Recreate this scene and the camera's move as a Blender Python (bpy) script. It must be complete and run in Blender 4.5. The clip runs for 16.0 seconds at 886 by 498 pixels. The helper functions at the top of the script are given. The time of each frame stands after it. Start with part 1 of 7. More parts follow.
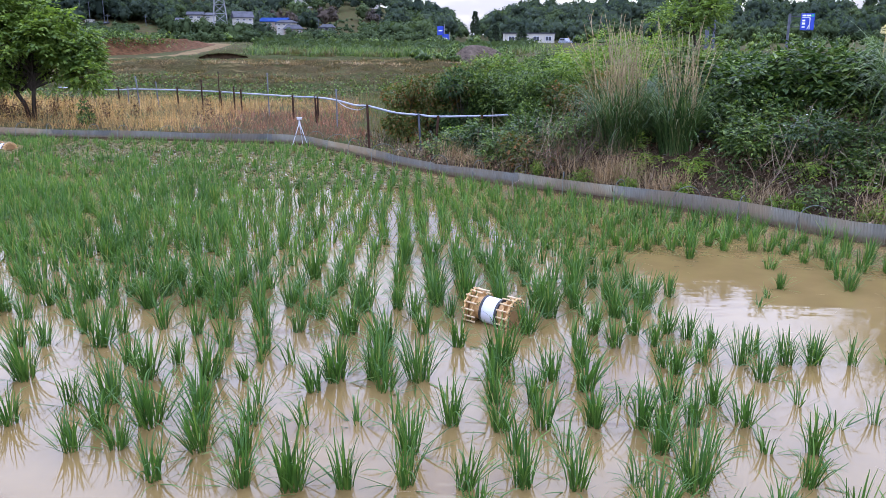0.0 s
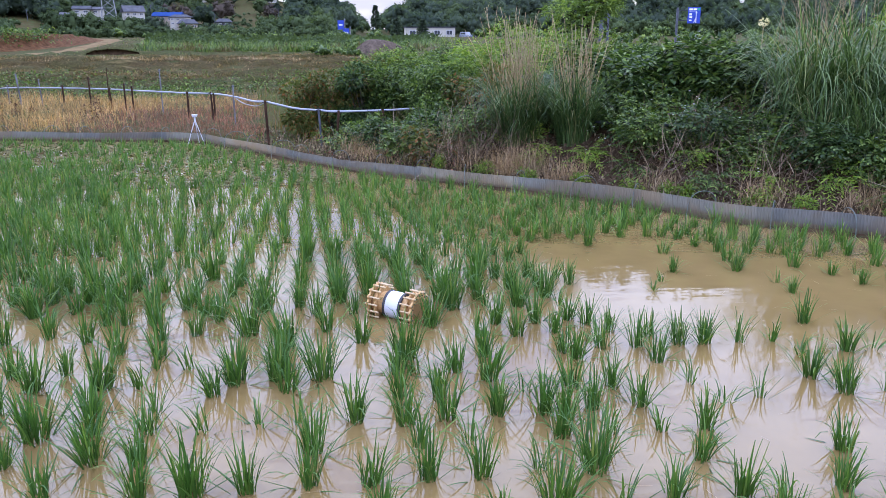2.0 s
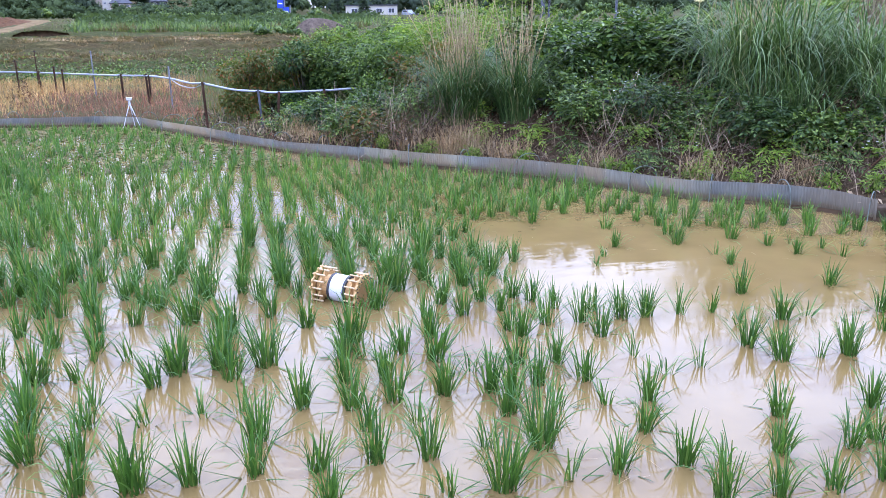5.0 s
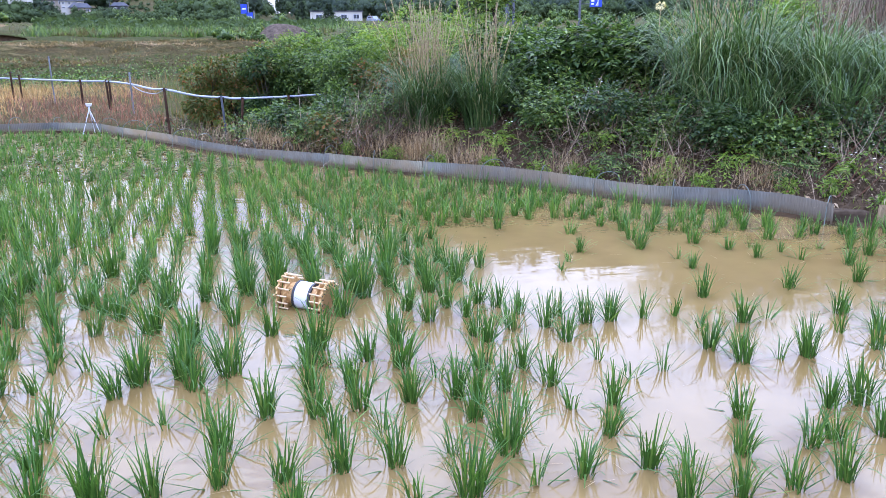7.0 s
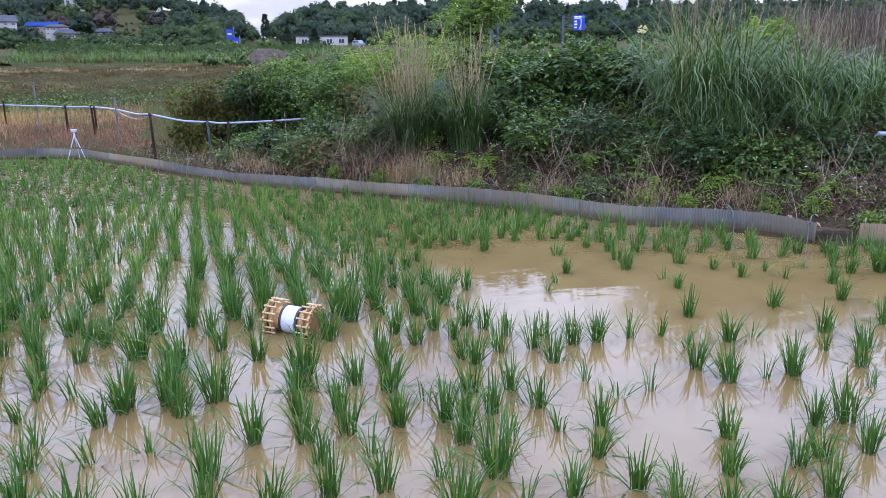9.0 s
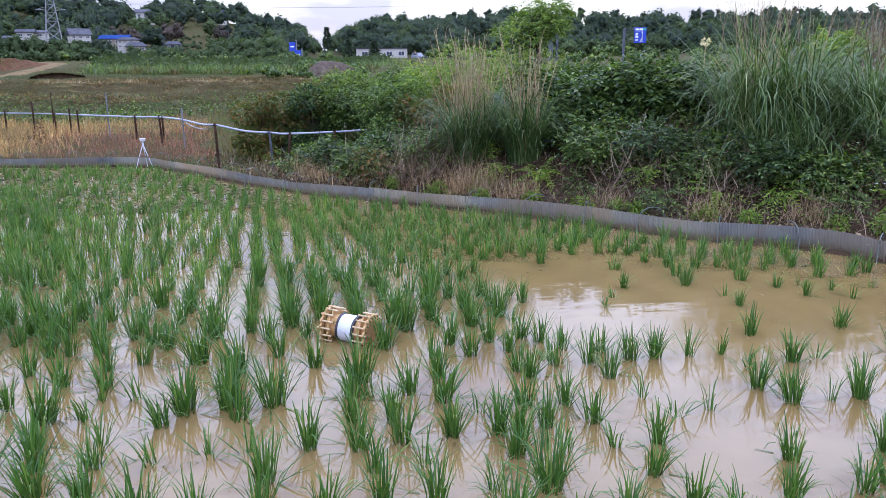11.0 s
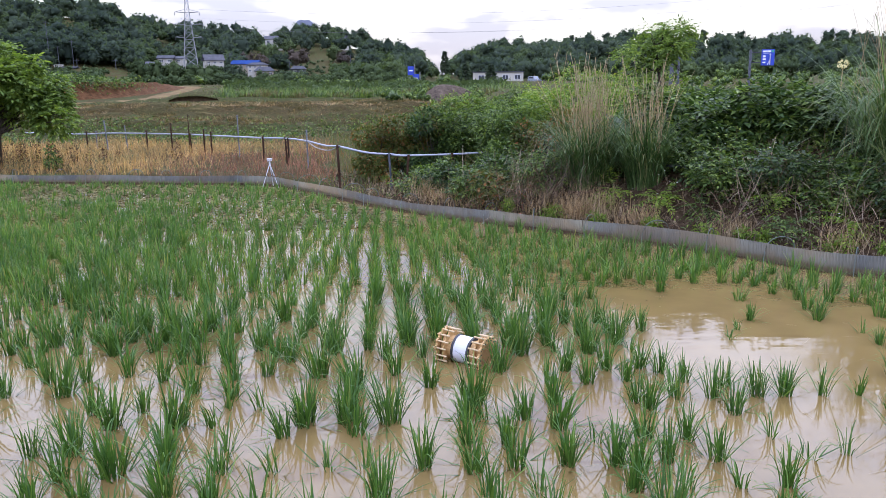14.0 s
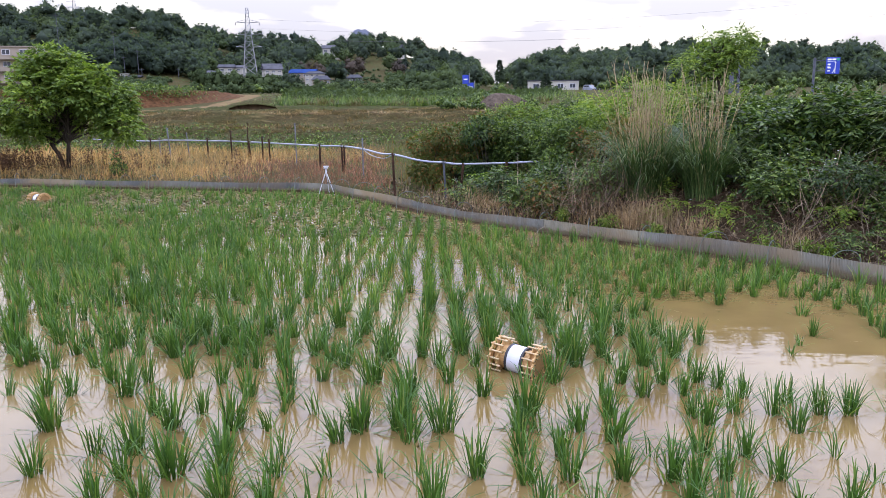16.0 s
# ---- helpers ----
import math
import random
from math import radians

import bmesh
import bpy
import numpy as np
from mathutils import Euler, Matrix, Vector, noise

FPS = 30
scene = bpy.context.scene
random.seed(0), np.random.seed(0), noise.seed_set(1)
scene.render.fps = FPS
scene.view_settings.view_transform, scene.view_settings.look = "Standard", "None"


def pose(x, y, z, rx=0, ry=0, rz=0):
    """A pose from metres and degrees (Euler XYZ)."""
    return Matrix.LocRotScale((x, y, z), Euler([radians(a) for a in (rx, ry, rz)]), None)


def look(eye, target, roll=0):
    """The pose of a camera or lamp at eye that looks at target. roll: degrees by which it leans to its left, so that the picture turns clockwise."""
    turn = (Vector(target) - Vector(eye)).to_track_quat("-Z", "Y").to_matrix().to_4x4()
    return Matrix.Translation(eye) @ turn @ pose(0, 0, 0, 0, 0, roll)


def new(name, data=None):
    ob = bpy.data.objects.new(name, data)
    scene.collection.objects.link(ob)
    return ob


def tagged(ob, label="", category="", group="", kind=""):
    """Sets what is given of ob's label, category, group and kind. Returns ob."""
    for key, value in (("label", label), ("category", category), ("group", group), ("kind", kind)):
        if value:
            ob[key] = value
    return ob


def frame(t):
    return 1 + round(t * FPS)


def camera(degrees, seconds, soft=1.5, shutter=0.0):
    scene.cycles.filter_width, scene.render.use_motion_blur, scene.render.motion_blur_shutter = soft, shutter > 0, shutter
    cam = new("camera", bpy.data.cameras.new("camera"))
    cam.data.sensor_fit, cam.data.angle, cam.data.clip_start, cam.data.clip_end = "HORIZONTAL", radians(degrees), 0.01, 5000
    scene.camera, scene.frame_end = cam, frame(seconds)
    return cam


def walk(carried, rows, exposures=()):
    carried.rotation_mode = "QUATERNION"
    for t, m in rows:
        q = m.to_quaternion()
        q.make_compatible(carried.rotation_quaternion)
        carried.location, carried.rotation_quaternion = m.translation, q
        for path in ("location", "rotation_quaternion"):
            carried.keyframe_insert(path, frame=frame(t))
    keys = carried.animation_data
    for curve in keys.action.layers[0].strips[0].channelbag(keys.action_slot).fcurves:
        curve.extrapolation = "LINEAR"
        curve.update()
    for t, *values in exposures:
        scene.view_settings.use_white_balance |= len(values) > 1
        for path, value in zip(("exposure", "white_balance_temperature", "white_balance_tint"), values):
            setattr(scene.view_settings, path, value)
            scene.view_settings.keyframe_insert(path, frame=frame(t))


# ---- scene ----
cam = camera(58.7, 16.0, soft=0.85)
PATH = [
    (0, (-0.004, 0.009, 2.302), (-0.003, 1.939, 1.776), 0.1),
    (0.5, (0.011, 0.007, 2.301), (0.04, 1.937, 1.779), 0.1),
    (1, (0.032, 0.008, 2.301), (0.139, 1.935, 1.776), 0.0),
    (1.5, (0.054, 0.014, 2.296), (0.234, 1.931, 1.752), -0.0),
    (2, (0.059, 0.027, 2.292), (0.29, 1.939, 1.753), -0.1),
    (2.5, (0.065, 0.035, 2.292), (0.33, 1.937, 1.733), -0.0),
    (3, (0.077, 0.027, 2.296), (0.398, 1.917, 1.727), -0.1),
    (3.5, (0.088, 0.038, 2.293), (0.428, 1.921, 1.711), -0.4),
    (6, (0.101, 0.056, 2.291), (0.491, 1.927, 1.701), -0.4),
    (6.5, (0.103, 0.057, 2.295), (0.518, 1.924, 1.713), -0.4),
    (7, (0.11, 0.055, 2.294), (0.551, 1.919, 1.718), -0.2),
    (7.5, (0.123, 0.047, 2.299), (0.632, 1.901, 1.748), 0.0),
    (8, (0.116, 0.044, 2.3), (0.628, 1.901, 1.761), -0.2),
    (10.5, (0.102, 0.03, 2.306), (0.473, 1.932, 1.809), -0.6),
    (11, (0.096, 0.029, 2.304), (0.438, 1.937, 1.812), -0.5),
    (11.5, (0.098, 0.037, 2.3), (0.422, 1.947, 1.8), -0.6),
    (12, (0.085, 0.037, 2.303), (0.363, 1.954, 1.807), -0.6),
    (12.5, (0.072, 0.037, 2.304), (0.307, 1.963, 1.821), -0.3),
    (13, (0.055, 0.037, 2.311), (0.216, 1.977, 1.852), -0.6),
    (13.5, (0.051, 0.044, 2.307), (0.189, 1.987, 1.855), -0.4),
    (14, (0.036, 0.038, 2.307), (0.102, 1.989, 1.873), -0.7),
    (14.5, (0.034, 0.038, 2.307), (0.052, 1.992, 1.885), -0.8),
    (15, (0.015, 0.028, 2.312), (-0.01, 1.985, 1.897), -0.8),
    (15.5, (0.014, 0.02, 2.314), (-0.054, 1.977, 1.907), -0.8),
    (16, (0.014, 0.033, 2.311), (-0.052, 1.989, 1.899), -0.7),
]
EXPOSURES = [(0, -0.77, 6250, 14), (1.5, -0.84, 6200, 15), (2.5, -0.75, 6050, 15), (3.5, -0.5, 5950, 14), (6, -0.36, 5950, 14), (7, -0.39, 5900, 14), (8, -0.91, 5950, 14), (11, -0.89, 6200, 15), (12.5, -0.92, 6300, 14), (14, -0.92, 6650, 13), (16, -0.89, 7050, 13)]
walk(cam, [(t, look(eye, target, roll)) for t, eye, target, roll in PATH], EXPOSURES)
SUN_ELEVATION, SUN_ROTATION = radians(50), radians(20)
CLOUD_LOW, CLOUD_HIGH = 2.1, 6.8

# ---- sky and light ----
world = bpy.data.worlds.new("overcast_sky")
scene.world = world
world.use_nodes = True


def build_sky():
    nt = world.node_tree
    nt.nodes.clear()
    N, L = nt.nodes.new, nt.links.new
    out, bg = N("ShaderNodeOutputWorld"), N("ShaderNodeBackground")
    sky = N("ShaderNodeTexSky")
    sky.sky_type, sky.sun_disc = "NISHITA", False
    sky.sun_elevation, sky.sun_rotation = SUN_ELEVATION, SUN_ROTATION
    coord = N("ShaderNodeTexCoord")
    sep = N("ShaderNodeSeparateXYZ")
    L(coord.outputs["Generated"], sep.inputs[0])
    # overcast brightening from the horizon to the zenith
    ramp = N("ShaderNodeValToRGB")
    e = ramp.color_ramp.elements
    e[0].position, e[0].color = 0.0, (0.86, 0.87, 0.95, 1)
    e[1].position, e[1].color = 0.40, (0.77, 0.88, 1.26, 1)
    m = e.new(0.12)
    m.color = (0.97, 0.97, 1.02, 1)
    L(sep.outputs["Z"], ramp.inputs[0])
    # cloud banks
    mp = N("ShaderNodeMapping")
    mp.inputs["Scale"].default_value = (3.0, 3.0, 9.0)
    mp.inputs["Location"].default_value = (1.7, 0.4, 0.0)
    L(coord.outputs["Generated"], mp.inputs[0])
    nz = N("ShaderNodeTexNoise")
    nz.inputs["Scale"].default_value, nz.inputs["Detail"].default_value = 1.6, 7
    L(mp.outputs[0], nz.inputs["Vector"])
    cr = N("ShaderNodeValToRGB")
    cr.color_ramp.elements[0].position, cr.color_ramp.elements[0].color = 0.41, (0.56, 0.58, 0.72, 1)
    cr.color_ramp.elements[1].position, cr.color_ramp.elements[1].color = 0.49, (1, 1, 1, 1)
    L(nz.outputs[0], cr.inputs[0])
    mul = N("ShaderNodeMix")
    mul.data_type, mul.blend_type = "RGBA", "MULTIPLY"
    mul.inputs[0].default_value = 1.0
    L(ramp.outputs[0], mul.inputs[6])
    L(cr.outputs[0], mul.inputs[7])
    gain = N("ShaderNodeMapRange")
    gain.inputs["To Min"].default_value, gain.inputs["To Max"].default_value = CLOUD_LOW, CLOUD_HIGH
    gain.interpolation_type = "SMOOTHSTEP"
    gain.inputs["From Min"].default_value, gain.inputs["From Max"].default_value = 0.0, 0.58
    L(sep.outputs["Z"], gain.inputs[0])
    vm = N("ShaderNodeVectorMath")
    vm.operation = "SCALE"
    L(mul.outputs[2], vm.inputs[0])
    L(gain.outputs[0], vm.inputs["Scale"])
    # a little of the clear sky shines through the cloud
    sc = N("ShaderNodeVectorMath")
    sc.operation = "SCALE"
    sc.inputs["Scale"].default_value = 0.05
    L(sky.outputs[0], sc.inputs[0])
    add = N("ShaderNodeVectorMath")
    L(vm.outputs[0], add.inputs[0])
    L(sc.outputs[0], add.inputs[1])
    L(add.outputs[0], bg.inputs[0])
    bg.inputs[1].default_value = 1.0
    L(bg.outputs[0], out.inputs[0])


build_sky()
sun = new("sun", bpy.data.lights.new("sun", "SUN"))
sun.data.energy, sun.data.angle, sun.data.color = 1.0, radians(25), (1.0, 0.97, 0.92)
sun.matrix_world = Matrix.Rotation(-SUN_ROTATION, 4, "Z") @ Matrix.Rotation(-(math.pi / 2 - SUN_ELEVATION), 4, "X")

# ---- materials ----


def material(name, rough=0.6, metal=0.0, spec=0.5):
    m = bpy.data.materials.new(name)
    m.use_nodes = True
    b = m.node_tree.nodes["Principled BSDF"]
    b.inputs["Roughness"].default_value, b.inputs["Metallic"].default_value = rough, metal
    b.inputs["Specular IOR Level"].default_value = spec
    return m, m.node_tree, b


def ramp_node(nt, source, stops):
    r = nt.nodes.new("ShaderNodeValToRGB")
    el = r.color_ramp.elements
    el[0].position, el[0].color = stops[0][0], (*stops[0][1], 1)
    el[1].position, el[1].color = stops[-1][0], (*stops[-1][1], 1)
    for p, c in stops[1:-1]:
        x = el.new(p)
        x.color = (*c, 1)
    nt.links.new(source, r.inputs[0])
    return r.outputs[0]


def noise_node(nt, scale, detail=4, rough=0.55, vector=None, stretch=None):
    co = nt.nodes.new("ShaderNodeTexCoord")
    src = vector or co.outputs["Object"]
    if stretch:
        mp = nt.nodes.new("ShaderNodeMapping")
        mp.inputs["Scale"].default_value = stretch
        nt.links.new(src, mp.inputs[0])
        src = mp.outputs[0]
    n = nt.nodes.new("ShaderNodeTexNoise")
    n.inputs["Scale"].default_value, n.inputs["Detail"].default_value, n.inputs["Roughness"].default_value = scale, detail, rough
    nt.links.new(src, n.inputs["Vector"])
    return n.outputs[0]


def mix_node(nt, fac, a, b, blend="MIX"):
    m = nt.nodes.new("ShaderNodeMix")
    m.data_type, m.blend_type = "RGBA", blend
    for sock, v in ((0, fac), (6, a), (7, b)):
        if isinstance(v, (int, float)):
            m.inputs[sock].default_value = v
        elif isinstance(v, tuple):
            m.inputs[sock].default_value = (*v, 1)
        else:
            nt.links.new(v, m.inputs[sock])
    return m.outputs[2]


def bump_node(nt, b, height, strength, distance):
    bp = nt.nodes.new("ShaderNodeBump")
    bp.inputs["Strength"].default_value, bp.inputs["Distance"].default_value = strength, distance
    nt.links.new(height, bp.inputs["Height"])
    nt.links.new(bp.outputs[0], b.inputs["Normal"])


def leaf_material(name, stops, rough=0.5, translucent=0.3, patch=0.9, dirt=None):
    """Foliage: colour from leaf to leaf, broad patches over it, light through the blade."""
    m, nt, b = material(name, rough + 0.06, spec=0.26 if rough < 0.6 else 0.12)
    geo = nt.nodes.new("ShaderNodeNewGeometry")
    col = ramp_node(nt, geo.outputs["Random Per Island"], stops)
    big = ramp_node(nt, noise_node(nt, patch, 3), [(0.35, (0.68, 0.72, 0.7)), (0.65, (1.2, 1.15, 1.0))])
    col = mix_node(nt, 1.0, col, big, "MULTIPLY")
    nt.links.new(col, b.inputs["Base Color"])
    tr = nt.nodes.new("ShaderNodeBsdfTranslucent")
    lighter = mix_node(nt, 1.0, col, (1.25, 1.3, 0.7), "MULTIPLY")
    nt.links.new(lighter, tr.inputs[0])
    ms = nt.nodes.new("ShaderNodeMixShader")
    ms.inputs[0].default_value = translucent
    nt.links.new(b.outputs[0], ms.inputs[1])
    nt.links.new(tr.outputs[0], ms.inputs[2])
    nt.links.new(ms.outputs[0], nt.nodes["Material Output"].inputs[0])
    return m


def plain_material(name, c0, c1, scale=8, rough=0.6, metal=0.0, bump=0.0, detail=5, stretch=None, dist=0.01):
    m, nt, b = material(name, rough, metal, 0.5 if rough < 0.7 else 0.06)
    n = noise_node(nt, scale, detail, stretch=stretch)
    nt.links.new(ramp_node(nt, n, [(0.3, c0), (0.7, c1)]), b.inputs["Base Color"])
    if bump:
        bump_node(nt, b, noise_node(nt, scale * 3, 4, stretch=stretch), bump, dist)
    return m


def water_material():
    m, nt, b = material("muddy_water", 0.04)
    b.inputs["IOR"].default_value = 1.40
    n = noise_node(nt, 0.35, 5)
    col = ramp_node(nt, n, [(0.3, (0.154, 0.101, 0.036)), (0.7, (0.186, 0.127, 0.050))])
    fine = ramp_node(nt, noise_node(nt, 2.5, 6), [(0.35, (0.9, 0.9, 0.9)), (0.7, (1.06, 1.05, 1.03))])
    nt.links.new(mix_node(nt, 1.0, col, fine, "MULTIPLY"), b.inputs["Base Color"])
    bump_node(nt, b, noise_node(nt, 2.4, 2, stretch=(0.8, 2.0, 1)), 0.13, 0.02)
    return m


def ground_material():
    """Soil, dry grass and green growth in patches, by where on the land it lies."""
    m, nt, b = material("field_ground", 0.95, spec=0.03)
    big, mid, fine = noise_node(nt, 0.12, 5), noise_node(nt, 0.8, 6), noise_node(nt, 7, 6, 0.7)
    dry = ramp_node(nt, fine, [(0.3, (0.032, 0.025, 0.010)), (0.55, (0.058, 0.046, 0.018)), (0.75, (0.095, 0.078, 0.032))])
    grass = ramp_node(nt, fine, [(0.3, (0.025, 0.040, 0.013)), (0.7, (0.065, 0.085, 0.03))])
    soil = ramp_node(nt, fine, [(0.3, (0.04, 0.029, 0.018)), (0.7, (0.10, 0.074, 0.046))])
    c = mix_node(nt, ramp_node(nt, mid, [(0.48, (0, 0, 0)), (0.62, (0.9, 0.9, 0.9))]), dry, grass)
    c = mix_node(nt, ramp_node(nt, big, [(0.62, (0, 0, 0)), (0.72, (0.8, 0.8, 0.8))]), c, soil)
    cover = nt.nodes.new("ShaderNodeAttribute")
    cover.attribute_name = "bank_soil"
    litter = ramp_node(nt, fine, [(0.3, (0.018, 0.012, 0.007)), (0.55, (0.055, 0.037, 0.022)), (0.8, (0.125, 0.088, 0.055))])
    c = mix_node(nt, cover.outputs["Fac"], c, litter)
    nt.links.new(c, b.inputs["Base Color"])
    bump_node(nt, b, fine, 0.6, 0.05)
    return m


def sheet_material():
    """Weathered galvanised sheet, dull blue-grey, with dried mud in patches and splashed up from the water."""
    m, nt, b = material("galvanised_sheet", 0.5, 0.12, 0.4)
    grey = ramp_node(nt, noise_node(nt, 1.1, 6), [(0.3, (0.058, 0.057, 0.043)), (0.7, (0.178, 0.172, 0.128))])
    streak = noise_node(nt, 9, 5, stretch=(1, 1, 0.12))
    grey = mix_node(nt, ramp_node(nt, streak, [(0.5, (0, 0, 0)), (0.8, (0.5, 0.5, 0.5))]), grey, (0.235, 0.230, 0.185))
    mud = ramp_node(nt, noise_node(nt, 0.75, 7, 0.65), [(0.46, (0, 0, 0)), (0.58, (0.85, 0.85, 0.85))])
    own = nt.nodes.new("ShaderNodeObjectInfo")
    shade = ramp_node(nt, own.outputs["Random"], [(0.0, (0.36, 0.39, 0.48)), (0.4, (0.62, 0.65, 0.73)), (0.7, (0.92, 0.87, 0.79)), (1.0, (1.16, 1.03, 0.87))])
    c = mix_node(nt, 1.0, mix_node(nt, mud, grey, (0.185, 0.145, 0.090)), shade, "MULTIPLY")
    # splashes of mud, ragged, up from the water line
    co = nt.nodes.new("ShaderNodeTexCoord")
    sep = nt.nodes.new("ShaderNodeSeparateXYZ")
    nt.links.new(co.outputs["Object"], sep.inputs[0])
    rag = nt.nodes.new("ShaderNodeMath")
    rag.operation = "MULTIPLY_ADD"
    rag.inputs[1].default_value = -0.13
    nt.links.new(noise_node(nt, 5, 6, 0.7), rag.inputs[0])
    nt.links.new(sep.outputs["Z"], rag.inputs[2])
    splash = ramp_node(nt, rag.outputs[0], [(0.0, (0.9, 0.9, 0.9)), (0.03, (0, 0, 0))])
    c = mix_node(nt, splash, c, (0.105, 0.080, 0.048))
    nt.links.new(c, b.inputs["Base Color"])
    rough = mix_node(nt, mud, ramp_node(nt, noise_node(nt, 6, 5), [(0.3, (0.32, 0.32, 0.32)), (0.7, (0.55, 0.55, 0.55))]), (0.8, 0.8, 0.8))
    nt.links.new(rough, b.inputs["Roughness"])
    return m


def turf_material():
    """Turf of the terraces: mown brown slopes with straw, a green flat above them and mixed growth below."""
    m, nt, b = material("mown_turf", 0.95, spec=0.03)
    fine = noise_node(nt, 9, 6, 0.7)
    brown = ramp_node(nt, fine, [(0.3, (0.022, 0.015, 0.007)), (0.55, (0.066, 0.047, 0.020)), (0.75, (0.140, 0.104, 0.046))])
    green = ramp_node(nt, fine, [(0.3, (0.018, 0.027, 0.008)), (0.7, (0.058, 0.072, 0.022))])
    # how green: by the lie of the terraces, with ragged edges
    co = nt.nodes.new("ShaderNodeTexCoord")
    sep = nt.nodes.new("ShaderNodeSeparateXYZ")
    nt.links.new(co.outputs["Object"], sep.inputs[0])
    rag = nt.nodes.new("ShaderNodeMath")
    rag.operation = "MULTIPLY_ADD"
    rag.inputs[1].default_value = 9.0
    nt.links.new(noise_node(nt, 0.35, 6, 0.7), rag.inputs[0])
    nt.links.new(sep.outputs["Y"], rag.inputs[2])
    scale = nt.nodes.new("ShaderNodeMath")
    scale.operation = "DIVIDE"
    scale.inputs[1].default_value = 80.0
    nt.links.new(rag.outputs[0], scale.inputs[0])
    g = lambda v: (v, v, v)
    belt = ramp_node(nt, scale.outputs[0], [(0.0, g(0.75)), (0.44, g(0.75)), (0.47, g(0.12)), (0.555, g(0.10)), (0.575, g(0.80)), (0.64, g(0.85)), (0.68, g(0.6))])
    patch = ramp_node(nt, noise_node(nt, 0.8, 6, 0.65), [(0.40, (0, 0, 0)), (0.60, (1, 1, 1))])
    c = mix_node(nt, mix_node(nt, 0.35, belt, patch), brown, green)
    straw = ramp_node(nt, noise_node(nt, 1.5, 6, 0.65, stretch=(0.5, 1.6, 1)), [(0.58, (0, 0, 0)), (0.68, (0.75, 0.75, 0.75))])
    c = mix_node(nt, straw, c, (0.150, 0.115, 0.052))
    nt.links.new(c, b.inputs["Base Color"])
    bump_node(nt, b, fine, 0.9, 0.12)
    return m


M_WATER, M_GROUND, M_SHEET = water_material(), ground_material(), sheet_material()
M_RICE = leaf_material("rice_blade", [(0.0, (0.036, 0.094, 0.019)), (0.55, (0.068, 0.149, 0.030)), (0.9, (0.118, 0.208, 0.045)), (1.0, (0.24, 0.25, 0.085))], 0.45, 0.35, 1.2)
M_STRAW = leaf_material("dry_grass", [(0.0, (0.245, 0.130, 0.052)), (0.5, (0.435, 0.258, 0.108)), (1.0, (0.58, 0.39, 0.185))], 0.7, 0.2, 0.6)
M_RUST = leaf_material("reddish_weed", [(0.0, (0.105, 0.040, 0.030)), (0.5, (0.215, 0.085, 0.062)), (1.0, (0.36, 0.185, 0.138))], 0.7, 0.2, 0.8)
M_MOWN = leaf_material("mown_grass", [(0.0, (0.074, 0.060, 0.030)), (0.5, (0.125, 0.100, 0.050)), (1.0, (0.20, 0.162, 0.085))], 0.85, 0.15, 0.5)
M_DARKWEED = leaf_material("brown_dock", [(0.0, (0.05, 0.025, 0.015)), (1.0, (0.12, 0.06, 0.035))], 0.8, 0.1)
M_GREEN = leaf_material("shrub_leaf", [(0.0, (0.022, 0.046, 0.011)), (0.6, (0.068, 0.120, 0.026)), (1.0, (0.185, 0.250, 0.060))], 0.45, 0.3, 1.3)
M_DEEP = leaf_material("hedge_leaf", [(0.0, (0.013, 0.031, 0.011)), (0.6, (0.038, 0.075, 0.023)), (1.0, (0.115, 0.172, 0.054))], 0.42, 0.3, 1.5)
M_HEDGE = leaf_material("tall_hedge_leaf", [(0.0, (0.013, 0.031, 0.009)), (0.6, (0.053, 0.102, 0.024)), (1.0, (0.170, 0.240, 0.058))], 0.42, 0.32, 1.5)
M_LIME = leaf_material("young_leaf", [(0.0, (0.085, 0.155, 0.022)), (0.6, (0.150, 0.235, 0.034)), (1.0, (0.245, 0.305, 0.055))], 0.45, 0.4, 1.2)
M_OLIVE = leaf_material("reddish_shrub_leaf", [(0.0, (0.055, 0.082, 0.018)), (0.6, (0.108, 0.130, 0.031)), (0.82, (0.165, 0.115, 0.034)), (1.0, (0.26, 0.100, 0.036))], 0.5, 0.3, 1.0)
M_MISC = leaf_material("silver_grass_blade", [(0.0, (0.036, 0.068, 0.024)), (0.5, (0.090, 0.152, 0.056)), (0.92, (0.172, 0.248, 0.104)), (1.0, (0.36, 0.34, 0.19))], 0.36, 0.35, 1.2)
M_SEDGE = leaf_material("dark_silver_grass_blade", [(0.0, (0.022, 0.050, 0.016)), (0.5, (0.058, 0.110, 0.036)), (0.93, (0.135, 0.205, 0.080)), (1.0, (0.30, 0.28, 0.14))], 0.40, 0.3, 1.2)
M_STALK = leaf_material("dead_stalk", [(0.0, (0.25, 0.175, 0.100)), (1.0, (0.44, 0.335, 0.21))], 0.7, 0.1)
M_TWIG = leaf_material("dead_twig", [(0.0, (0.056, 0.039, 0.026)), (0.7, (0.155, 0.112, 0.072)), (1.0, (0.31, 0.235, 0.160))], 0.8, 0.0)
M_DRY = leaf_material("withered_grass", [(0.0, (0.165, 0.108, 0.064)), (0.5, (0.31, 0.215, 0.130)), (1.0, (0.48, 0.36, 0.235))], 0.75, 0.15, 1.2)
M_BRUSH = leaf_material("dead_brush", [(0.0, (0.085, 0.058, 0.042)), (0.6, (0.180, 0.130, 0.096)), (1.0, (0.35, 0.28, 0.22))], 0.8, 0.0)
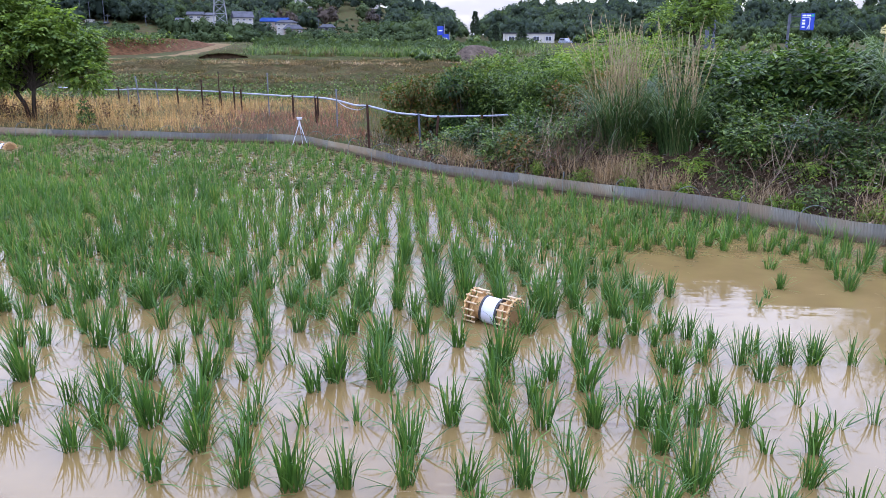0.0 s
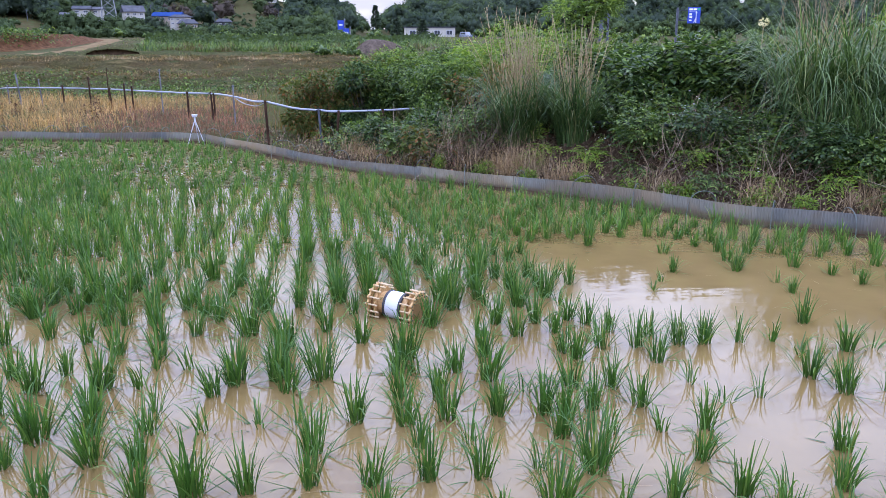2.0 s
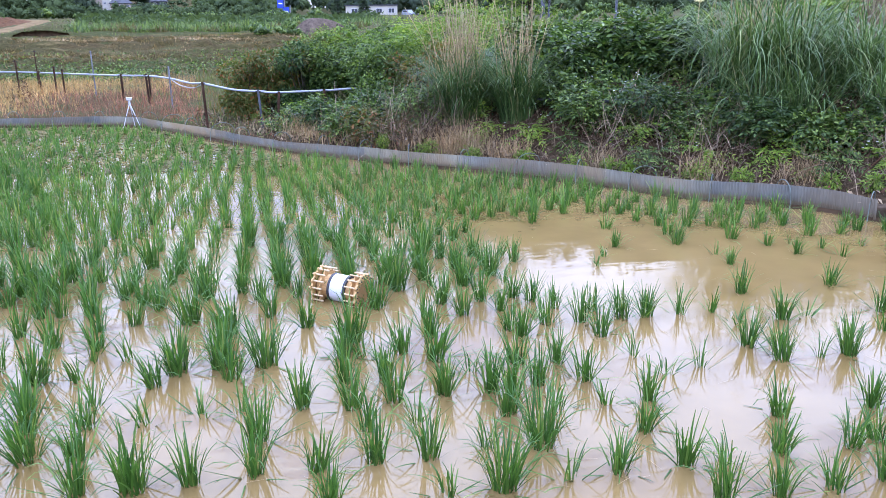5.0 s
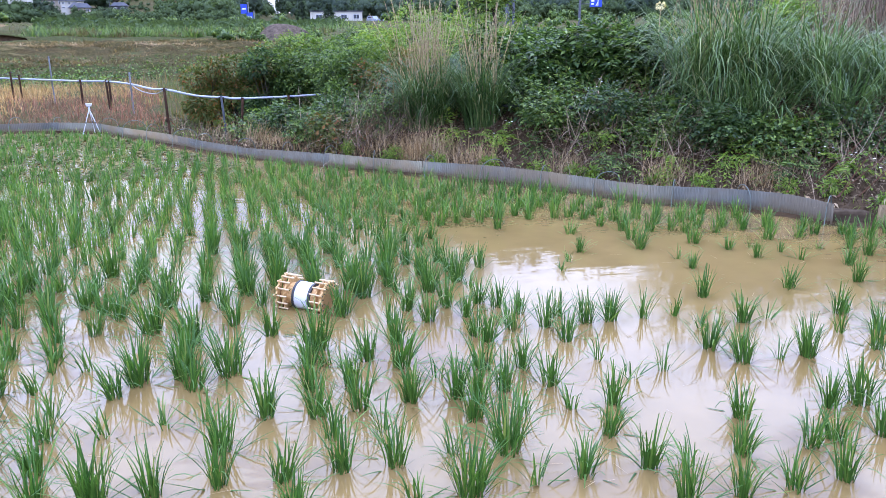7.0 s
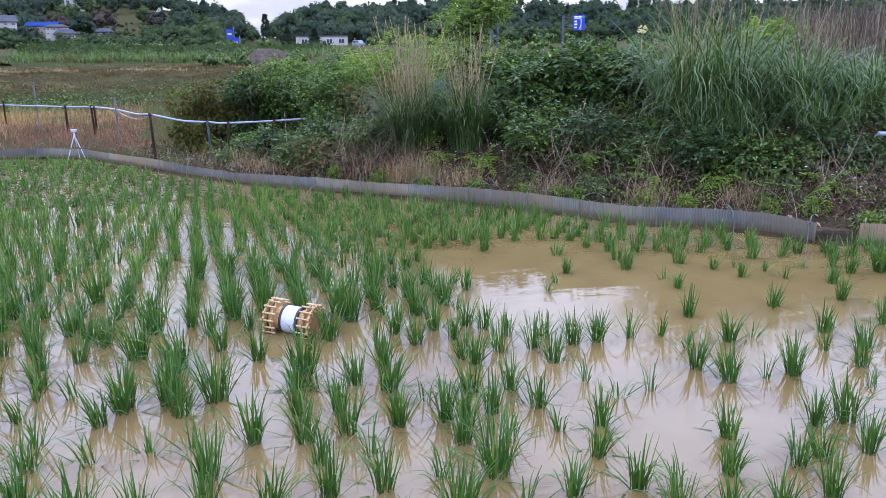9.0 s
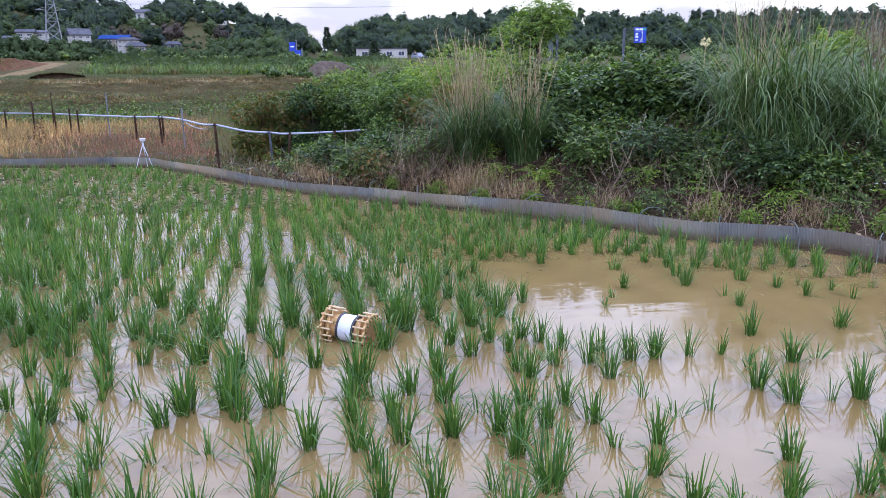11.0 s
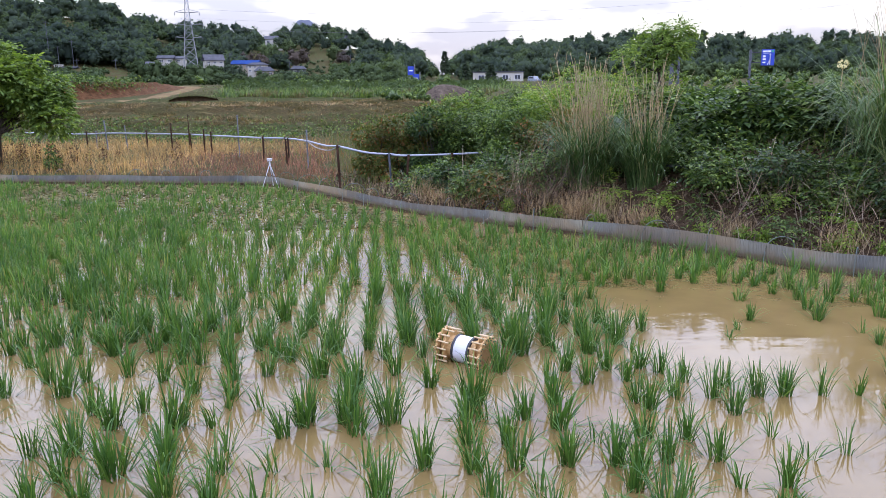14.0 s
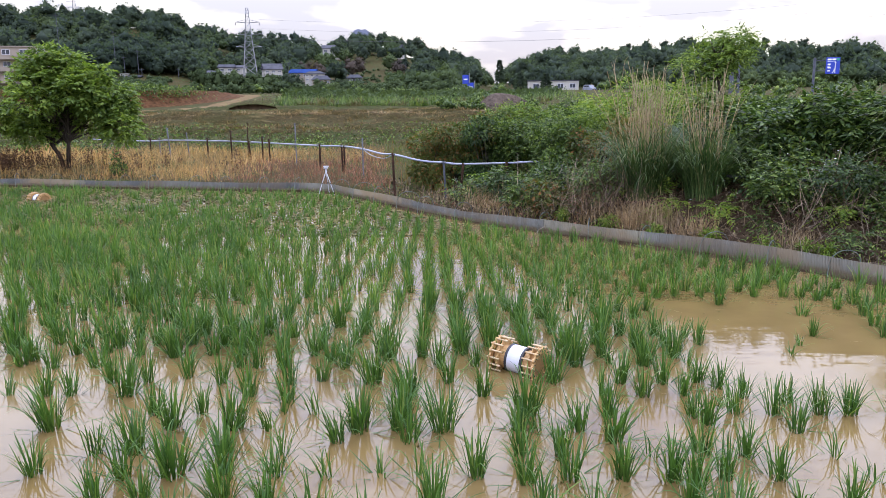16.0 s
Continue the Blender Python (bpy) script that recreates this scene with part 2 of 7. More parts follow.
# brown of the land's reflection, as flakes that cover the mirrored sky
M_DULLFLAKE = leaf_material("reflection_flakes", [(0.0, (0.105, 0.092, 0.034)), (0.6, (0.150, 0.124, 0.048)), (1.0, (0.20, 0.160, 0.070))], 0.6, 0.1, 0.6)
# paler and bluer than near leaves: distance haze is mixed into the colour
M_FOREST = leaf_material("hazed_forest_leaf", [(0.0, (0.046, 0.066, 0.052)), (0.6, (0.058, 0.083, 0.062)), (1.0, (0.076, 0.106, 0.073))], 0.85, 0.5, 0.035)
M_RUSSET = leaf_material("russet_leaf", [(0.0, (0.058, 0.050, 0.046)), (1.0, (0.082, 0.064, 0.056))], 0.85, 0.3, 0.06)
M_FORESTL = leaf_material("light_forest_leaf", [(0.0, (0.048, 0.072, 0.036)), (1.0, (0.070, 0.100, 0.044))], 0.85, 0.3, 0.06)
M_TREE = leaf_material("small_tree_leaf", [(0.0, (0.062, 0.106, 0.024)), (0.6, (0.130, 0.206, 0.042)), (1.0, (0.24, 0.32, 0.068))], 0.42, 0.4, 0.9)
M_BARK = plain_material("bark", (0.022, 0.018, 0.014), (0.065, 0.054, 0.043), 14, 0.9, bump=0.7, stretch=(1, 1, 0.25))
M_PIPE = plain_material("pvc_pipe", (0.20, 0.22, 0.27), (0.33, 0.35, 0.41), 3, 0.4)
M_RUSTY = plain_material("rusty_steel", (0.016, 0.009, 0.006), (0.055, 0.029, 0.018), 18, 0.9, 0.0, 0.3)
M_GALV = plain_material("galvanised_post", (0.055, 0.058, 0.066), (0.11, 0.115, 0.125), 12, 0.6, 0.2)
M_POST = plain_material("weathered_post", (0.034, 0.037, 0.044), (0.07, 0.074, 0.084), 6, 0.7)
M_WIRE = plain_material("coated_wire", (0.05, 0.07, 0.06), (0.12, 0.14, 0.12), 10, 0.5)
M_PLY = plain_material("plywood", (0.36, 0.20, 0.07), (0.52, 0.32, 0.13), 9, 0.6, bump=0.2, stretch=(1, 5, 5))
M_PEG = plain_material("pale_wood_peg", (0.42, 0.29, 0.15), (0.58, 0.44, 0.26), 20, 0.65)
M_WHITE = plain_material("white_plastic", (0.46, 0.46, 0.50), (0.56, 0.56, 0.59), 5, 0.4)
M_BLACK = plain_material("black_rubber", (0.012, 0.012, 0.014), (0.03, 0.03, 0.032), 12, 0.6)
M_MUDWOOD = plain_material("muddy_wood", (0.20, 0.10, 0.035), (0.32, 0.18, 0.065), 14, 0.6, bump=0.2)
M_ALU = plain_material("aluminium", (0.34, 0.34, 0.37), (0.46, 0.46, 0.49), 8, 0.4, 0.3)
M_TURF = turf_material()
M_OUTLET = plain_material("muddy_concrete", (0.034, 0.024, 0.015), (0.085, 0.062, 0.042), 9, 0.85, bump=0.5)
M_CABLE = plain_material("cable", (0.10, 0.10, 0.11), (0.14, 0.14, 0.15), 0.5, 0.8)
M_STEEL = plain_material("pylon_steel", (0.17, 0.175, 0.18), (0.25, 0.255, 0.26), 0.5, 0.6, 0.2)
M_WALL = plain_material("pale_house_wall", (0.36, 0.345, 0.30), (0.45, 0.43, 0.38), 0.4, 0.8)
M_BEIGE = plain_material("beige_house_wall", (0.26, 0.215, 0.17), (0.33, 0.28, 0.225), 0.3, 0.8)
M_ROOF = plain_material("grey_roof", (0.040, 0.042, 0.050), (0.075, 0.078, 0.088), 0.8, 0.9)
M_ROOFL = plain_material("light_roof", (0.060, 0.062, 0.070), (0.10, 0.10, 0.112), 0.8, 0.9)
M_ROOFB = plain_material("blue_roof", (0.010, 0.030, 0.12), (0.016, 0.050, 0.17), 0.8, 0.9)
M_GLASS = plain_material("dark_window", (0.03, 0.035, 0.045), (0.07, 0.08, 0.10), 0.6, 0.15)
M_SIGN = plain_material("blue_sign", (0.010, 0.035, 0.34), (0.016, 0.055, 0.42), 2, 0.4)
M_SIGNW = plain_material("white_sign_paint", (0.75, 0.75, 0.78), (0.8, 0.8, 0.8), 2, 0.4)
M_SIGNG = plain_material("green_sign_paint", (0.02, 0.30, 0.18), (0.03, 0.36, 0.22), 2, 0.4)
M_MOUND = plain_material("spoil_soil", (0.046, 0.034, 0.026), (0.150, 0.115, 0.088), 4, 0.95, bump=0.9, dist=0.15)
M_REDSOIL = plain_material("red_soil", (0.045, 0.021, 0.009), (0.135, 0.066, 0.030), 2.6, 0.95, bump=0.9, dist=0.15)
M_TRACK = plain_material("dry_track", (0.095, 0.060, 0.026), (0.175, 0.122, 0.057), 1.6, 0.95, bump=0.6, dist=0.08)
M_FAR = plain_material("far_mountain", (0.115, 0.13, 0.17), (0.135, 0.15, 0.19), 0.004, 0.95)
M_MUD = plain_material("wet_mud", (0.028, 0.018, 0.010), (0.07, 0.045, 0.026), 5, 0.85, bump=0.5)
M_PETAL = plain_material("pale_yellow_petal", (0.62, 0.52, 0.22), (0.75, 0.68, 0.36), 9, 0.6)
M_FLOWER = plain_material("white_petal", (0.7, 0.7, 0.68), (0.8, 0.8, 0.78), 3, 0.6)

# ---- mesh helpers ----


def mesh_np(name, verts, faces):
    """A mesh from arrays of vertices and of quads or triangles."""
    verts, faces = np.asarray(verts, np.float32), np.asarray(faces, np.int32)
    me = bpy.data.meshes.new(name)
    k = faces.shape[1]
    me.vertices.add(len(verts))
    me.vertices.foreach_set("co", verts.ravel())
    me.loops.add(faces.size)
    me.loops.foreach_set("vertex_index", faces.ravel())
    me.polygons.add(len(faces))
    me.polygons.foreach_set("loop_start", np.arange(0, faces.size, k, dtype=np.int32))
    me.polygons.foreach_set("loop_total", np.full(len(faces), k, np.int32))
    me.update(calc_edges=True)
    return me


def join_np(chunks):
    vs, fs, n = [], [], 0
    for v, f in chunks:
        vs.append(v)
        fs.append(f + n)
        n += len(v)
    return np.concatenate(vs), np.concatenate(fs)


def mesh_object(name, me, mat, parent=None, smooth=False):
    ob = new(name, me)
    if mat and not me.materials:
        me.materials.append(mat)
    if smooth:
        me.polygons.foreach_set("use_smooth", np.ones(len(me.polygons), bool))
    if parent:
        ob.parent = parent
    return ob


def part(name, bm, mat, parent, label="", smooth=False):
    """One bmesh as one mesh object under a thing or a part."""
    me = bpy.data.meshes.new(name)
    bm.to_mesh(me)
    bm.free()
    ob = mesh_object(name, me, mat, parent, smooth)
    return tagged(ob, label)


def thing(name, m, label, category, group="", kind=""):
    ob = new(name)
    ob.matrix_world = m
    return tagged(ob, label, category, group, kind)


def blades(base, az, length, width, lean, curl, seg=4, twist=0.0, taper=0.75, late=1.3):
    """Grass blades: curved strips that taper to a tip. All arguments are arrays, one value a blade."""
    n = len(base)
    s = np.linspace(0, 1, seg + 1)
    ang = lean[:, None] + curl[:, None] * s[None, :] ** np.reshape(late, (-1, 1))
    step = length[:, None] / seg
    r = np.zeros((n, seg + 1))
    z = np.zeros((n, seg + 1))
    mid = (ang[:, 1:] + ang[:, :-1]) / 2
    r[:, 1:] = np.cumsum(np.sin(mid) * step, 1)
    z[:, 1:] = np.cumsum(np.cos(mid) * step, 1)
    c, d = np.cos(az)[:, None], np.sin(az)[:, None]
    p = np.stack([base[:, 0:1] + r * c, base[:, 1:2] + r * d, base[:, 2:3] + z], -1)
    ta = az[:, None] + math.pi / 2 + twist
    w = width[:, None] * (0.55 + 0.45 * np.sin(math.pi * np.minimum(s * 1.6, 1) / 2)) * np.clip(1 - s, 0.03, 1)[None, :] ** taper
    side = np.stack([np.cos(ta) * w, np.sin(ta) * w, 0 * w], -1) / 2
    v = np.stack([p - side, p + side], 2).reshape(-1, 3)
    i = np.arange(seg)
    q = np.stack([2 * i, 2 * i + 1, 2 * i + 3, 2 * i + 2], -1)
    f = (q[None] + (np.arange(n) * 2 * (seg + 1))[:, None, None]).reshape(-1, 4)
    return v, f


def leaves(pos, out, length, width, droop, rnd):
    """Folded pointed leaves at pos that point along out and hang by droop."""
    n = len(pos)
    d = out / (np.linalg.norm(out, axis=1, keepdims=True) + 1e-9)
    d = d + np.stack([np.zeros(n), np.zeros(n), -droop], -1)
    d /= np.linalg.norm(d, axis=1, keepdims=True) + 1e-9
    up = rnd.normal(0, 0.45, (n, 3)) + np.array([0, 0, 1.0])
    side = np.cross(d, up)
    side /= np.linalg.norm(side, axis=1, keepdims=True) + 1e-9
    nor = np.cross(side, d)
    L, W = length[:, None], width[:, None]
    a = pos
    l1 = pos + d * L * 0.42 + side * W * 0.5 + nor * W * 0.16
    r1 = pos + d * L * 0.42 - side * W * 0.5 + nor * W * 0.16
    t = pos + d * L - nor * L * 0.10
    v = np.stack([a, r1, t, l1], 1).reshape(-1, 3)
    q = np.array([[0, 1, 2], [0, 2, 3]])
    f = (q[None] + (np.arange(n) * 4)[:, None, None]).reshape(-1, 3)
    return v, f


def tube_np(points, radius, sides=6):
    """A tube along points, with a radius for each point."""
    p = np.asarray(points, float)
    n = len(p)
    rad = np.broadcast_to(np.asarray(radius, float), (n,))
    t = np.gradient(p, axis=0)
    t /= np.linalg.norm(t, axis=1, keepdims=True) + 1e-9
    ref = np.where(np.abs(t[:, 2:3]) > 0.9, np.array([[1.0, 0, 0]]), np.array([[0, 0, 1.0]]))
    a = np.cross(t, ref)
    a /= np.linalg.norm(a, axis=1, keepdims=True) + 1e-9
    b = np.cross(t, a)
    th = np.arange(sides) * 2 * math.pi / sides
    v = p[:, None] + rad[:, None, None] * (np.cos(th)[None, :, None] * a[:, None] + np.sin(th)[None, :, None] * b[:, None])
    v = v.reshape(-1, 3)
    f = []
    for i in range(n - 1):
        for j in range(sides):
            k = (j + 1) % sides
            f.append((i * sides + j, i * sides + k, (i + 1) * sides + k, (i + 1) * sides + j))
    for e in (0, (n - 1) * sides):
        for j in range(1, sides - 1, 2):
            f.append((e, e + j, e + j + 1, e + min(j + 2, sides - 1)) if j + 2 <= sides - 1 else (e, e + j, e + j + 1, e + j + 1))
    f = np.array([x for x in f if len(set(x)) == 4])
    return v, f


def box_bm(bm, x0, y0, z0, x1, y1, z1, bevel=0.0):
    r = bmesh.ops.create_cube(bm, size=1)
    bmesh.ops.scale(bm, vec=(x1 - x0, y1 - y0, z1 - z0), verts=r["verts"])
    bmesh.ops.translate(bm, vec=((x0 + x1) / 2, (y0 + y1) / 2, (z0 + z1) / 2), verts=r["verts"])
    if bevel:
        es = list({e for v in r["verts"] for e in v.link_edges})
        bmesh.ops.bevel(bm, geom=es, offset=bevel, segments=2, affect="EDGES", profile=0.5)
    return bm


def box_part(name, box, mat, parent, label="", bevel=0.0):
    return part(name, box_bm(bmesh.new(), *box, bevel), mat, parent, label)


def smooth01(a, b, x):
    t = np.clip((x - a) / (b - a), 0, 1)
    return t * t * (3 - 2 * t)


# ---- the lie of the land ----
EDGE = np.array([(-30, 22.4), (-20, 20.4), (-11.3, 18.62), (-8.25, 18.0), (-5.45, 17.5), (-3.5, 17.12), (-2.9, 16.9), (-2.1, 15.95), (-0.85, 14.15),
                 (0.0, 13.2), (1.0, 12.35), (1.82, 11.6), (2.54, 11.0), (3.2, 10.46), (3.77, 9.92), (4.28, 9.38), (4.58, 9.0), (4.86, 8.68),
                 (5.32, 8.40), (5.7, 8.10), (6.08, 7.76), (6.27, 7.3), (6.7, 7.15), (7.3, 6.9), (9.0, 6.2), (13.0, 4.6), (20.0, 1.5)])


def past_edge(x, y):
    """How far a place lies outside the paddy's far edge (negative: inside it), and how far along that edge."""
    x, y = np.asarray(x, float), np.asarray(y, float)
    best = np.full(x.shape, 1e9)
    sign = np.ones(x.shape)
    for (x0, y0), (x1, y1) in zip(EDGE[:-1], EDGE[1:]):
        dx, dy = x1 - x0, y1 - y0
        t = np.clip(((x - x0) * dx + (y - y0) * dy) / (dx * dx + dy * dy), 0, 1)
        d = np.hypot(x - x0 - t * dx, y - y0 - t * dy)
        near = d < best
        best = np.where(near, d, best)
        sign = np.where(near, np.sign(dx * (y - y0) - dy * (x - x0)), sign)
    return best * sign


HILL_AZ = [-60, -30, -27.7, -26, -22, -20.2, -19, -17.4, -15.9, -14, -12.1, -10.6, -9, -6.7, -4.3, -1.9, 0.1, 1.3, 2.5, 4.2, 6.8, 9.1, 11.8, 15, 18, 20, 21.4, 23.5, 27, 31.6, 60]
HILL_H = [31, 29.5, 31, 29, 31, 27.5, 25, 22.5, 19.6, 18.4, 16.7, 14.5, 16, 18.5, 15, 11, 5.3, 0.4, 0, 6.3, 9.3, 8.8, 10.8, 12.5, 12, 10.5, 9.2, 11.5, 10, 8.5, 10]


def lumps(x, y, f, seed):
    a = seed * 12.9898
    return (np.sin(x * f + a) + np.sin(y * f * 1.31 + a * 2.1) + np.sin((x + y) * f * 0.77 + a * 0.7) + np.sin((x - 1.7 * y) * f * 0.53 + a * 1.3)) / 4


def foot_hill(az, r):
    """How far up the hill a place is: the slope begins further off behind the village."""
    return smooth01(250 + 55 * smooth01(-20, -16, az), 450 + 15 * smooth01(-20, -16, az), r)


def height(x, y):
    x, y = np.asarray(x, float), np.asarray(y, float)
    s = past_edge(x, y)
    r = np.hypot(x, y)
    az = np.degrees(np.arctan2(x, y))
    inside = -0.10 + 0 * x
    low = 0.13 + 0.02 * lumps(x, y, 2.1, 1)
    # terraced fields beyond the dry strip
    rise = 0.38 * smooth01(29.0, 33.0, y) + 0.44 * smooth01(36.2, 39.2, y) + 0.38 * smooth01(48, 74, y) * smooth01(-10, -15, x) - 1.6 * smooth01(85, 200, y)
    low = low + rise + 0.04 * lumps(x, y, 0.6, 3) * smooth01(22, 30, y)
    # the overgrown bank beside the paddy
    k = smooth01(-0.4, 3.0, x - 0.10 * (y - 14))
    tall = 0.75 + 0.32 * smooth01(2.0, 6.5, x)
    bank = (tall * smooth01(0.35, 2.6 + 0.9 * smooth01(4.5, 7.5, x), s) + 0.35 * smooth01(3.0, 7.0, s) + 0.08 * lumps(x, y, 1.7, 5) * smooth01(0.4, 1.2, s)) * k
    bank = bank * (1 - 0.72 * smooth01(16, 30, y))
    out = low + bank
    z = np.where(s < 0.35, inside + (out - inside) * smooth01(0.03, 0.32, s), out)
    # the near bank, on which the camera stands
    z = np.where(y < 4, np.maximum(z, -0.1 + 0.8 * smooth01(2.1, 0.9, y)), z)
    hill = np.interp(az, HILL_AZ, HILL_H) * foot_hill(az, r) * (1 - 0.4 * smooth01(600, 1200, r)) * (np.cos(np.radians(np.clip(az, -90, 90))) > 0)
    hill = (hill + 1.2 * np.minimum(1, hill)) * (1 + 0.10 * lumps(x, y, 0.02, 7))
    return z + hill * (y > 0)


def build_ground():
    rad = np.concatenate([np.arange(0.3, 26, 0.28), 26 * (2600 / 26) ** np.linspace(0, 1, 84)])
    az = np.concatenate([np.linspace(-62, 62, 340), np.linspace(66, 294, 58)])
    A, R = np.meshgrid(np.radians(az), rad)
    x, y = R * np.sin(A), R * np.cos(A)
    v = np.stack([x, y, height(x, y)], -1).reshape(-1, 3)
    na, nr = len(az), len(rad)
    i, j = np.meshgrid(np.arange(nr - 1), np.arange(na), indexing="ij")
    k = (j + 1) % na
    f = np.stack([i * na + j, i * na + k, (i + 1) * na + k, (i + 1) * na + j], -1).reshape(-1, 4)[:, ::-1]
    centre = len(v)
    v = np.vstack([v, [[0, 0, float(height(0, 0))]]])
    hub = np.stack([np.full(na // 2, centre), np.arange(0, na - 1, 2), np.arange(1, na, 2), np.concatenate([np.arange(2, na - 1, 2), [0]])], -1)[:, ::-1]
    me = mesh_np("ground", v, np.vstack([f, hub]))
    s = past_edge(v[:, 0], v[:, 1])
    soil = smooth01(-2.6, 0.6, v[:, 0] - 0.10 * (v[:, 1] - 14)) * smooth01(-0.3, 0.1, s) * (1 - smooth01(9, 16, s))
    me.attributes.new("bank_soil", "FLOAT", "POINT").data.foreach_set("value", soil.astype(np.float32))
    ob = mesh_object("ground", me, M_GROUND, smooth=True)
    tagged(ob, "rough terraced farmland of soil, dry grass and green growth", "ground", kind="structure")


build_ground()


def build_water():
    bm = bmesh.new()
    ring = [bm.verts.new((x, y, 0)) for x, y in EDGE]
    ring += [bm.verts.new(p) for p in ((20, 1.0, 0), (-30, 1.0, 0))]
    f = bm.faces.new(ring)
    f.normal_update()
    if f.normal.z < 0:
        f.normal_flip()
    bmesh.ops.triangulate(bm, faces=bm.faces)
    me = bpy.data.meshes.new("water")
    bm.to_mesh(me)
    bm.free()
    tagged(mesh_object("water", me, M_WATER), "still muddy brown paddy water mirroring the cloudy sky", "water", kind="structure")


build_water()

# ---- rice ----
ROW = 0.302          # between columns
LINE = 0.27          # between lines, away from the near bank


def rice_blades(rnd, n, tall, seg, splay=0.10, droop=0.30, wide=1.0):
    """One hill of rice: blades that fan out of a tight base, some bent over, some lying towards the water."""
    a = rnd.uniform(0, 2 * math.pi, n)
    rr = np.sqrt(rnd.uniform(0, 1, n)) * 0.046 * wide
    base = np.stack([rr * np.cos(a), rr * np.sin(a), np.full(n, -0.03)], -1)
    az = a + rnd.normal(0, 0.9, n)
    ln = tall * rnd.uniform(0.55, 1.1, n)
    lean = np.abs(rnd.normal(0.02, 0.10, n)) + rr * 3.2
    curl = np.abs(rnd.normal(0.15, 0.35, n))
    u = rnd.uniform(0, 1, n)
    lean = np.where(u < splay, rnd.uniform(0.6, 1.35, n), lean)
    curl = np.where(u > 1 - droop, curl + rnd.uniform(0.5, 1.9, n), curl)
    late = rnd.uniform(1.3, 4.0, n)
    swing = rnd.uniform(0, 2 * math.pi)
    v, f = blades(base, az, ln, rnd.uniform(0.009, 0.0165, n), lean, curl, seg, taper=0.42, late=late)
    tilt = rnd.uniform(0, 0.16)
    v[:, 0] += v[:, 2] * tilt * math.cos(swing)
    v[:, 1] += v[:, 2] * tilt * math.sin(swing)
    v[:, 2] = np.where(v[:, 2] < 0.004, np.where(np.hypot(v[:, 0], v[:, 1]) > 0.09, 0.004, v[:, 2]), v[:, 2])
    return v, f


# planting lines before the near bank: distance, then the places along the line
FULL_HILLS = ((3.34, 1.03), (4.1, -1.42), (5.04, -2.03, -1.62), (3.69, -0.81, 1.32, 3.59), (4.37, -1.77, 3.22, 3.74), (4.67, -2.15), (5.02, -2.88, -0.74, -0.46, -0.16),
              (5.29, 0.42, 2.48), (5.63, -2.61, -0.45), (5.9, -0.75, 0.67))
MIDDLING_HILLS = ((3.0, 2.05, 2.33, 2.62, 2.91), (3.34, 0.18, 1.65, 1.99, 3.12, 3.42), (3.69, -1.07, -0.5, -0.2, 0.12, 0.43, 0.7, 1.92, 2.78, 3.37),
                  (4.04, -1.14, -0.2, 1.24, 2.12), (4.37, -2.66, -2.1, -1.18, 0.05, 0.61, 0.95, 1.21, 1.53, 1.83, 4.3))
OUTER_HILLS = ((4.67, -2.4, -1.58, 0.35, 1.48, 1.76, 4.85), (5.02, 2.19, 3.65, 4.5, 5.1), (5.29, -2.25, -1.92, -0.48, 1.0, 1.6, 1.87, 2.14, 2.69),
               (5.63, -3.24, -1.65, 0.14, 1.31, 2.06, 3.68, 4.51, 5.2), (5.9, -2.84, -2.55, -1.96, -1.41, -0.15, 1.2, 1.5, 1.8), (6.25, -3.12, -1.89, -1.53, -1.02, -0.25, 0.06))
MORE_HILLS = ((3.77, -1.56), (4.08, -2.14, -1.86), (4.4, -1.5), (6.0, -2.28), (6.5, -2.55), (3.34, 2.56, 2.97), (4.3, 0.34, 1.35), (4.62, 0.60, 3.14, 4.56), (4.86, -0.38, -0.87, 0.94), (5.02, 0.35, 0.74), (5.14, 1.65), (5.5, -1.34, 2.31), (5.63, -3.03, 1.62),
              (5.78, 1.92), (5.95, -1.16), (6.24, -1.75, 0.24), (6.4, -3.75, -0.67, -1.16))
THIN_HILLS = ((3.34, 0.73, 1.37, 2.23), (3.69, 1.01, 4.0), (4.04, 0.41, 0.69, 1.54, 1.85, 4.1), (4.37, -0.87, -0.53, -0.29, 2.39, 2.64, 3.5),
              (4.67, -1.19, 1.15, 2.3, 4.24), (5.02, -1.38, 0.45, 3.28, 3.86, 4.58), (5.29, -1.32, -1.1, 2.96, 3.22), (5.63, -3.53, 1.0), (6.25, -2.34))


def near_rice():
    """Hills close to the near bank, with how full each one is: 0 thin, 1 middling, 2 full."""
    spots = []
    for fullness, lines in ((2, FULL_HILLS), (1, MIDDLING_HILLS), (1, OUTER_HILLS), (1, MORE_HILLS), (0, THIN_HILLS)):
        spots += [(x, y, fullness) for y, *xs in lines for x in xs]
    return spots


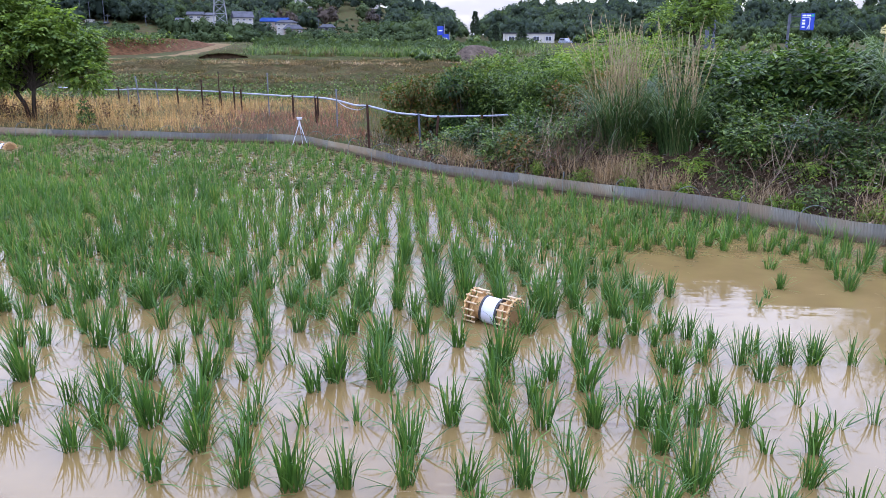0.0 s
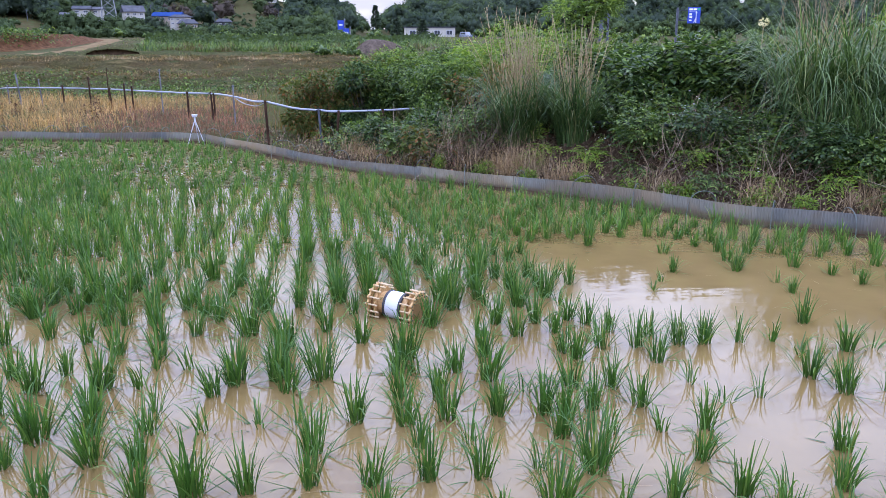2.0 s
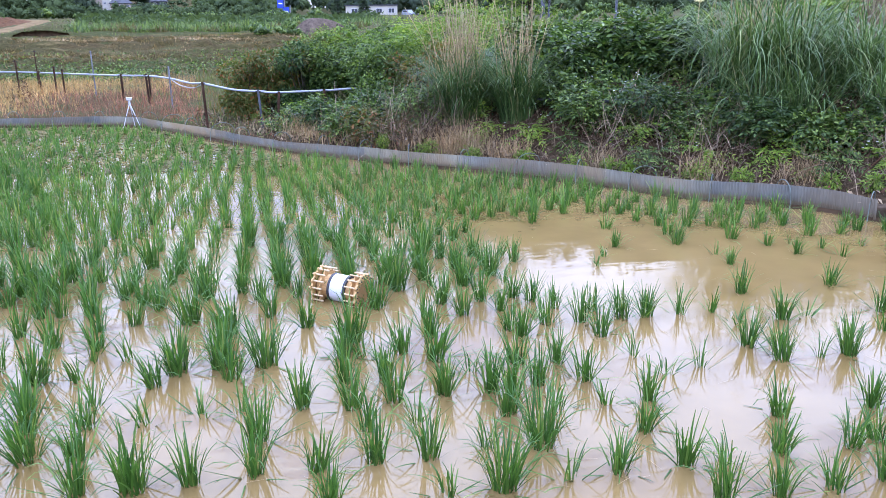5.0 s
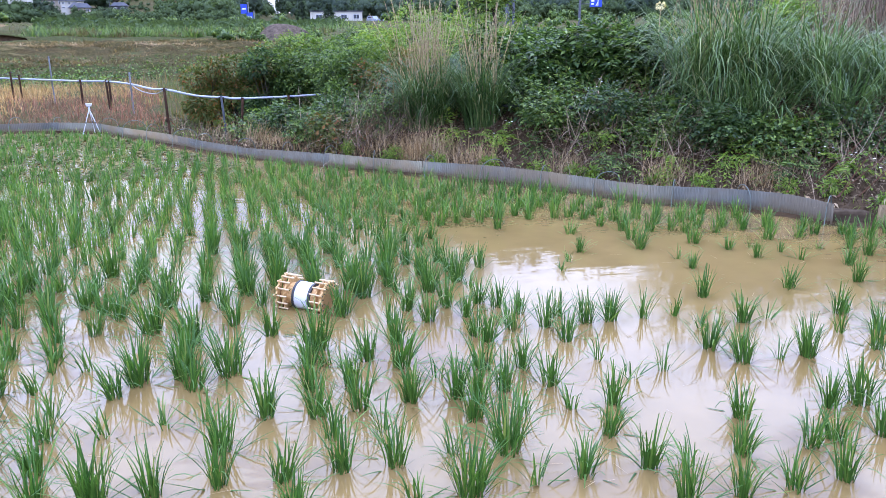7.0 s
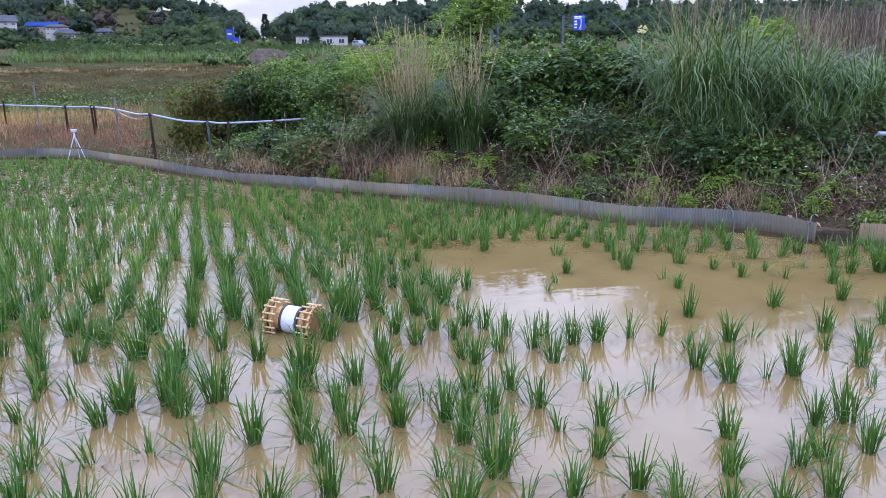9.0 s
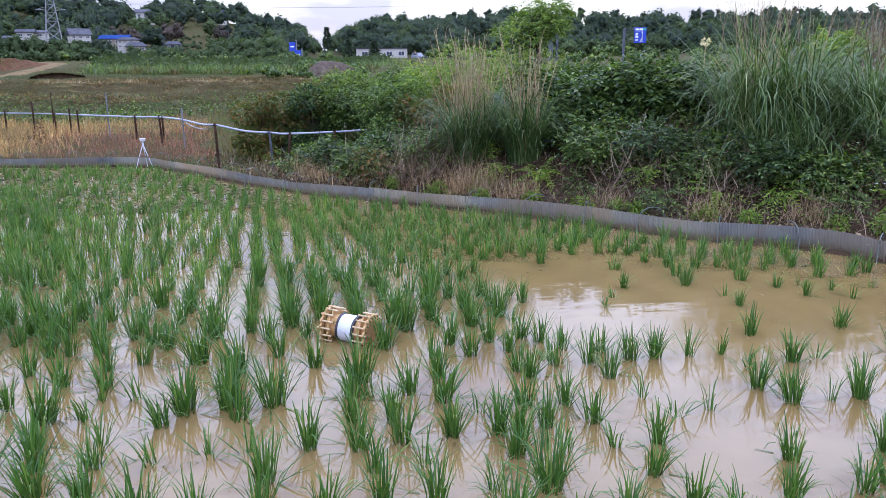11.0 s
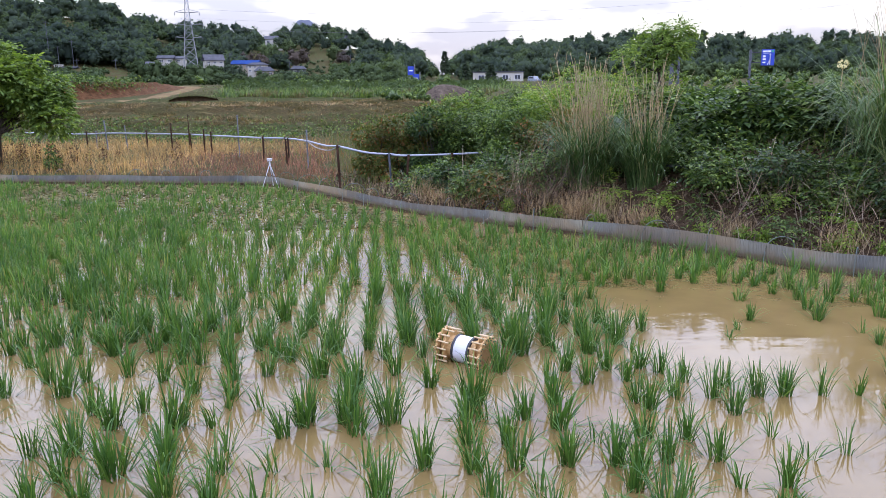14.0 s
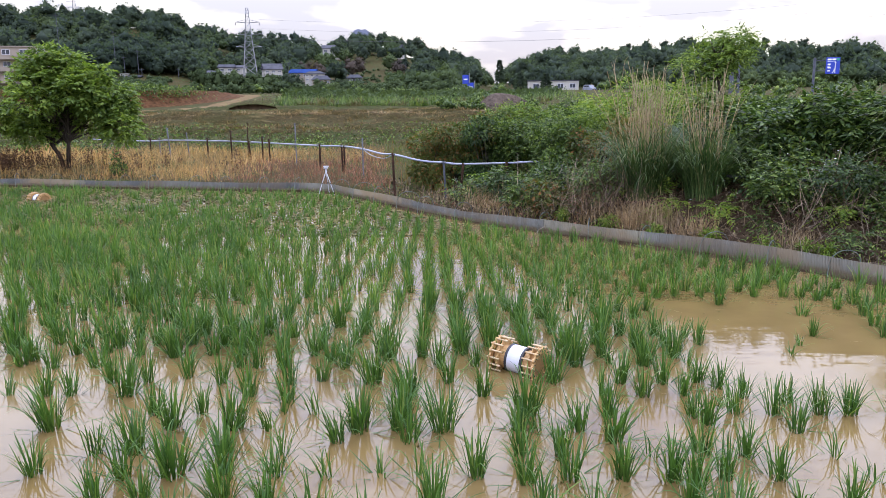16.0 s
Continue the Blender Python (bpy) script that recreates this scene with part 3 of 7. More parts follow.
def far_rice(rnd):
    """The rest of the field, on its planting grid, thinned where the water lies open."""
    spots = []
    for j in range(0, 44):
        y = 6.27 + LINE * j
        row = ROW - 0.0205 * min(max(y - 7, -0.5), 4.5)
        for i in range(-100, 42):
            x = -0.55 - 0.031 * (y - 7) + row * (i + 0.5) + rnd.normal(0, 0.03)
            yy = y + rnd.normal(0, 0.04)
            if yy < 6.5 and -3.3 < x < 0.3:
                continue
            d = float(past_edge(x, yy))
            if d > -0.28 or x < -1.05 * yy - 2 or x > 0.95 * yy + 1:
                continue
            u = rnd.uniform()
            # open water in front of the bank
            depth = -d
            if x > 1.75 + 0.35 * (7.2 - yy) and yy < 8.2 and depth > 1.25 + 0.35 * math.sin(x * 2.1):
                if u < 0.88:
                    continue
            # thin strip before the far edge
            if x < -4.3 and 0.9 < depth < 2.6 and (x > -8.2 or math.sin(x * 1.1 + 0.6) > 0.3) and u < 0.66:
                continue
            if u < 0.05:
                continue
            spots.append((x, yy))
    # the older growth on the far side stands closer and less in rows
    for k in range(780):
        y = rnd.uniform(7.5, 17.5)
        x = rnd.uniform(-1.0 * y, -0.27 * y)
        if past_edge(x, y) < -0.4 and not (x > -2.4 and y < 11.5) and rnd.uniform() < min(1.0, (y - 6) / 6) * (0.2 if -8.2 < x < -4.3 and past_edge(x, y) > -2.6 else 1.0):
            spots.append((x, y))
    for k in range(40):
        x = 3.6 + rnd.uniform(0, 4.0)
        y = 7.6 - 0.55 * (x - 4.2) - rnd.uniform(0.0, 1.0)
        if past_edge(x, y) < -0.3 and min((x - p[0]) ** 2 + (y - p[1]) ** 2 for p in spots) > 0.06:
            spots.append((x, y))
    return spots


ROBOT_AT = (0.42, 6.16)


def build_rice():
    rnd = np.random.default_rng(11)
    thin = [mesh_np("rice_plant", *rice_blades(rnd, int(rnd.integers(15, 24)), rnd.uniform(0.26, 0.33), 6, 0.34, 0.5, 0.8)) for k in range(8)]
    middling = [mesh_np("rice_plant", *rice_blades(rnd, int(rnd.integers(42, 58)), rnd.uniform(0.29, 0.35), 6, 0.15, 0.32)) for k in range(12)]
    full = [mesh_np("rice_plant", *rice_blades(rnd, int(rnd.integers(74, 92)), rnd.uniform(0.37, 0.43), 6, 0.10, 0.28, 1.35)) for k in range(8)]
    far = [p for p in far_rice(rnd) if math.hypot(p[0] - ROBOT_AT[0], p[1] - ROBOT_AT[1]) > 0.3 and not (abs(p[0] + 0.561 * p[1]) < 0.3 and 15.2 < p[1] < 16.5)]
    far.sort(key=lambda p: p[1] + 0.25 * abs(p[0]))
    near = near_rice()
    take = 300 - len(near)
    near += [(x, y, int(rnd.choice((0, 1, 1, 2)))) for x, y in far[:take]]
    for x, y, fullness in near:
        made = (thin, middling, full)[fullness]
        ob = mesh_object("rice_plant", made[int(rnd.integers(0, len(made)))], M_RICE)
        sc = rnd.uniform(0.9, 1.08) * (1 - 0.10 * float(smooth01(0.8, 2.6, x)))
        if x > 2.2 and y > 6.3:
            sc *= 0.72
        ob.matrix_world = Matrix.Translation((x + rnd.normal(0, 0.01), y + rnd.normal(0, 0.012), 0)) @ Matrix.Rotation(rnd.uniform(0, 6.28), 4, "Z") @ Matrix.Diagonal((sc * rnd.uniform(0.9, 1.12), sc, sc * rnd.uniform(0.92, 1.06), 1))
        tagged(ob, ("thin young rice plant with splayed blades in muddy water", "young green rice plant standing in muddy water", "full green rice plant standing in muddy water")[fullness], "rice plant", "rice in the paddy")
    chunks = []
    for x, y in far[take:]:
        tall = 0.35 - 0.14 * min(1.0, max(0.0, (y - 7.5) / 5))
        if x > 1.8 and past_edge(x, y) > -1.9:
            tall = 0.27
        # fuller on the far side, thinner where the rows stand apart
        count = (20, 28) if y > 12.5 else (31, 44) if x < -0.27 * y or x > 1.5 else (24, 36)
        v, f = rice_blades(rnd, int(rnd.integers(*count)), tall * rnd.uniform(0.78, 1.18), 3 if y < 9.5 else 2)
        chunks.append((v + np.array([x, y, 0.0]), f))
    ob = mesh_object("rice_field", mesh_np("rice_field", *join_np(chunks)), M_RICE)
    tagged(ob, "rows of young green rice across the flooded paddy", "rice", kind="stuff")


build_rice()


def build_floating_straw():
    rnd = np.random.default_rng(5)
    n = 420
    x, y = rnd.uniform(-4, 7, n), rnd.uniform(3.2, 10, n)
    ok = past_edge(x, y) < -0.15
    x, y = x[ok], y[ok]
    n = len(x)
    base = np.stack([x, y, np.full(n, 0.004)], -1)
    v, f = blades(base, rnd.uniform(0, 6.28, n), rnd.uniform(0.04, 0.16, n), np.full(n, 0.004), np.full(n, 1.56), np.zeros(n), 2)
    ob = mesh_object("floating_straw", mesh_np("floating_straw", v, f), M_STALK)
    tagged(ob, "bits of pale straw floating on the water", "straw", kind="stuff")


build_floating_straw()


def build_reflection_flakes():
    """A thin mat of flakes added along the far edge, in place of a brown reflection."""
    rnd = np.random.default_rng(15)
    n = 56000
    x, y = rnd.uniform(-17, 0.0, n), rnd.uniform(12.0, 19.6, n)
    d = -past_edge(x, y)
    cover = smooth01(5.2, 2.2, d) * (0.95 + 0.5 * lumps(x, y, 1.1, 5)) * smooth01(1.0, -2.5, x)
    k = (d > 0.2) & (rnd.uniform(0, 1, n) < cover)
    x, y = x[k], y[k]
    n = len(x)
    a = rnd.uniform(0, 6.28, n)
    s = rnd.uniform(0.05, 0.11, n)
    v, f = leaves(np.stack([x, y, rnd.uniform(0.003, 0.008, n)], -1), np.stack([0.4 * np.cos(a), 0.4 * np.sin(a) + 0.2, 0.12 + 0 * a], -1), s, s * 0.8, np.zeros(n), rnd)
    v[:, 2] = np.clip(v[:, 2], 0.003, 0.018)
    tagged(mesh_object("reflection_flakes", mesh_np("reflection_flakes", v, f), M_DULLFLAKE), "brownish-olive flakes standing in for a dull reflection along the paddy's far edge", "water weed", kind="stuff")


build_reflection_flakes()

# ---- corrugated sheet barrier round the paddy ----


def polyline(points, step):
    p = np.asarray(points, float)
    seg = np.hypot(*np.diff(p, axis=0).T)
    s = np.concatenate([[0], np.cumsum(seg)])
    t = np.arange(0, s[-1], step)
    x, y = np.interp(t, s, p[:, 0]), np.interp(t, s, p[:, 1])
    w = max(3, int(0.30 / step)) | 1
    ker = np.ones(w) / w
    pad = lambda a: np.concatenate([2 * a[0] - a[w // 2:0:-1], a, 2 * a[-1] - a[-2:-w // 2 - 1:-1]])
    return t, np.convolve(pad(x), ker, "valid")[:len(t)], np.convolve(pad(y), ker, "valid")[:len(t)]


def corrugated_sheet(t, x, y, top, flare):
    """Upright waves along a line, with thickness, from below the water to an uneven top."""
    n = len(t)
    tx, ty = np.gradient(x), np.gradient(y)
    l = np.hypot(tx, ty)
    nx, ny = -ty / l, tx / l
    wave = 0.0062 * np.sin(t * 2 * math.pi / 0.034)
    rows = []
    for lv in (0.0, 0.35, 1.0):
        off = wave + flare * (lv - 0.35)
        z = -0.07 + lv * (top + 0.07)
        rows.append(np.stack([x + nx * off, y + ny * off, z], -1))
    back = [r + np.stack([nx, ny, 0 * nx], -1) * 0.003 for r in rows]
    grid = rows + back[::-1]
    v = np.concatenate(grid)
    i = np.arange(n - 1)
    f = [np.stack([k * n + i, k * n + i + 1, (k + 1) % 6 * n + i + 1, (k + 1) % 6 * n + i], -1) for k in range(6)]
    return v, np.concatenate(f)


def build_barrier():
    rnd = np.random.default_rng(21)
    runs = [(EDGE[:22], 1.78), (EDGE[22:], 1.78)]
    for pts, length in runs:
        t, x, y = polyline(pts, 0.0068)
        total = t[-1]
        nsheet = int(round(total / length))
        cuts = np.linspace(0, total, nsheet + 1)
        for a, b in zip(cuts[:-1], cuts[1:]):
            k = (t >= a - 0.04) & (t <= b + 0.04)
            if x[k].max() < -24 or x[k].min() > 12.5:
                continue
            sag = 0.012 * np.sin(t[k] * 1.9 + 0.7) + rnd.normal(0, 0.004)
            wob = (0.03 * np.sin(t[k] * 1.35 + 0.4) + 0.014 * np.sin(t[k] * 2.6 + 1.1) * smooth01(1, 4, x[k])) * smooth01(-6, 2, x[k])
            tx, ty = np.gradient(x[k]), np.gradient(y[k])
            l = np.hypot(tx, ty)
            v, f = corrugated_sheet(t[k], x[k] + ty / l * wob, y[k] - tx / l * wob, 0.195 + 0.055 * smooth01(-1, 5, x[k]) + sag, rnd.normal(-0.015, 0.005))
            ob = mesh_object("corrugated_sheet", mesh_np("corrugated_sheet", v, f), M_SHEET)
            tagged(ob, "low weathered galvanised corrugated sheet edging the paddy", "metal sheet", "sheets round the paddy")
            # an arched wire stake over the joint
            for at in (b - 0.06, (a + b) / 2 + rnd.normal(0, 0.1)):
                i = min(np.searchsorted(t, at), len(t) - 2)
                d = np.array([x[i + 1] - x[i], y[i + 1] - y[i]])
                d /= np.hypot(*d)
                nn = np.array([d[1], -d[0]])
                th = np.linspace(0, math.pi, 13)
                span = 0.13 + rnd.uniform(0, 0.1)
                skew = rnd.uniform(-0.12, 0.12)
                pts3 = [(x[i] + nn[0] * (0.05 - span + span * math.cos(q)) + d[0] * skew * (1 - math.cos(q)), y[i] + nn[1] * (0.05 - span + span * math.cos(q)) + d[1] * skew * (1 - math.cos(q)),
                         -0.04 + (0.345 + 0.05 * skew) * math.sin(q) ** 0.5) for q in th]
                vv, ff = tube_np(pts3, 0.0055, 5)
                w = mesh_object("wire_hoop", mesh_np("wire_hoop", vv, ff), M_WIRE, smooth=True)
                tagged(w, "dark bent wire hoop holding the corrugated sheets", "wire hoop", "hoops over the sheets")


build_barrier()


def mud_foot():
    """A narrow ledge of mud along the foot of the sheets."""
    t, x, y = polyline(EDGE[2:26], 0.08)
    tx, ty = np.gradient(x), np.gradient(y)
    l = np.hypot(tx, ty)
    nx, ny = ty / l, -tx / l
    w = 0.035 + 0.02 * lumps(t, t * 0.3, 2.3, 2) + 0.02 * lumps(t, t * 0.7, 7.1, 3)
    prof = ((-0.06, 0.045), (0.25, 0.026), (0.7, 0.012), (1.15, -0.02))
    v = np.concatenate([np.column_stack([x + nx * w * k, y + ny * w * k, z + 0.006 * lumps(t, t, 11, k)]) for k, z in prof])
    n = len(t)
    i = np.arange(n - 1)
    f = np.concatenate([np.stack([k * n + i, (k + 1) * n + i, (k + 1) * n + i + 1, k * n + i + 1], -1) for k in range(3)])
    tagged(mesh_object("mud_ledge", mesh_np("mud_ledge", v, f), M_MUD, smooth=True), "wet brown mud ledge along the foot of the sheets", "mud", kind="structure")


mud_foot()


def concrete_block():
    ob = thing("broken_kerb", pose(6.52, 7.42, 0, 0, 0, -20), "muddy broken concrete outlet in the gap between metal sheets", "concrete block")
    bm = box_bm(bmesh.new(), -0.30, -0.06, -0.1, 0.26, 0.22, 0.12, 0.03)
    for v in bm.verts:
        v.co += Vector((lumps(v.co.x, v.co.z, 21, 2), lumps(v.co.y, v.co.x, 17, 3), lumps(v.co.x, v.co.y, 19, 4))) * 0.03
    part("block", bm, M_OUTLET, ob)


concrete_block()

# ---- pipe on stakes ----
PIPE = [(-13.2, 27.6, 0.52), (-10.7, 26.0, 0.55), (-9.37, 24.8, 0.65), (-7.1, 24.0, 0.65), (-5.75, 23.0, 0.66), (-4.7, 21.8, 0.70), (-3.82, 20.5, 0.76), (-3.1, 19.9, 0.78),
        (-2.51, 19.0, 0.78), (-1.85, 16.8, 0.86), (-1.44, 15.5, 0.95), (-0.91, 15.31, 0.845), (-0.42, 15.3, 0.80), (-0.15, 15.25, 0.78), (0.74, 15.6, 0.755), (1.45, 15.6, 0.785)]


def smooth_line(points, per=8):
    p = np.asarray(points, float)
    out = []
    for i in range(len(p) - 1):
        a, b, c, d = p[max(i - 1, 0)], p[i], p[i + 1], p[min(i + 2, len(p) - 1)]
        for t in np.linspace(0, 1, per, endpoint=False):
            out.append(0.5 * (2 * b + (c - a) * t + (2 * a - 5 * b + 4 * c - d) * t * t + (3 * b - a - 3 * c + d) * t ** 3))
    return np.array(out + [p[-1]])


def build_pipe():
    v, f = tube_np(smooth_line(PIPE), 0.020, 10)
    tagged(mesh_object("water_pipe", mesh_np("water_pipe", v, f), M_PIPE, smooth=True), "long grey plastic water pipe tied along the stakes", "pipe")
    hose = [(-2.5, 19.0, 0.76), (-2.2, 18.0, 0.72), (-1.8, 16.8, 0.76), (-1.5, 15.6, 0.93)]
    v, f = tube_np(smooth_line(hose), 0.009, 6)
    tagged(mesh_object("thin_hose", mesh_np("thin_hose", v, f), M_PIPE, smooth=True), "thin pale hose hanging below the pipe", "hose")


build_pipe()


def stake(x, y, top, radius, mat, lean=(0, 0), label=""):
    z = float(height(x, y))
    ob = thing("stake", pose(x, y, z - 0.1), label, "stake", "stakes under the pipe")
    h = top - z + 0.1
    pts = [(lean[0] * k, lean[1] * k, h * k) for k in (0, 0.5, 1)]
    v, f = tube_np(pts, radius, 8)
    mesh_object("post", mesh_np("post", v, f), mat, ob, True)
    v, f = tube_np([(lean[0] - radius * 2.2, lean[1], h - 0.035), (lean[0] + radius * 2.2, lean[1], h - 0.035)], 0.012, 6)
    mesh_object("tie", mesh_np("tie", v, f), M_BLACK, ob, True)


R_LABEL, G_LABEL = "rusty dark steel stake holding the water pipe", "grey galvanised stake holding the water pipe"
for sx, sy, st, sr, sm, sl in (
        (-1.44, 15.45, 0.99, 0.024, M_RUSTY, (-0.03, 0)), (-0.42, 15.2, 0.84, 0.021, M_POST, (-0.05, 0.05)), (-0.15, 15.2, 0.80, 0.024, M_RUSTY, (0.06, 0)),
        (0.755, 15.5, 0.79, 0.026, M_RUSTY, (0, 0)), (-2.53, 19.0, 1.05, 0.018, M_GALV, (0, 0)), (-3.18, 20.0, 0.82, 0.024, M_RUSTY, (-0.02, 0)),
        (-3.12, 19.9, 0.80, 0.024, M_RUSTY, (0, 0)), (-3.85, 20.5, 0.80, 0.026, M_RUSTY, (0, 0)), (-4.8, 22.0, 1.28, 0.016, M_GALV, (0, 0)),
        (-5.8, 23.0, 0.78, 0.024, M_RUSTY, (0, 0)), (-6.0, 23.0, 0.86, 0.024, M_RUSTY, (0, 0)), (-6.45, 23.3, 0.72, 0.023, M_RUSTY, (-0.03, 0)),
        (-7.22, 24.0, 0.98, 0.023, M_RUSTY, (0, 0)), (-6.6, 23.6, 1.25, 0.014, M_RUSTY, (0.02, 0)), (-8.05, 24.3, 0.75, 0.024, M_RUSTY, (0, 0)), (-8.75, 24.6, 0.9, 0.016, M_GALV, (-0.04, 0)),
        (-9.38, 24.7, 1.05, 0.022, M_GALV, (-0.05, 0)), (-9.9, 25.2, 0.70, 0.02, M_GALV, (0, 0)), (-10.4, 25.7, 0.66, 0.023, M_RUSTY, (0, 0))):
    stake(sx, sy, st, sr, sm, sl, R_LABEL if sm is M_RUSTY else G_LABEL)


# ---- tripod ----
def build_tripod():
    ob = thing("tripod", pose(-3.03, 16.75, 0), "small silver tripod with a device standing in the paddy", "tripod")
    for k, (dx, dy) in enumerate(((-0.16, -0.06), (0.17, -0.08), (0.02, 0.17))):
        v, f = tube_np([(dx * 1.15, dy * 1.15, -0.06), (dx * 0.55, dy * 0.55, 0.24), (0.0, 0.0, 0.50)], (0.006, 0.008, 0.009), 8)
        leg = mesh_object("leg", mesh_np("leg", v, f), M_ALU, ob, True)
        v, f = tube_np([(dx * 0.56, dy * 0.56, 0.225), (dx * 0.52, dy * 0.52, 0.255)], 0.011, 8)
        mesh_object("clamp", mesh_np("clamp", v, f), M_BLACK, leg, True)
    v, f = tube_np([(0, 0, 0.46), (0, 0, 0.56)], (0.02, 0.016), 8)
    mesh_object("column", mesh_np("column", v, f), M_ALU, ob, True)
    box_part("head", (-0.045, -0.03, 0.555, 0.045, 0.03, 0.582), M_ALU, ob, "", 0.006)
    box_part("device", (-0.055, -0.02, 0.588, 0.06, 0.02, 0.615), M_WHITE, ob, "small pale device on the tripod head", 0.008)


build_tripod()


# ---- weeding robot ----
def ring_bm(bm, x0, x1, r_out, r_in, n=24, notch=0.0):
    """A flat ring between x0 and x1; notch cuts every other pair of its outer corners back, like a cog."""
    th = [2 * math.pi * k / n for k in range(n)]
    rings = []
    for x, r, cut in ((x0, r_out, notch), (x1, r_out, notch), (x1, r_in, 0), (x0, r_in, 0)):
        rings.append([bm.verts.new((x, (r - cut * (k // 2 % 2)) * math.cos(a), (r - cut * (k // 2 % 2)) * math.sin(a))) for k, a in enumerate(th)])
    for a in range(4):
        b = (a + 1) % 4
        for k in range(n):
            bm.faces.new((rings[a][k], rings[a][(k + 1) % n], rings[b][(k + 1) % n], rings[b][k]))
    bmesh.ops.recalc_face_normals(bm, faces=bm.faces)
    return bm


def disc_bm(bm, x0, x1, r, n=28):
    res = bmesh.ops.create_cone(bm, cap_ends=True, segments=n, radius1=r, radius2=r, depth=x1 - x0)
    bmesh.ops.rotate(bm, matrix=Matrix.Rotation(math.pi / 2, 3, "Y"), verts=res["verts"])
    bmesh.ops.translate(bm, vec=((x0 + x1) / 2, 0, 0), verts=res["verts"])
    return bm


def peg_mesh(length, r=0.0075):
    v, f = tube_np([(-length / 2, 0, 0), (length / 2, 0, 0)], r, 7)
    return mesh_np("peg", v, f)


def robot(m, label):
    """A drum on its side with two pegged plywood cogwheels and a white belly band between rubber rings."""
    ob = thing("weeding_robot", m, label, "robot")
    part("drum", disc_bm(bmesh.new(), -0.185, 0.185, 0.094, 32), M_PLY, ob, smooth=False)
    part("band", ring_bm(bmesh.new(), -0.060, 0.060, 0.112, 0.09, 36), M_WHITE, ob, "white plastic belly band")
    for x0 in (-0.080, 0.060):
        part("rubber_ring", ring_bm(bmesh.new(), x0, x0 + 0.020, 0.117, 0.09, 36), M_BLACK, ob, "black rubber ring")
    for sgn in (-1, 1):
        wheel = part("wheel", ring_bm(bmesh.new(), sgn * 0.198 - 0.008, sgn * 0.198 + 0.008, 0.160, 0.105, 64, 0.014), M_PLY, ob, "pegged plywood cogwheel")
        part("rim_board", ring_bm(bmesh.new(), sgn * 0.140 - 0.006, sgn * 0.140 + 0.006, 0.142, 0.09, 64, 0.012), M_PLY, ob)
        part("hub_cover", disc_bm(bmesh.new(), sgn * 0.192 - 0.004, sgn * 0.192 + 0.004, 0.106, 28), M_MUDWOOD, wheel, "mud-stained brown hub cover")
        long_peg, bolt = peg_mesh(0.115, 0.0075), peg_mesh(0.010, 0.006)
        for k in range(16):
            a = 2 * math.pi * (k * 4 + 0.5) / 64
            p = mesh_object("peg", long_peg, M_PEG, wheel, True)
            p.matrix_local = Matrix.Translation((sgn * (0.152 + 0.010 * (k % 2)), 0.150 * math.cos(a), 0.150 * math.sin(a)))
            for d, r in ((0.0, 0.142), (0.2, 0.122)):
                b = mesh_object("bolt", bolt, M_BLACK, wheel, True)
                b.matrix_local = Matrix.Translation((sgn * 0.207, r * math.cos(a + d), r * math.sin(a + d)))
    return ob


robot(pose(*ROBOT_AT, 0.095, 12, 3, -34), "tan plywood weeding drum with a white band among the rice")
robot(pose(-9.05, 16.25, 0.005, 50, 0, -30), "distant tan and white weeding drum in the far rice")

# ---- plants on the land ----


def scatter_grass(name, label, category, mat, xy, tall, width, rnd, lean=0.18, curl=0.5, seg=3, jitter=0.35):
    """A stand of grass blades as one piece of uncountable growth."""
    n = len(xy)
    base = np.column_stack([xy, height(xy[:, 0], xy[:, 1]) - 0.02])
    ln = tall * rnd.uniform(1 - jitter, 1 + jitter, n) * (1 + 0.4 * lumps(xy[:, 0], xy[:, 1], 1.7, 13))
    v, f = blades(base, rnd.uniform(0, 6.28, n), ln, width * rnd.uniform(0.7, 1.3, n), np.abs(rnd.normal(0, lean, n)), np.abs(rnd.normal(0, curl, n)), seg)
    ob = mesh_object(name, mesh_np(name, v, f), mat)
    return tagged(ob, label, category, kind="stuff")


def region(rnd, n, x0, x1, y0, y1, lo, hi, clump=0.0, freq=1.0):
    """Random places in a rectangle whose distance past the paddy's edge lies between lo and hi."""
    x, y = rnd.uniform(x0, x1, n), rnd.uniform(y0, y1, n)
    s = past_edge(x, y)
    k = (s > lo) & (s < hi)
    if clump:
        k &= (lumps(x, y, freq, 9) + rnd.normal(0, 0.35, n)) > clump
    return np.column_stack([x[k], y[k]])


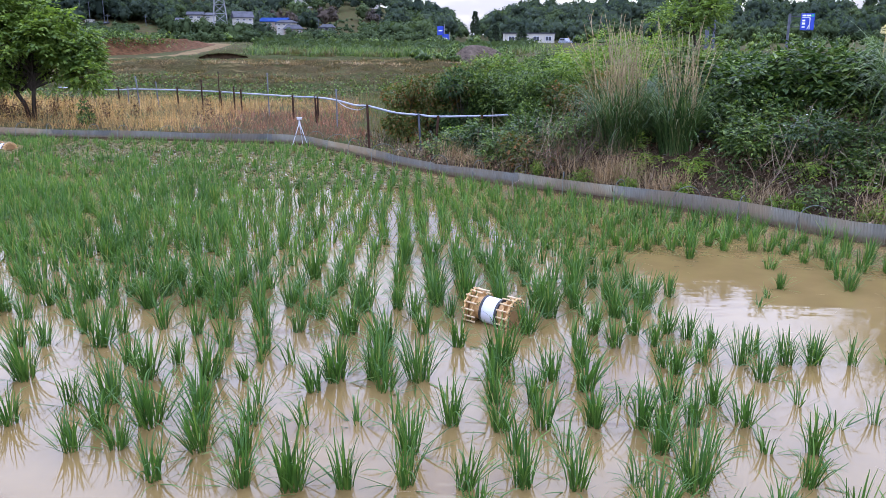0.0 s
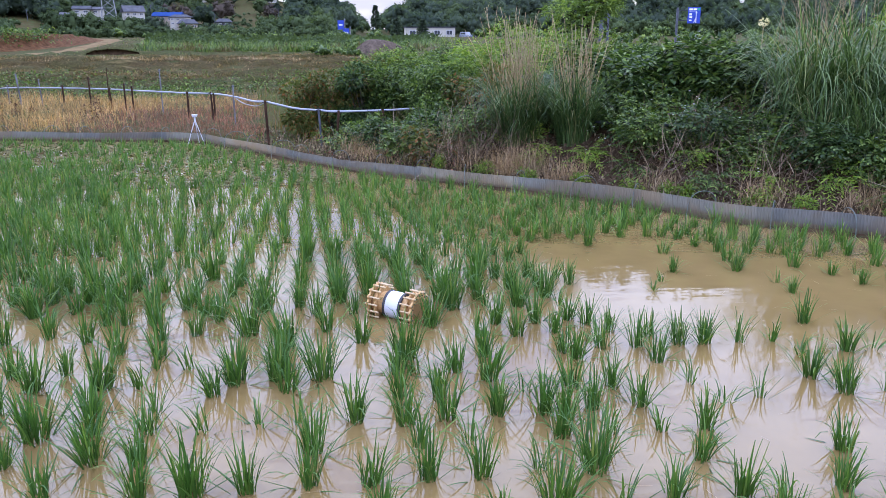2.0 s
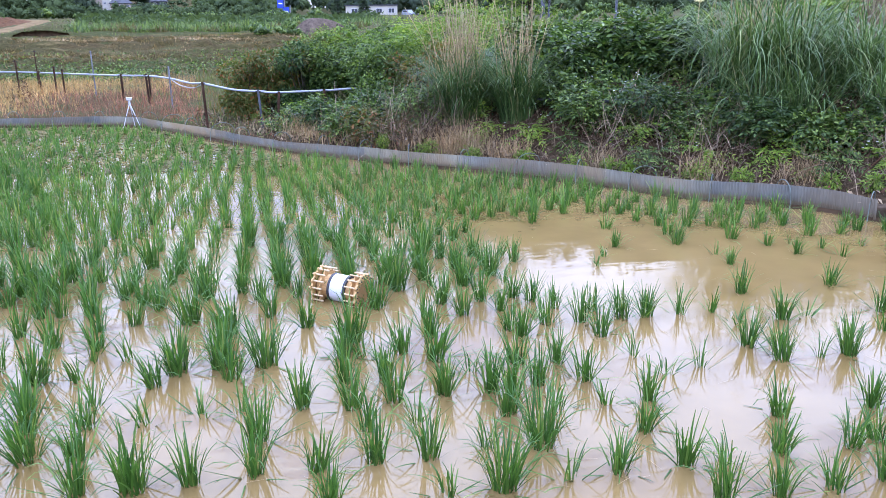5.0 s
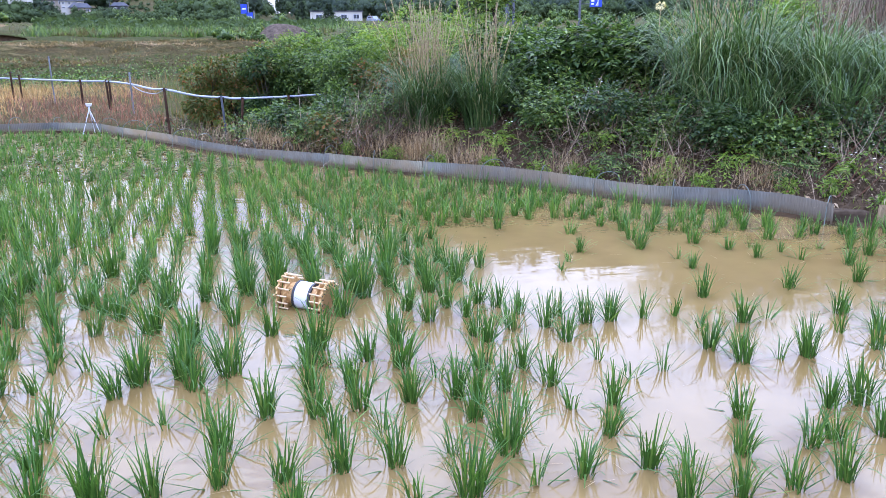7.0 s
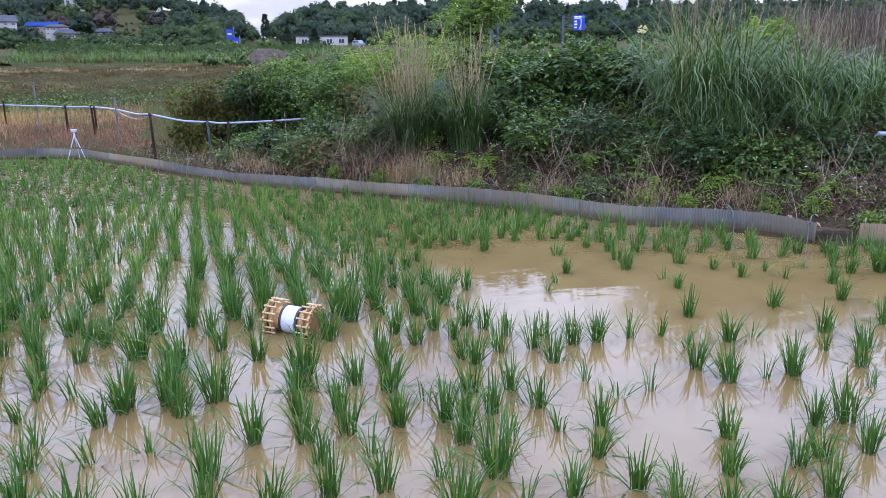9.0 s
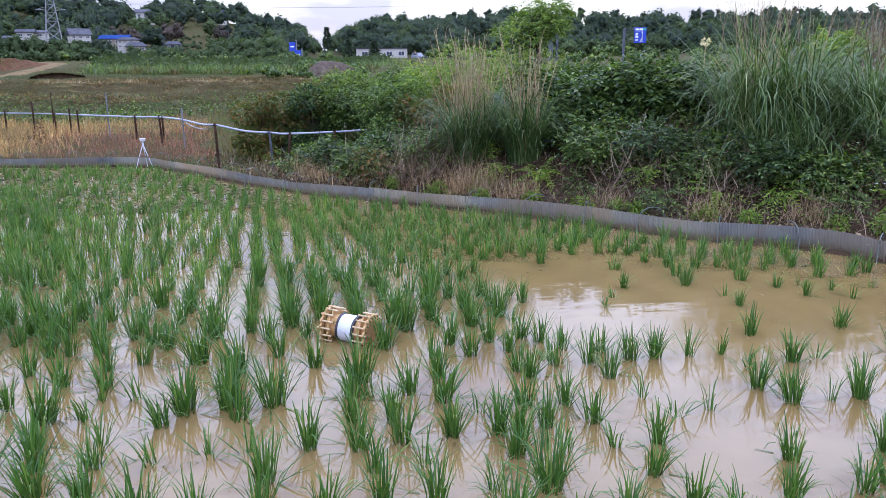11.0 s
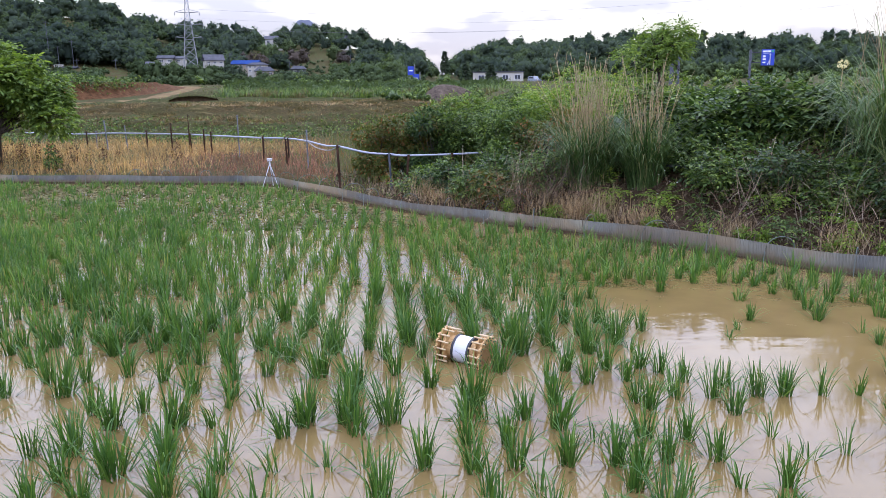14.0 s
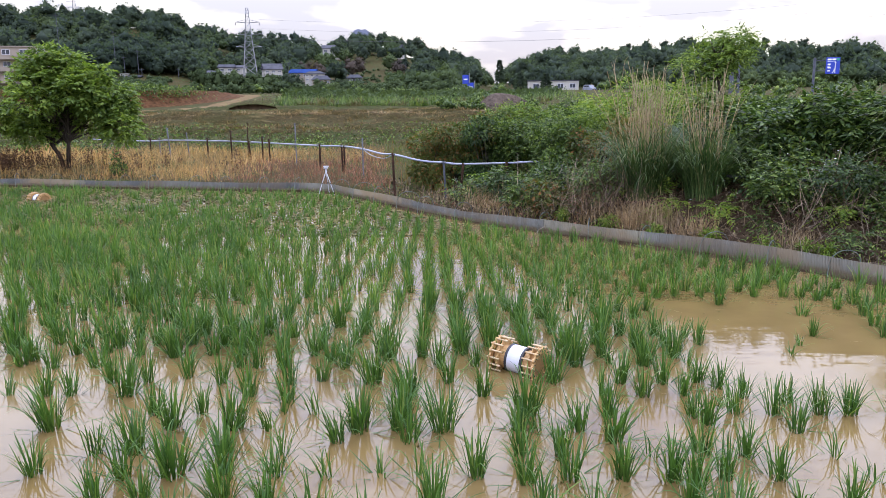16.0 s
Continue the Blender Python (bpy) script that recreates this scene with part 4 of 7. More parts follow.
def build_dry_strip():
    rnd = np.random.default_rng(31)
    a = region(rnd, 44000, -24, -1.0, 16.0, 27.0, 0.25, 8.4)
    a = a[a[:, 0] < -0.1 * a[:, 1] + 0.35 * lumps(a[:, 0], a[:, 1], 1.9, 6)]
    sa = past_edge(a[:, 0], a[:, 1])
    reddish = (0.6 * lumps(a[:, 0], a[:, 1], 1.3, 4) + 7.0 * (a[:, 0] / a[:, 1] + 0.325) + rnd.normal(0, 0.35, len(a)) + 0.25 * (1.2 - sa)) > 0.05
    scatter_grass("dry_grass", "straw-yellow dry grass standing behind the barrier", "dry grass", M_STRAW, a[~reddish], 0.34, 0.009, rnd, 0.55, 1.3, 2)
    scatter_grass("reddish_weeds", "reddish-brown withering weeds behind the barrier", "weeds", M_RUST, a[reddish], 0.32, 0.009, rnd, 0.6, 1.3)
    g = region(rnd, 5000, -24, -1, 16.5, 27, 0.1, 8.4, 0.35, 0.9)
    scatter_grass("green_undergrowth", "green grass tufts among the dry strip", "grass", M_GREEN, g, 0.25, 0.010, rnd)
    g = region(rnd, 7000, -4.2, 2.2, 15.2, 27, 0.6, 12)
    g = g[(g[:, 0] > -0.105 * g[:, 1]) & (lumps(g[:, 0], g[:, 1], 1.5, 3) + rnd.normal(0, 0.4, len(g)) > -0.35)]
    scatter_grass("corner_grass", "loose green and grey-green grass behind the paddy corner", "grass", M_OLIVE, g, 0.34, 0.012, rnd, 0.3, 0.8)
    # brown dock seed heads
    chunks = []
    for cx, cy, k in ((-11.9, 19.9, 60), (-10.9, 20.0, 30), (-9.4, 20.0, 14), (-8.2, 19.7, 9), (-13.0, 20.6, 20), (-6.0, 19.6, 5)):
        for q in range(k):
            x, y = cx + rnd.normal(0, 0.45), cy + rnd.normal(0, 0.3)
            z, h = float(height(x, y)), rnd.uniform(0.4, 0.75)
            n = 60
            t = rnd.uniform(0.25, 1, n)
            aa = rnd.uniform(0, 6.28, n)
            rr = 0.045 * (1.15 - t) + 0.008
            p = np.stack([x + rr * np.cos(aa) + 0.1 * t * math.sin(q), y + rr * np.sin(aa), z + h * t], -1)
            chunks.append(leaves(p, np.stack([np.cos(aa), np.sin(aa), 0.4 + 0 * aa], -1), np.full(n, 0.045), np.full(n, 0.026), np.zeros(n), rnd))
    ob = mesh_object("dock_heads", mesh_np("dock_heads", *join_np(chunks)), M_DARKWEED)
    tagged(ob, "dark brown dried dock seed heads in the dry grass", "dock weeds", kind="stuff")


build_dry_strip()


def value_noise(rnd, nx, ny, cx, cy):
    """Smooth random heights on an nx by ny grid, one bump every cx by cy cells."""
    g = rnd.normal(0, 1, (nx // cx + 3, ny // cy + 3))
    u, w = np.arange(nx) / cx, np.arange(ny) / cy
    i, j = u.astype(int), w.astype(int)
    fu, fw = u - i, w - j
    fu, fw = (fu * fu * (3 - 2 * fu))[:, None], (fw * fw * (3 - 2 * fw))[None, :]
    I, J = i[:, None], j[None, :]
    return (g[I, J] * (1 - fu) + g[I + 1, J] * fu) * (1 - fw) + (g[I, J + 1] * (1 - fu) + g[I + 1, J + 1] * fu) * fw


def build_turf():
    """A lumpy skin of mown turf over the terraces."""
    rnd = np.random.default_rng(43)
    xs, ys = np.arange(-38, 3.0, 0.16), np.arange(27.5, 62, 0.22)
    nx, ny = len(xs), len(ys)
    X, Y = np.meshgrid(xs, ys, indexing="ij")
    lump = 0.085 * value_noise(rnd, nx, ny, 8, 5) + 0.060 * value_noise(rnd, nx, ny, 4, 3) + 0.028 * value_noise(rnd, nx, ny, 2, 1)
    calm = 1 - 0.6 * smooth01(39.5, 41.5, Y)
    edge = smooth01(27.5, 28.6, Y) * smooth01(62, 59, Y) * smooth01(3.0, 1.5, X) * smooth01(-38, -36, X)
    track = np.interp(Y, [40.5, 44, 51, 60, 72], [-22, -17.6, -17.0, -17.8, -19.5])
    edge = edge * np.where(Y > 40, smooth01(0.5, 1.3, X - track), 1.0)
    edge = edge * smooth01(0.9, 1.25, np.hypot((X + 12.4) / 1.5, (Y - 46.0) / 0.5))
    z = height(X, Y) + (0.05 + lump * calm) * edge - 0.10 * (1 - edge)
    v = np.stack([X, Y, z], -1).reshape(-1, 3)
    i, j = np.meshgrid(np.arange(nx - 1), np.arange(ny - 1), indexing="ij")
    k = i * ny + j
    f = np.stack([k, k + ny, k + ny + 1, k + 1], -1).reshape(-1, 4)
    ob = mesh_object("terrace_turf", mesh_np("terrace_turf", v, f), M_TURF, smooth=True)
    tagged(ob, "lumpy mown turf, brown and green, over the terraces", "turf", kind="structure")


build_turf()


def build_terraces():
    rnd = np.random.default_rng(41)
    # mown slope and terrace grass, coarser with distance
    def field(n, x0, x1, y0, y1, seed, thr, mat, name, label, tall, width, cat="grass", extra=None):
        x, y = rnd.uniform(x0, x1, n), y0 + (y1 - y0) * rnd.uniform(0, 1, n)
        k = (np.abs(x) < y * 0.75 + 3) & (lumps(x, y, 0.9, seed) + rnd.normal(0, 0.3, n) > thr) & (past_edge(x, y) > 1)
        if extra is not None:
            k &= extra(x, y)
        x, y = x[k], y[k]
        if cat == "matted":
            m = len(x)
            base = np.column_stack([x, y, height(x, y) - 0.01])
            v, f = blades(base, rnd.uniform(0, 6.28, m), tall * rnd.uniform(0.5, 1.4, m), width * rnd.uniform(0.6, 1.4, m), np.abs(rnd.normal(1.05, 0.35, m)), rnd.uniform(0.0, 0.7, m), 2, taper=0.5)
            tagged(mesh_object(name, mesh_np(name, v, f), mat), label, "dry grass", kind="stuff")
        elif cat == "undergrowth":
            m = len(x)
            pos = np.column_stack([x, y, height(x, y) + rnd.uniform(0, tall, m)])
            s = width * rnd.uniform(0.6, 1.4, m)
            v, f = leaves(pos, rnd.normal(0, 0.8, (m, 3)) + np.array([0, -0.5, 0.4]), s, s * 0.75, rnd.uniform(0, 0.5, m), rnd)
            tagged(mesh_object(name, mesh_np(name, v, f), mat), label, cat, kind="stuff")
        else:
            scatter_grass(name, label, cat, mat, np.column_stack([x, y]), tall, width, rnd, 0.6 if tall > 0.4 else 0.95, 0.9, 3)
    notbank = lambda x, y: x < 0.5 + 0.03 * y
    field(34000, -30, 8, 26.0, 33.5, 2, -0.1, M_GREEN, "slope_growth", "low green creeping growth on the terrace slope", 0.22, 0.08, "undergrowth", notbank)
    field(15000, -30, 8, 26.5, 36, 5, -0.4, M_MOWN, "slope_bramble", "dull brown withered growth on the terrace slope", 0.26, 0.035, "matted", notbank)
    # tussocks of cut grass, combed downhill
    n = 1300
    cx, cy = rnd.uniform(-30, 1.5, n), rnd.uniform(31.5, 41.5, n)
    k = (np.abs(cx) < cy * 0.7 + 2) & (lumps(cx, cy, 0.7, 5) + rnd.normal(0, 0.35, n) > -0.25)
    cx, cy = cx[k], cy[k]
    for name, label, mat, pick in (("cut_tussocks", "brown tussocks of cut grass on the terrace slope", M_MOWN, np.arange(len(cx)) % 5 > 2), ("pale_tussocks", "straw-coloured tussocks of cut grass on the terrace slope", M_DRY, np.arange(len(cx)) % 5 <= 2)):
        x, y = np.repeat(cx[pick], 24), np.repeat(cy[pick], 24)
        m = len(x)
        x, y = x + rnd.normal(0, 0.19, m), y + rnd.normal(0, 0.13, m)
        base = np.column_stack([x, y, height(x, y) + 0.05])
        v, f = blades(base, rnd.normal(-1.57, 0.9, m), rnd.uniform(0.10, 0.26, m), rnd.uniform(0.012, 0.026, m), rnd.uniform(0.7, 1.3, m), rnd.uniform(0.1, 0.6, m), 2, taper=0.4)
        tagged(mesh_object(name, mesh_np(name, v, f), mat), label, "dry grass", kind="stuff")
    field(5000, -32, 8, 30, 40, 11, 0.1, M_GREEN, "slope_weeds", "green weeds scattered over the mown slope", 0.20, 0.035, "matted", notbank)
    field(9000, -32, 8, 38.5, 40.0, 6, -0.9, M_DRY, "cut_straw", "pale cut straw lying on the terrace", 0.15, 0.035, "matted", notbank)
    field(16000, -30, 8, 32.6, 38.4, 12, 0.55, M_DRY, "straw_patches", "patches of pale mown straw on the terrace slope", 0.18, 0.026, "matted", notbank)
    track_x = lambda y: np.interp(y, [40.5, 44, 51, 60, 72, 80, 88], [-22, -17.6, -17.0, -17.8, -19.5, -22, -26])
    offroad = lambda x, y: (x > track_x(y) + 0.6) & ~((x > -14.4) & (x < -10.2) & (y > 43.4) & (y < 46.6))
    field(6000, -24, 6, 39.5, 84, 3, -0.9, M_MOWN, "terrace_stubble", "short dry grass of the upper terrace", 0.16, 0.045, "matted", offroad)
    field(11000, -24, 8, 40, 84, 7, -0.2, M_GREEN, "terrace_grass", "short green grass of the upper terrace", 0.16, 0.045, "matted", offroad)
    meadow = lambda x, y: x > -11.6 - 0.22 * (y - 49)
    # tall meadow grass in rounded tussocks
    n = 300
    cx, cy = rnd.uniform(-15.5, 5, n), 48.6 + 12 * rnd.uniform(0, 1, n) ** 1.4
    k = meadow(cx, cy)
    cx, cy = cx[k], cy[k]
    big = rnd.uniform(0.5, 1.15, len(cx))
    for name, label, mat, pick in (("meadow_tussocks", "fresh green grass tussocks on the upper terrace", M_GREEN, np.arange(len(cx)) % 4 > 0), ("withered_tussocks", "brownish withered grass tussocks on the upper terrace", M_MOWN, np.arange(len(cx)) % 4 == 0)):
        w = np.repeat(big[pick], 60)
        m = len(w)
        ox, oy = rnd.normal(0, 0.55, m) * w, rnd.normal(0, 0.35, m) * w
        x, y = np.repeat(cx[pick], 60) + ox, np.repeat(cy[pick], 60) + oy
        ln = w * (0.18 + 0.46 * np.exp(-(ox / w / 0.6) ** 2)) * rnd.uniform(0.6, 1.15, m)
        v, f = blades(np.column_stack([x, y, height(x, y) - 0.02]), np.arctan2(oy, ox) + rnd.normal(0, 0.8, m), ln, rnd.uniform(0.03, 0.06, m), np.abs(rnd.normal(0.15, 0.3, m)), rnd.uniform(0.3, 1.8, m), 3, taper=0.5)
        tagged(mesh_object(name, mesh_np(name, v, f), mat), label, "grass", kind="stuff")
    field(5500, -22, 8, 52, 66, 8, -0.5, M_GREEN, "tall_grass_band", "tall green grass beyond the terrace", 0.58, 0.036, "grass", meadow)
    field(9000, -30, 8, 66, 90, 4, -0.5, M_FORESTL, "far_growth", "rough green growth beyond the terrace", 0.5, 0.4, "undergrowth", meadow)


build_terraces()


def patch_strip(name, points, widths, mat, label, category, lift=0.03, kind="structure"):
    """A strip of bare soil that follows the ground."""
    line = smooth_line([(*p, 0) for p in points], 10)
    w = np.interp(np.linspace(0, 1, len(line)), np.linspace(0, 1, len(widths)), widths)
    t = np.gradient(line[:, :2], axis=0)
    t /= np.linalg.norm(t, axis=1, keepdims=True)
    nrm = np.stack([-t[:, 1], t[:, 0]], -1)
    m = 7
    v = []
    for k in np.linspace(-0.5, 0.5, m):
        p = line[:, :2] + nrm * (w * k + 0.15 * lumps(line[:, 0], line[:, 1], 2.0, k + 3))[:, None]
        v.append(np.column_stack([p, height(p[:, 0], p[:, 1]) + lift * (1 - (2 * k) ** 4) - 0.01]))
    v, n = np.concatenate(v), len(line)
    i = np.arange(n - 1)
    f = np.concatenate([np.stack([k * n + i, (k + 1) * n + i, (k + 1) * n + i + 1, k * n + i + 1], -1) for k in range(m - 1)])
    tagged(mesh_object(name, mesh_np(name, v, f), mat, smooth=True), label, category, kind=kind)


patch_strip("dirt_track", [(-32, 40.5), (-22, 40.5), (-17.6, 44), (-17.0, 51), (-17.8, 60), (-19.5, 72), (-22, 80), (-26, 88)], [0.5, 0.7, 1.0, 1.3, 1.5, 1.7, 1.7], M_TRACK, "pale dry dirt track over the terrace", "track", 0.06)
patch_strip("terrace_lip", [(-17, 42.5), (-12, 41.6), (-4, 41.2), (1, 41)], [0.5, 0.45, 0.35, 0.2], M_TRACK, "pale trodden edge of the terrace", "track", 0.05)


def mound(name, cx, cy, rx, ry, h, mat, label, category, seed, rough=0.12, sunk=0.15):
    n, m = 48, 14
    v, z0 = [], float(height(cx, cy)) - sunk
    for i in range(m + 1):
        q = i / m
        for j in range(n):
            a = 2 * math.pi * j / n
            wob = 1 + 0.16 * math.sin(3 * a + seed) + 0.09 * math.sin(7 * a + seed * 2)
            x, y = cx + rx * q * wob * math.cos(a), cy + ry * q * wob * math.sin(a)
            z = z0 + h * (1 - q ** 2.2) + rough * h * float(lumps(x, y, 3.0 / max(rx, 0.5), seed)) * (1 - q * 0.6)
            v.append((x, y, z))
    f = [(i * n + j, i * n + (j + 1) % n, (i + 1) * n + (j + 1) % n, (i + 1) * n + j) for i in range(m) for j in range(n)]
    tagged(mesh_object(name, mesh_np(name, v, np.array(f)[:, ::-1]), mat, smooth=True), label, category)


mound("soil_mound", 1.66, 40.8, 1.5, 1.3, 1.0, M_MOUND, "heap of dark grey spoil soil overgrown at the foot", "soil heap", 1, 0.35, 0.22)


def earth_cut():
    """An eroded edge of the upper terrace: a turf lip that hangs over a hollow of dark bare earth."""
    rnd = np.random.default_rng(15)
    n = 46
    q = np.linspace(-1, 1, n)
    x = -12.25 + 1.42 * q
    y = 45.3 - 0.35 * (1 - q ** 2) + 0.07 * np.cumsum(rnd.normal(0, 0.5, n)) / 3
    h = 0.37 * np.sqrt(1 - q ** 2) * (1 + 0.12 * lumps(x, y, 3.1, 5)) + 0.01
    g = height(x, y)
    rows = [(0.55, -0.05), (0.10, 0.86), (-0.10, 1.0), (-0.16, 0.90), (0.04, 0.78), (0.10, 0.40), (-0.06, -0.10)]
    v = np.concatenate([np.column_stack([x, y + dy * (0.4 + h), g + h * dz + 0.02 * rnd.normal(0, 1, n) * (0 < dz < 1)]) for dy, dz in rows])
    i = np.arange(n - 1)
    strip = lambda k: np.stack([k * n + i, (k + 1) * n + i, (k + 1) * n + i + 1, k * n + i + 1], -1)
    ob = mesh_object("earth_cut", mesh_np("earth_cut", v, np.concatenate([strip(k) for k in (3, 4, 5)])), M_MUD)
    tagged(ob, "low dark cut of bare earth under a turf lip in the terrace", "soil bank", kind="structure")
    mesh_object("turf_lip", mesh_np("turf_lip", v, np.concatenate([strip(k) for k in (0, 1, 2)])), M_TURF, ob, True)


earth_cut()


def red_bank():
    """A cut bank of bare red soil with growth along its crest."""
    line = smooth_line([(-36, 44, 0), (-28, 46.5, 0), (-22.5, 49.5, 0), (-20.3, 54, 0), (-19.6, 60, 0), (-20.3, 68, 0), (-21.5, 76, 0)], 14)
    n = len(line)
    t = np.gradient(line[:, :2], axis=0)
    t /= np.linalg.norm(t, axis=1, keepdims=True)
    nrm = np.stack([-t[:, 1], t[:, 0]], -1)
    h = 1.25 * np.interp(np.linspace(0, 1, n), [0, 0.4, 0.75, 1], [1.1, 1.0, 0.6, 0.15])
    prof = [(-0.6, -0.02), (0.0, 0.15), (0.5, 0.55), (0.8, 0.95), (1.8, 1.0), (6.0, 0.9), (12.0, -0.1)]
    v = []
    for d, q in prof:
        p = line[:, :2] + nrm * (d + 0.18 * lumps(line[:, 0], line[:, 1], 2.2, d))[:, None]
        v.append(np.column_stack([p, height(p[:, 0], p[:, 1]) + h * q + 0.08 * lumps(p[:, 0], p[:, 1], 1.6, 3) * q]))
    v = np.concatenate(v)
    i = np.arange(n - 1)
    f = np.concatenate([np.stack([k * n + i, (k + 1) * n + i, (k + 1) * n + i + 1, k * n + i + 1], -1) for k in range(len(prof) - 1)])
    ob = mesh_object("red_soil_bank", mesh_np("red_soil_bank", v, f[:, ::-1]), M_REDSOIL, smooth=True)
    tagged(ob, "cut bank of bare reddish soil beside the dirt track", "soil bank", kind="structure")
    rnd = np.random.default_rng(3)
    pos = []
    for k in range(13000):
        i = int(rnd.integers(0, n))
        d = rnd.uniform(-0.1, 7) if k % 3 else rnd.uniform(0.3, 1.2)
        if i > 0.62 * n + rnd.normal(0, 5):
            continue
        p = line[i, :2] + nrm[i] * d + rnd.normal(0, 0.2, 2)
        pos.append((p[0], p[1], h[i] * (np.interp(d, [-0.6, 0.8, 6, 7], [0, 1, 1, 0.8])) + rnd.uniform(-0.25, 0.5) * (0.55 + 0.45 * math.sin(i * 0.35))))
    pos = np.array(pos)
    pos[:, 2] += height(pos[:, 0], pos[:, 1])
    o = rnd.normal(0, 1, pos.shape) + np.array([0, -0.5, 0.6])
    c = leaves(pos, o, rnd.uniform(0.12, 0.22, len(pos)), rnd.uniform(0.07, 0.13, len(pos)), np.full(len(pos), 0.3), rnd)
    tagged(mesh_object("bank_growth", mesh_np("bank_growth", *c), M_GREEN), "leafy green growth along the crest of the soil bank", "undergrowth", kind="stuff")


red_bank()


def crown_points(rnd, n, lobes):
    """Places on the outsides of a set of lobes (centre, radii), with the outward way at each."""
    w = np.array([l[1][0] * l[1][2] for l in lobes])
    idx = rnd.choice(len(lobes), n, p=w / w.sum())
    c = np.array([l[0] for l in lobes])[idx]
    r = np.array([l[1] for l in lobes])[idx]
    d = rnd.normal(0, 1, (n, 3))
    d /= np.linalg.norm(d, axis=1, keepdims=True)
    q = rnd.uniform(0.35, 1, n) ** 0.45
    return c + d * r * q[:, None], d


def spray_leaves(rnd, pos, out, k, length, leaf, width, droop):
    """Compound leaves: from each place a stalk with k leaflets in pairs."""
    n = len(pos)
    d = out.copy()
    d[:, 2] = d[:, 2] * 0.5 + rnd.normal(0.05, 0.25, n)
    d /= np.linalg.norm(d, axis=1, keepdims=True) + 1e-9
    up = np.array([0, 0, 1.0]) + rnd.normal(0, 0.25, (n, 3))
    side = np.cross(d, up)
    side /= np.linalg.norm(side, axis=1, keepdims=True) + 1e-9
    ln = length * rnd.uniform(0.7, 1.2, n)
    P, O, S = [], [], []
    for j in range(k):
        t = (j // 2 + 1) / (k // 2 + 1)
        sg = 1 if j % 2 else -1
        if j == k - 1 and k % 2:
            sg, t = 0, 1.0
        p = pos + d * (ln * t)[:, None]
        p[:, 2] -= droop * ln * t * t
        P.append(p)
        O.append(d * (0.55 if sg else 1.0) + side * sg * 0.9 + rnd.normal(0, 0.12, (n, 3)))
        S.append(leaf * rnd.uniform(0.75, 1.2, n) * (1.1 - 0.35 * abs(t - 0.5)))
    P, O, S = np.concatenate(P), np.concatenate(O), np.concatenate(S)
    return leaves(P, O, S, S * width, rnd.uniform(0.05, 0.5, len(P)), rnd)


def branch_tubes(rnd, root, tips, r0, sag=0.0, sides=4):
    chunks = []
    for tip in tips:
        a, b = np.array(root, float), np.array(tip, float)
        mid = (a + b) / 2 + rnd.normal(0, 0.09, 3) * np.linalg.norm(b - a) + np.array([0, 0, 0.12 * np.linalg.norm(b - a) - sag])
        pts = [(1 - t) ** 2 * a + 2 * t * (1 - t) * mid + t * t * b for t in np.linspace(0, 1, 6)]
        chunks.append(tube_np(pts, np.linspace(r0, r0 * 0.25, 6), sides))
    return chunks


def shrub(name, label, category, base, lobes, n, mat, seed, kind_of="simple", leaf=0.08, width=0.5, k=9, length=0.3, droop=0.2, group="", stem=0.014):
    """A shrub or tree crown of many leaves on branching stems."""
    rnd = np.random.default_rng(seed)
    base = np.array(base, float)
    ob = thing(name, pose(*base), label, category, group)
    lobes = [(np.array(c, float), np.array(r, float)) for c, r in lobes]
    p, d = crown_points(rnd, n, lobes)
    if kind_of == "simple":
        v, f = leaves(p, d + rnd.normal(0, 0.5, d.shape), leaf * rnd.uniform(0.6, 1.3, n), leaf * width * rnd.uniform(0.7, 1.2, n), rnd.uniform(0, 0.7, n), rnd)
    else:
        v, f = spray_leaves(rnd, p, d, k, length, leaf, width, droop)
    mesh_object("foliage", mesh_np("foliage", v, f), mat, ob)
    for c, r in lobes:
        tips = [c + rnd.normal(0, 0.4, 3) * r for q in range(3)]
        ch = branch_tubes(rnd, (rnd.normal(0, 0.06), rnd.normal(0, 0.06), -0.1), tips, stem)
        mesh_object("stem", mesh_np("stem", *join_np(ch)), M_BARK, ob, True)
    return ob


def at(x, y, dz=0.0):
    return (x, y, float(height(x, y)) + dz)


def lobe_set(rnd, n, w, d, z0, z1, r0, r1, flat=0.8):
    out = []
    for k in range(n):
        r = rnd.uniform(r0, r1)
        out.append(((rnd.uniform(-w, w), rnd.uniform(-d, d), rnd.uniform(z0, z1)), (r, r, r * flat)))
    return out


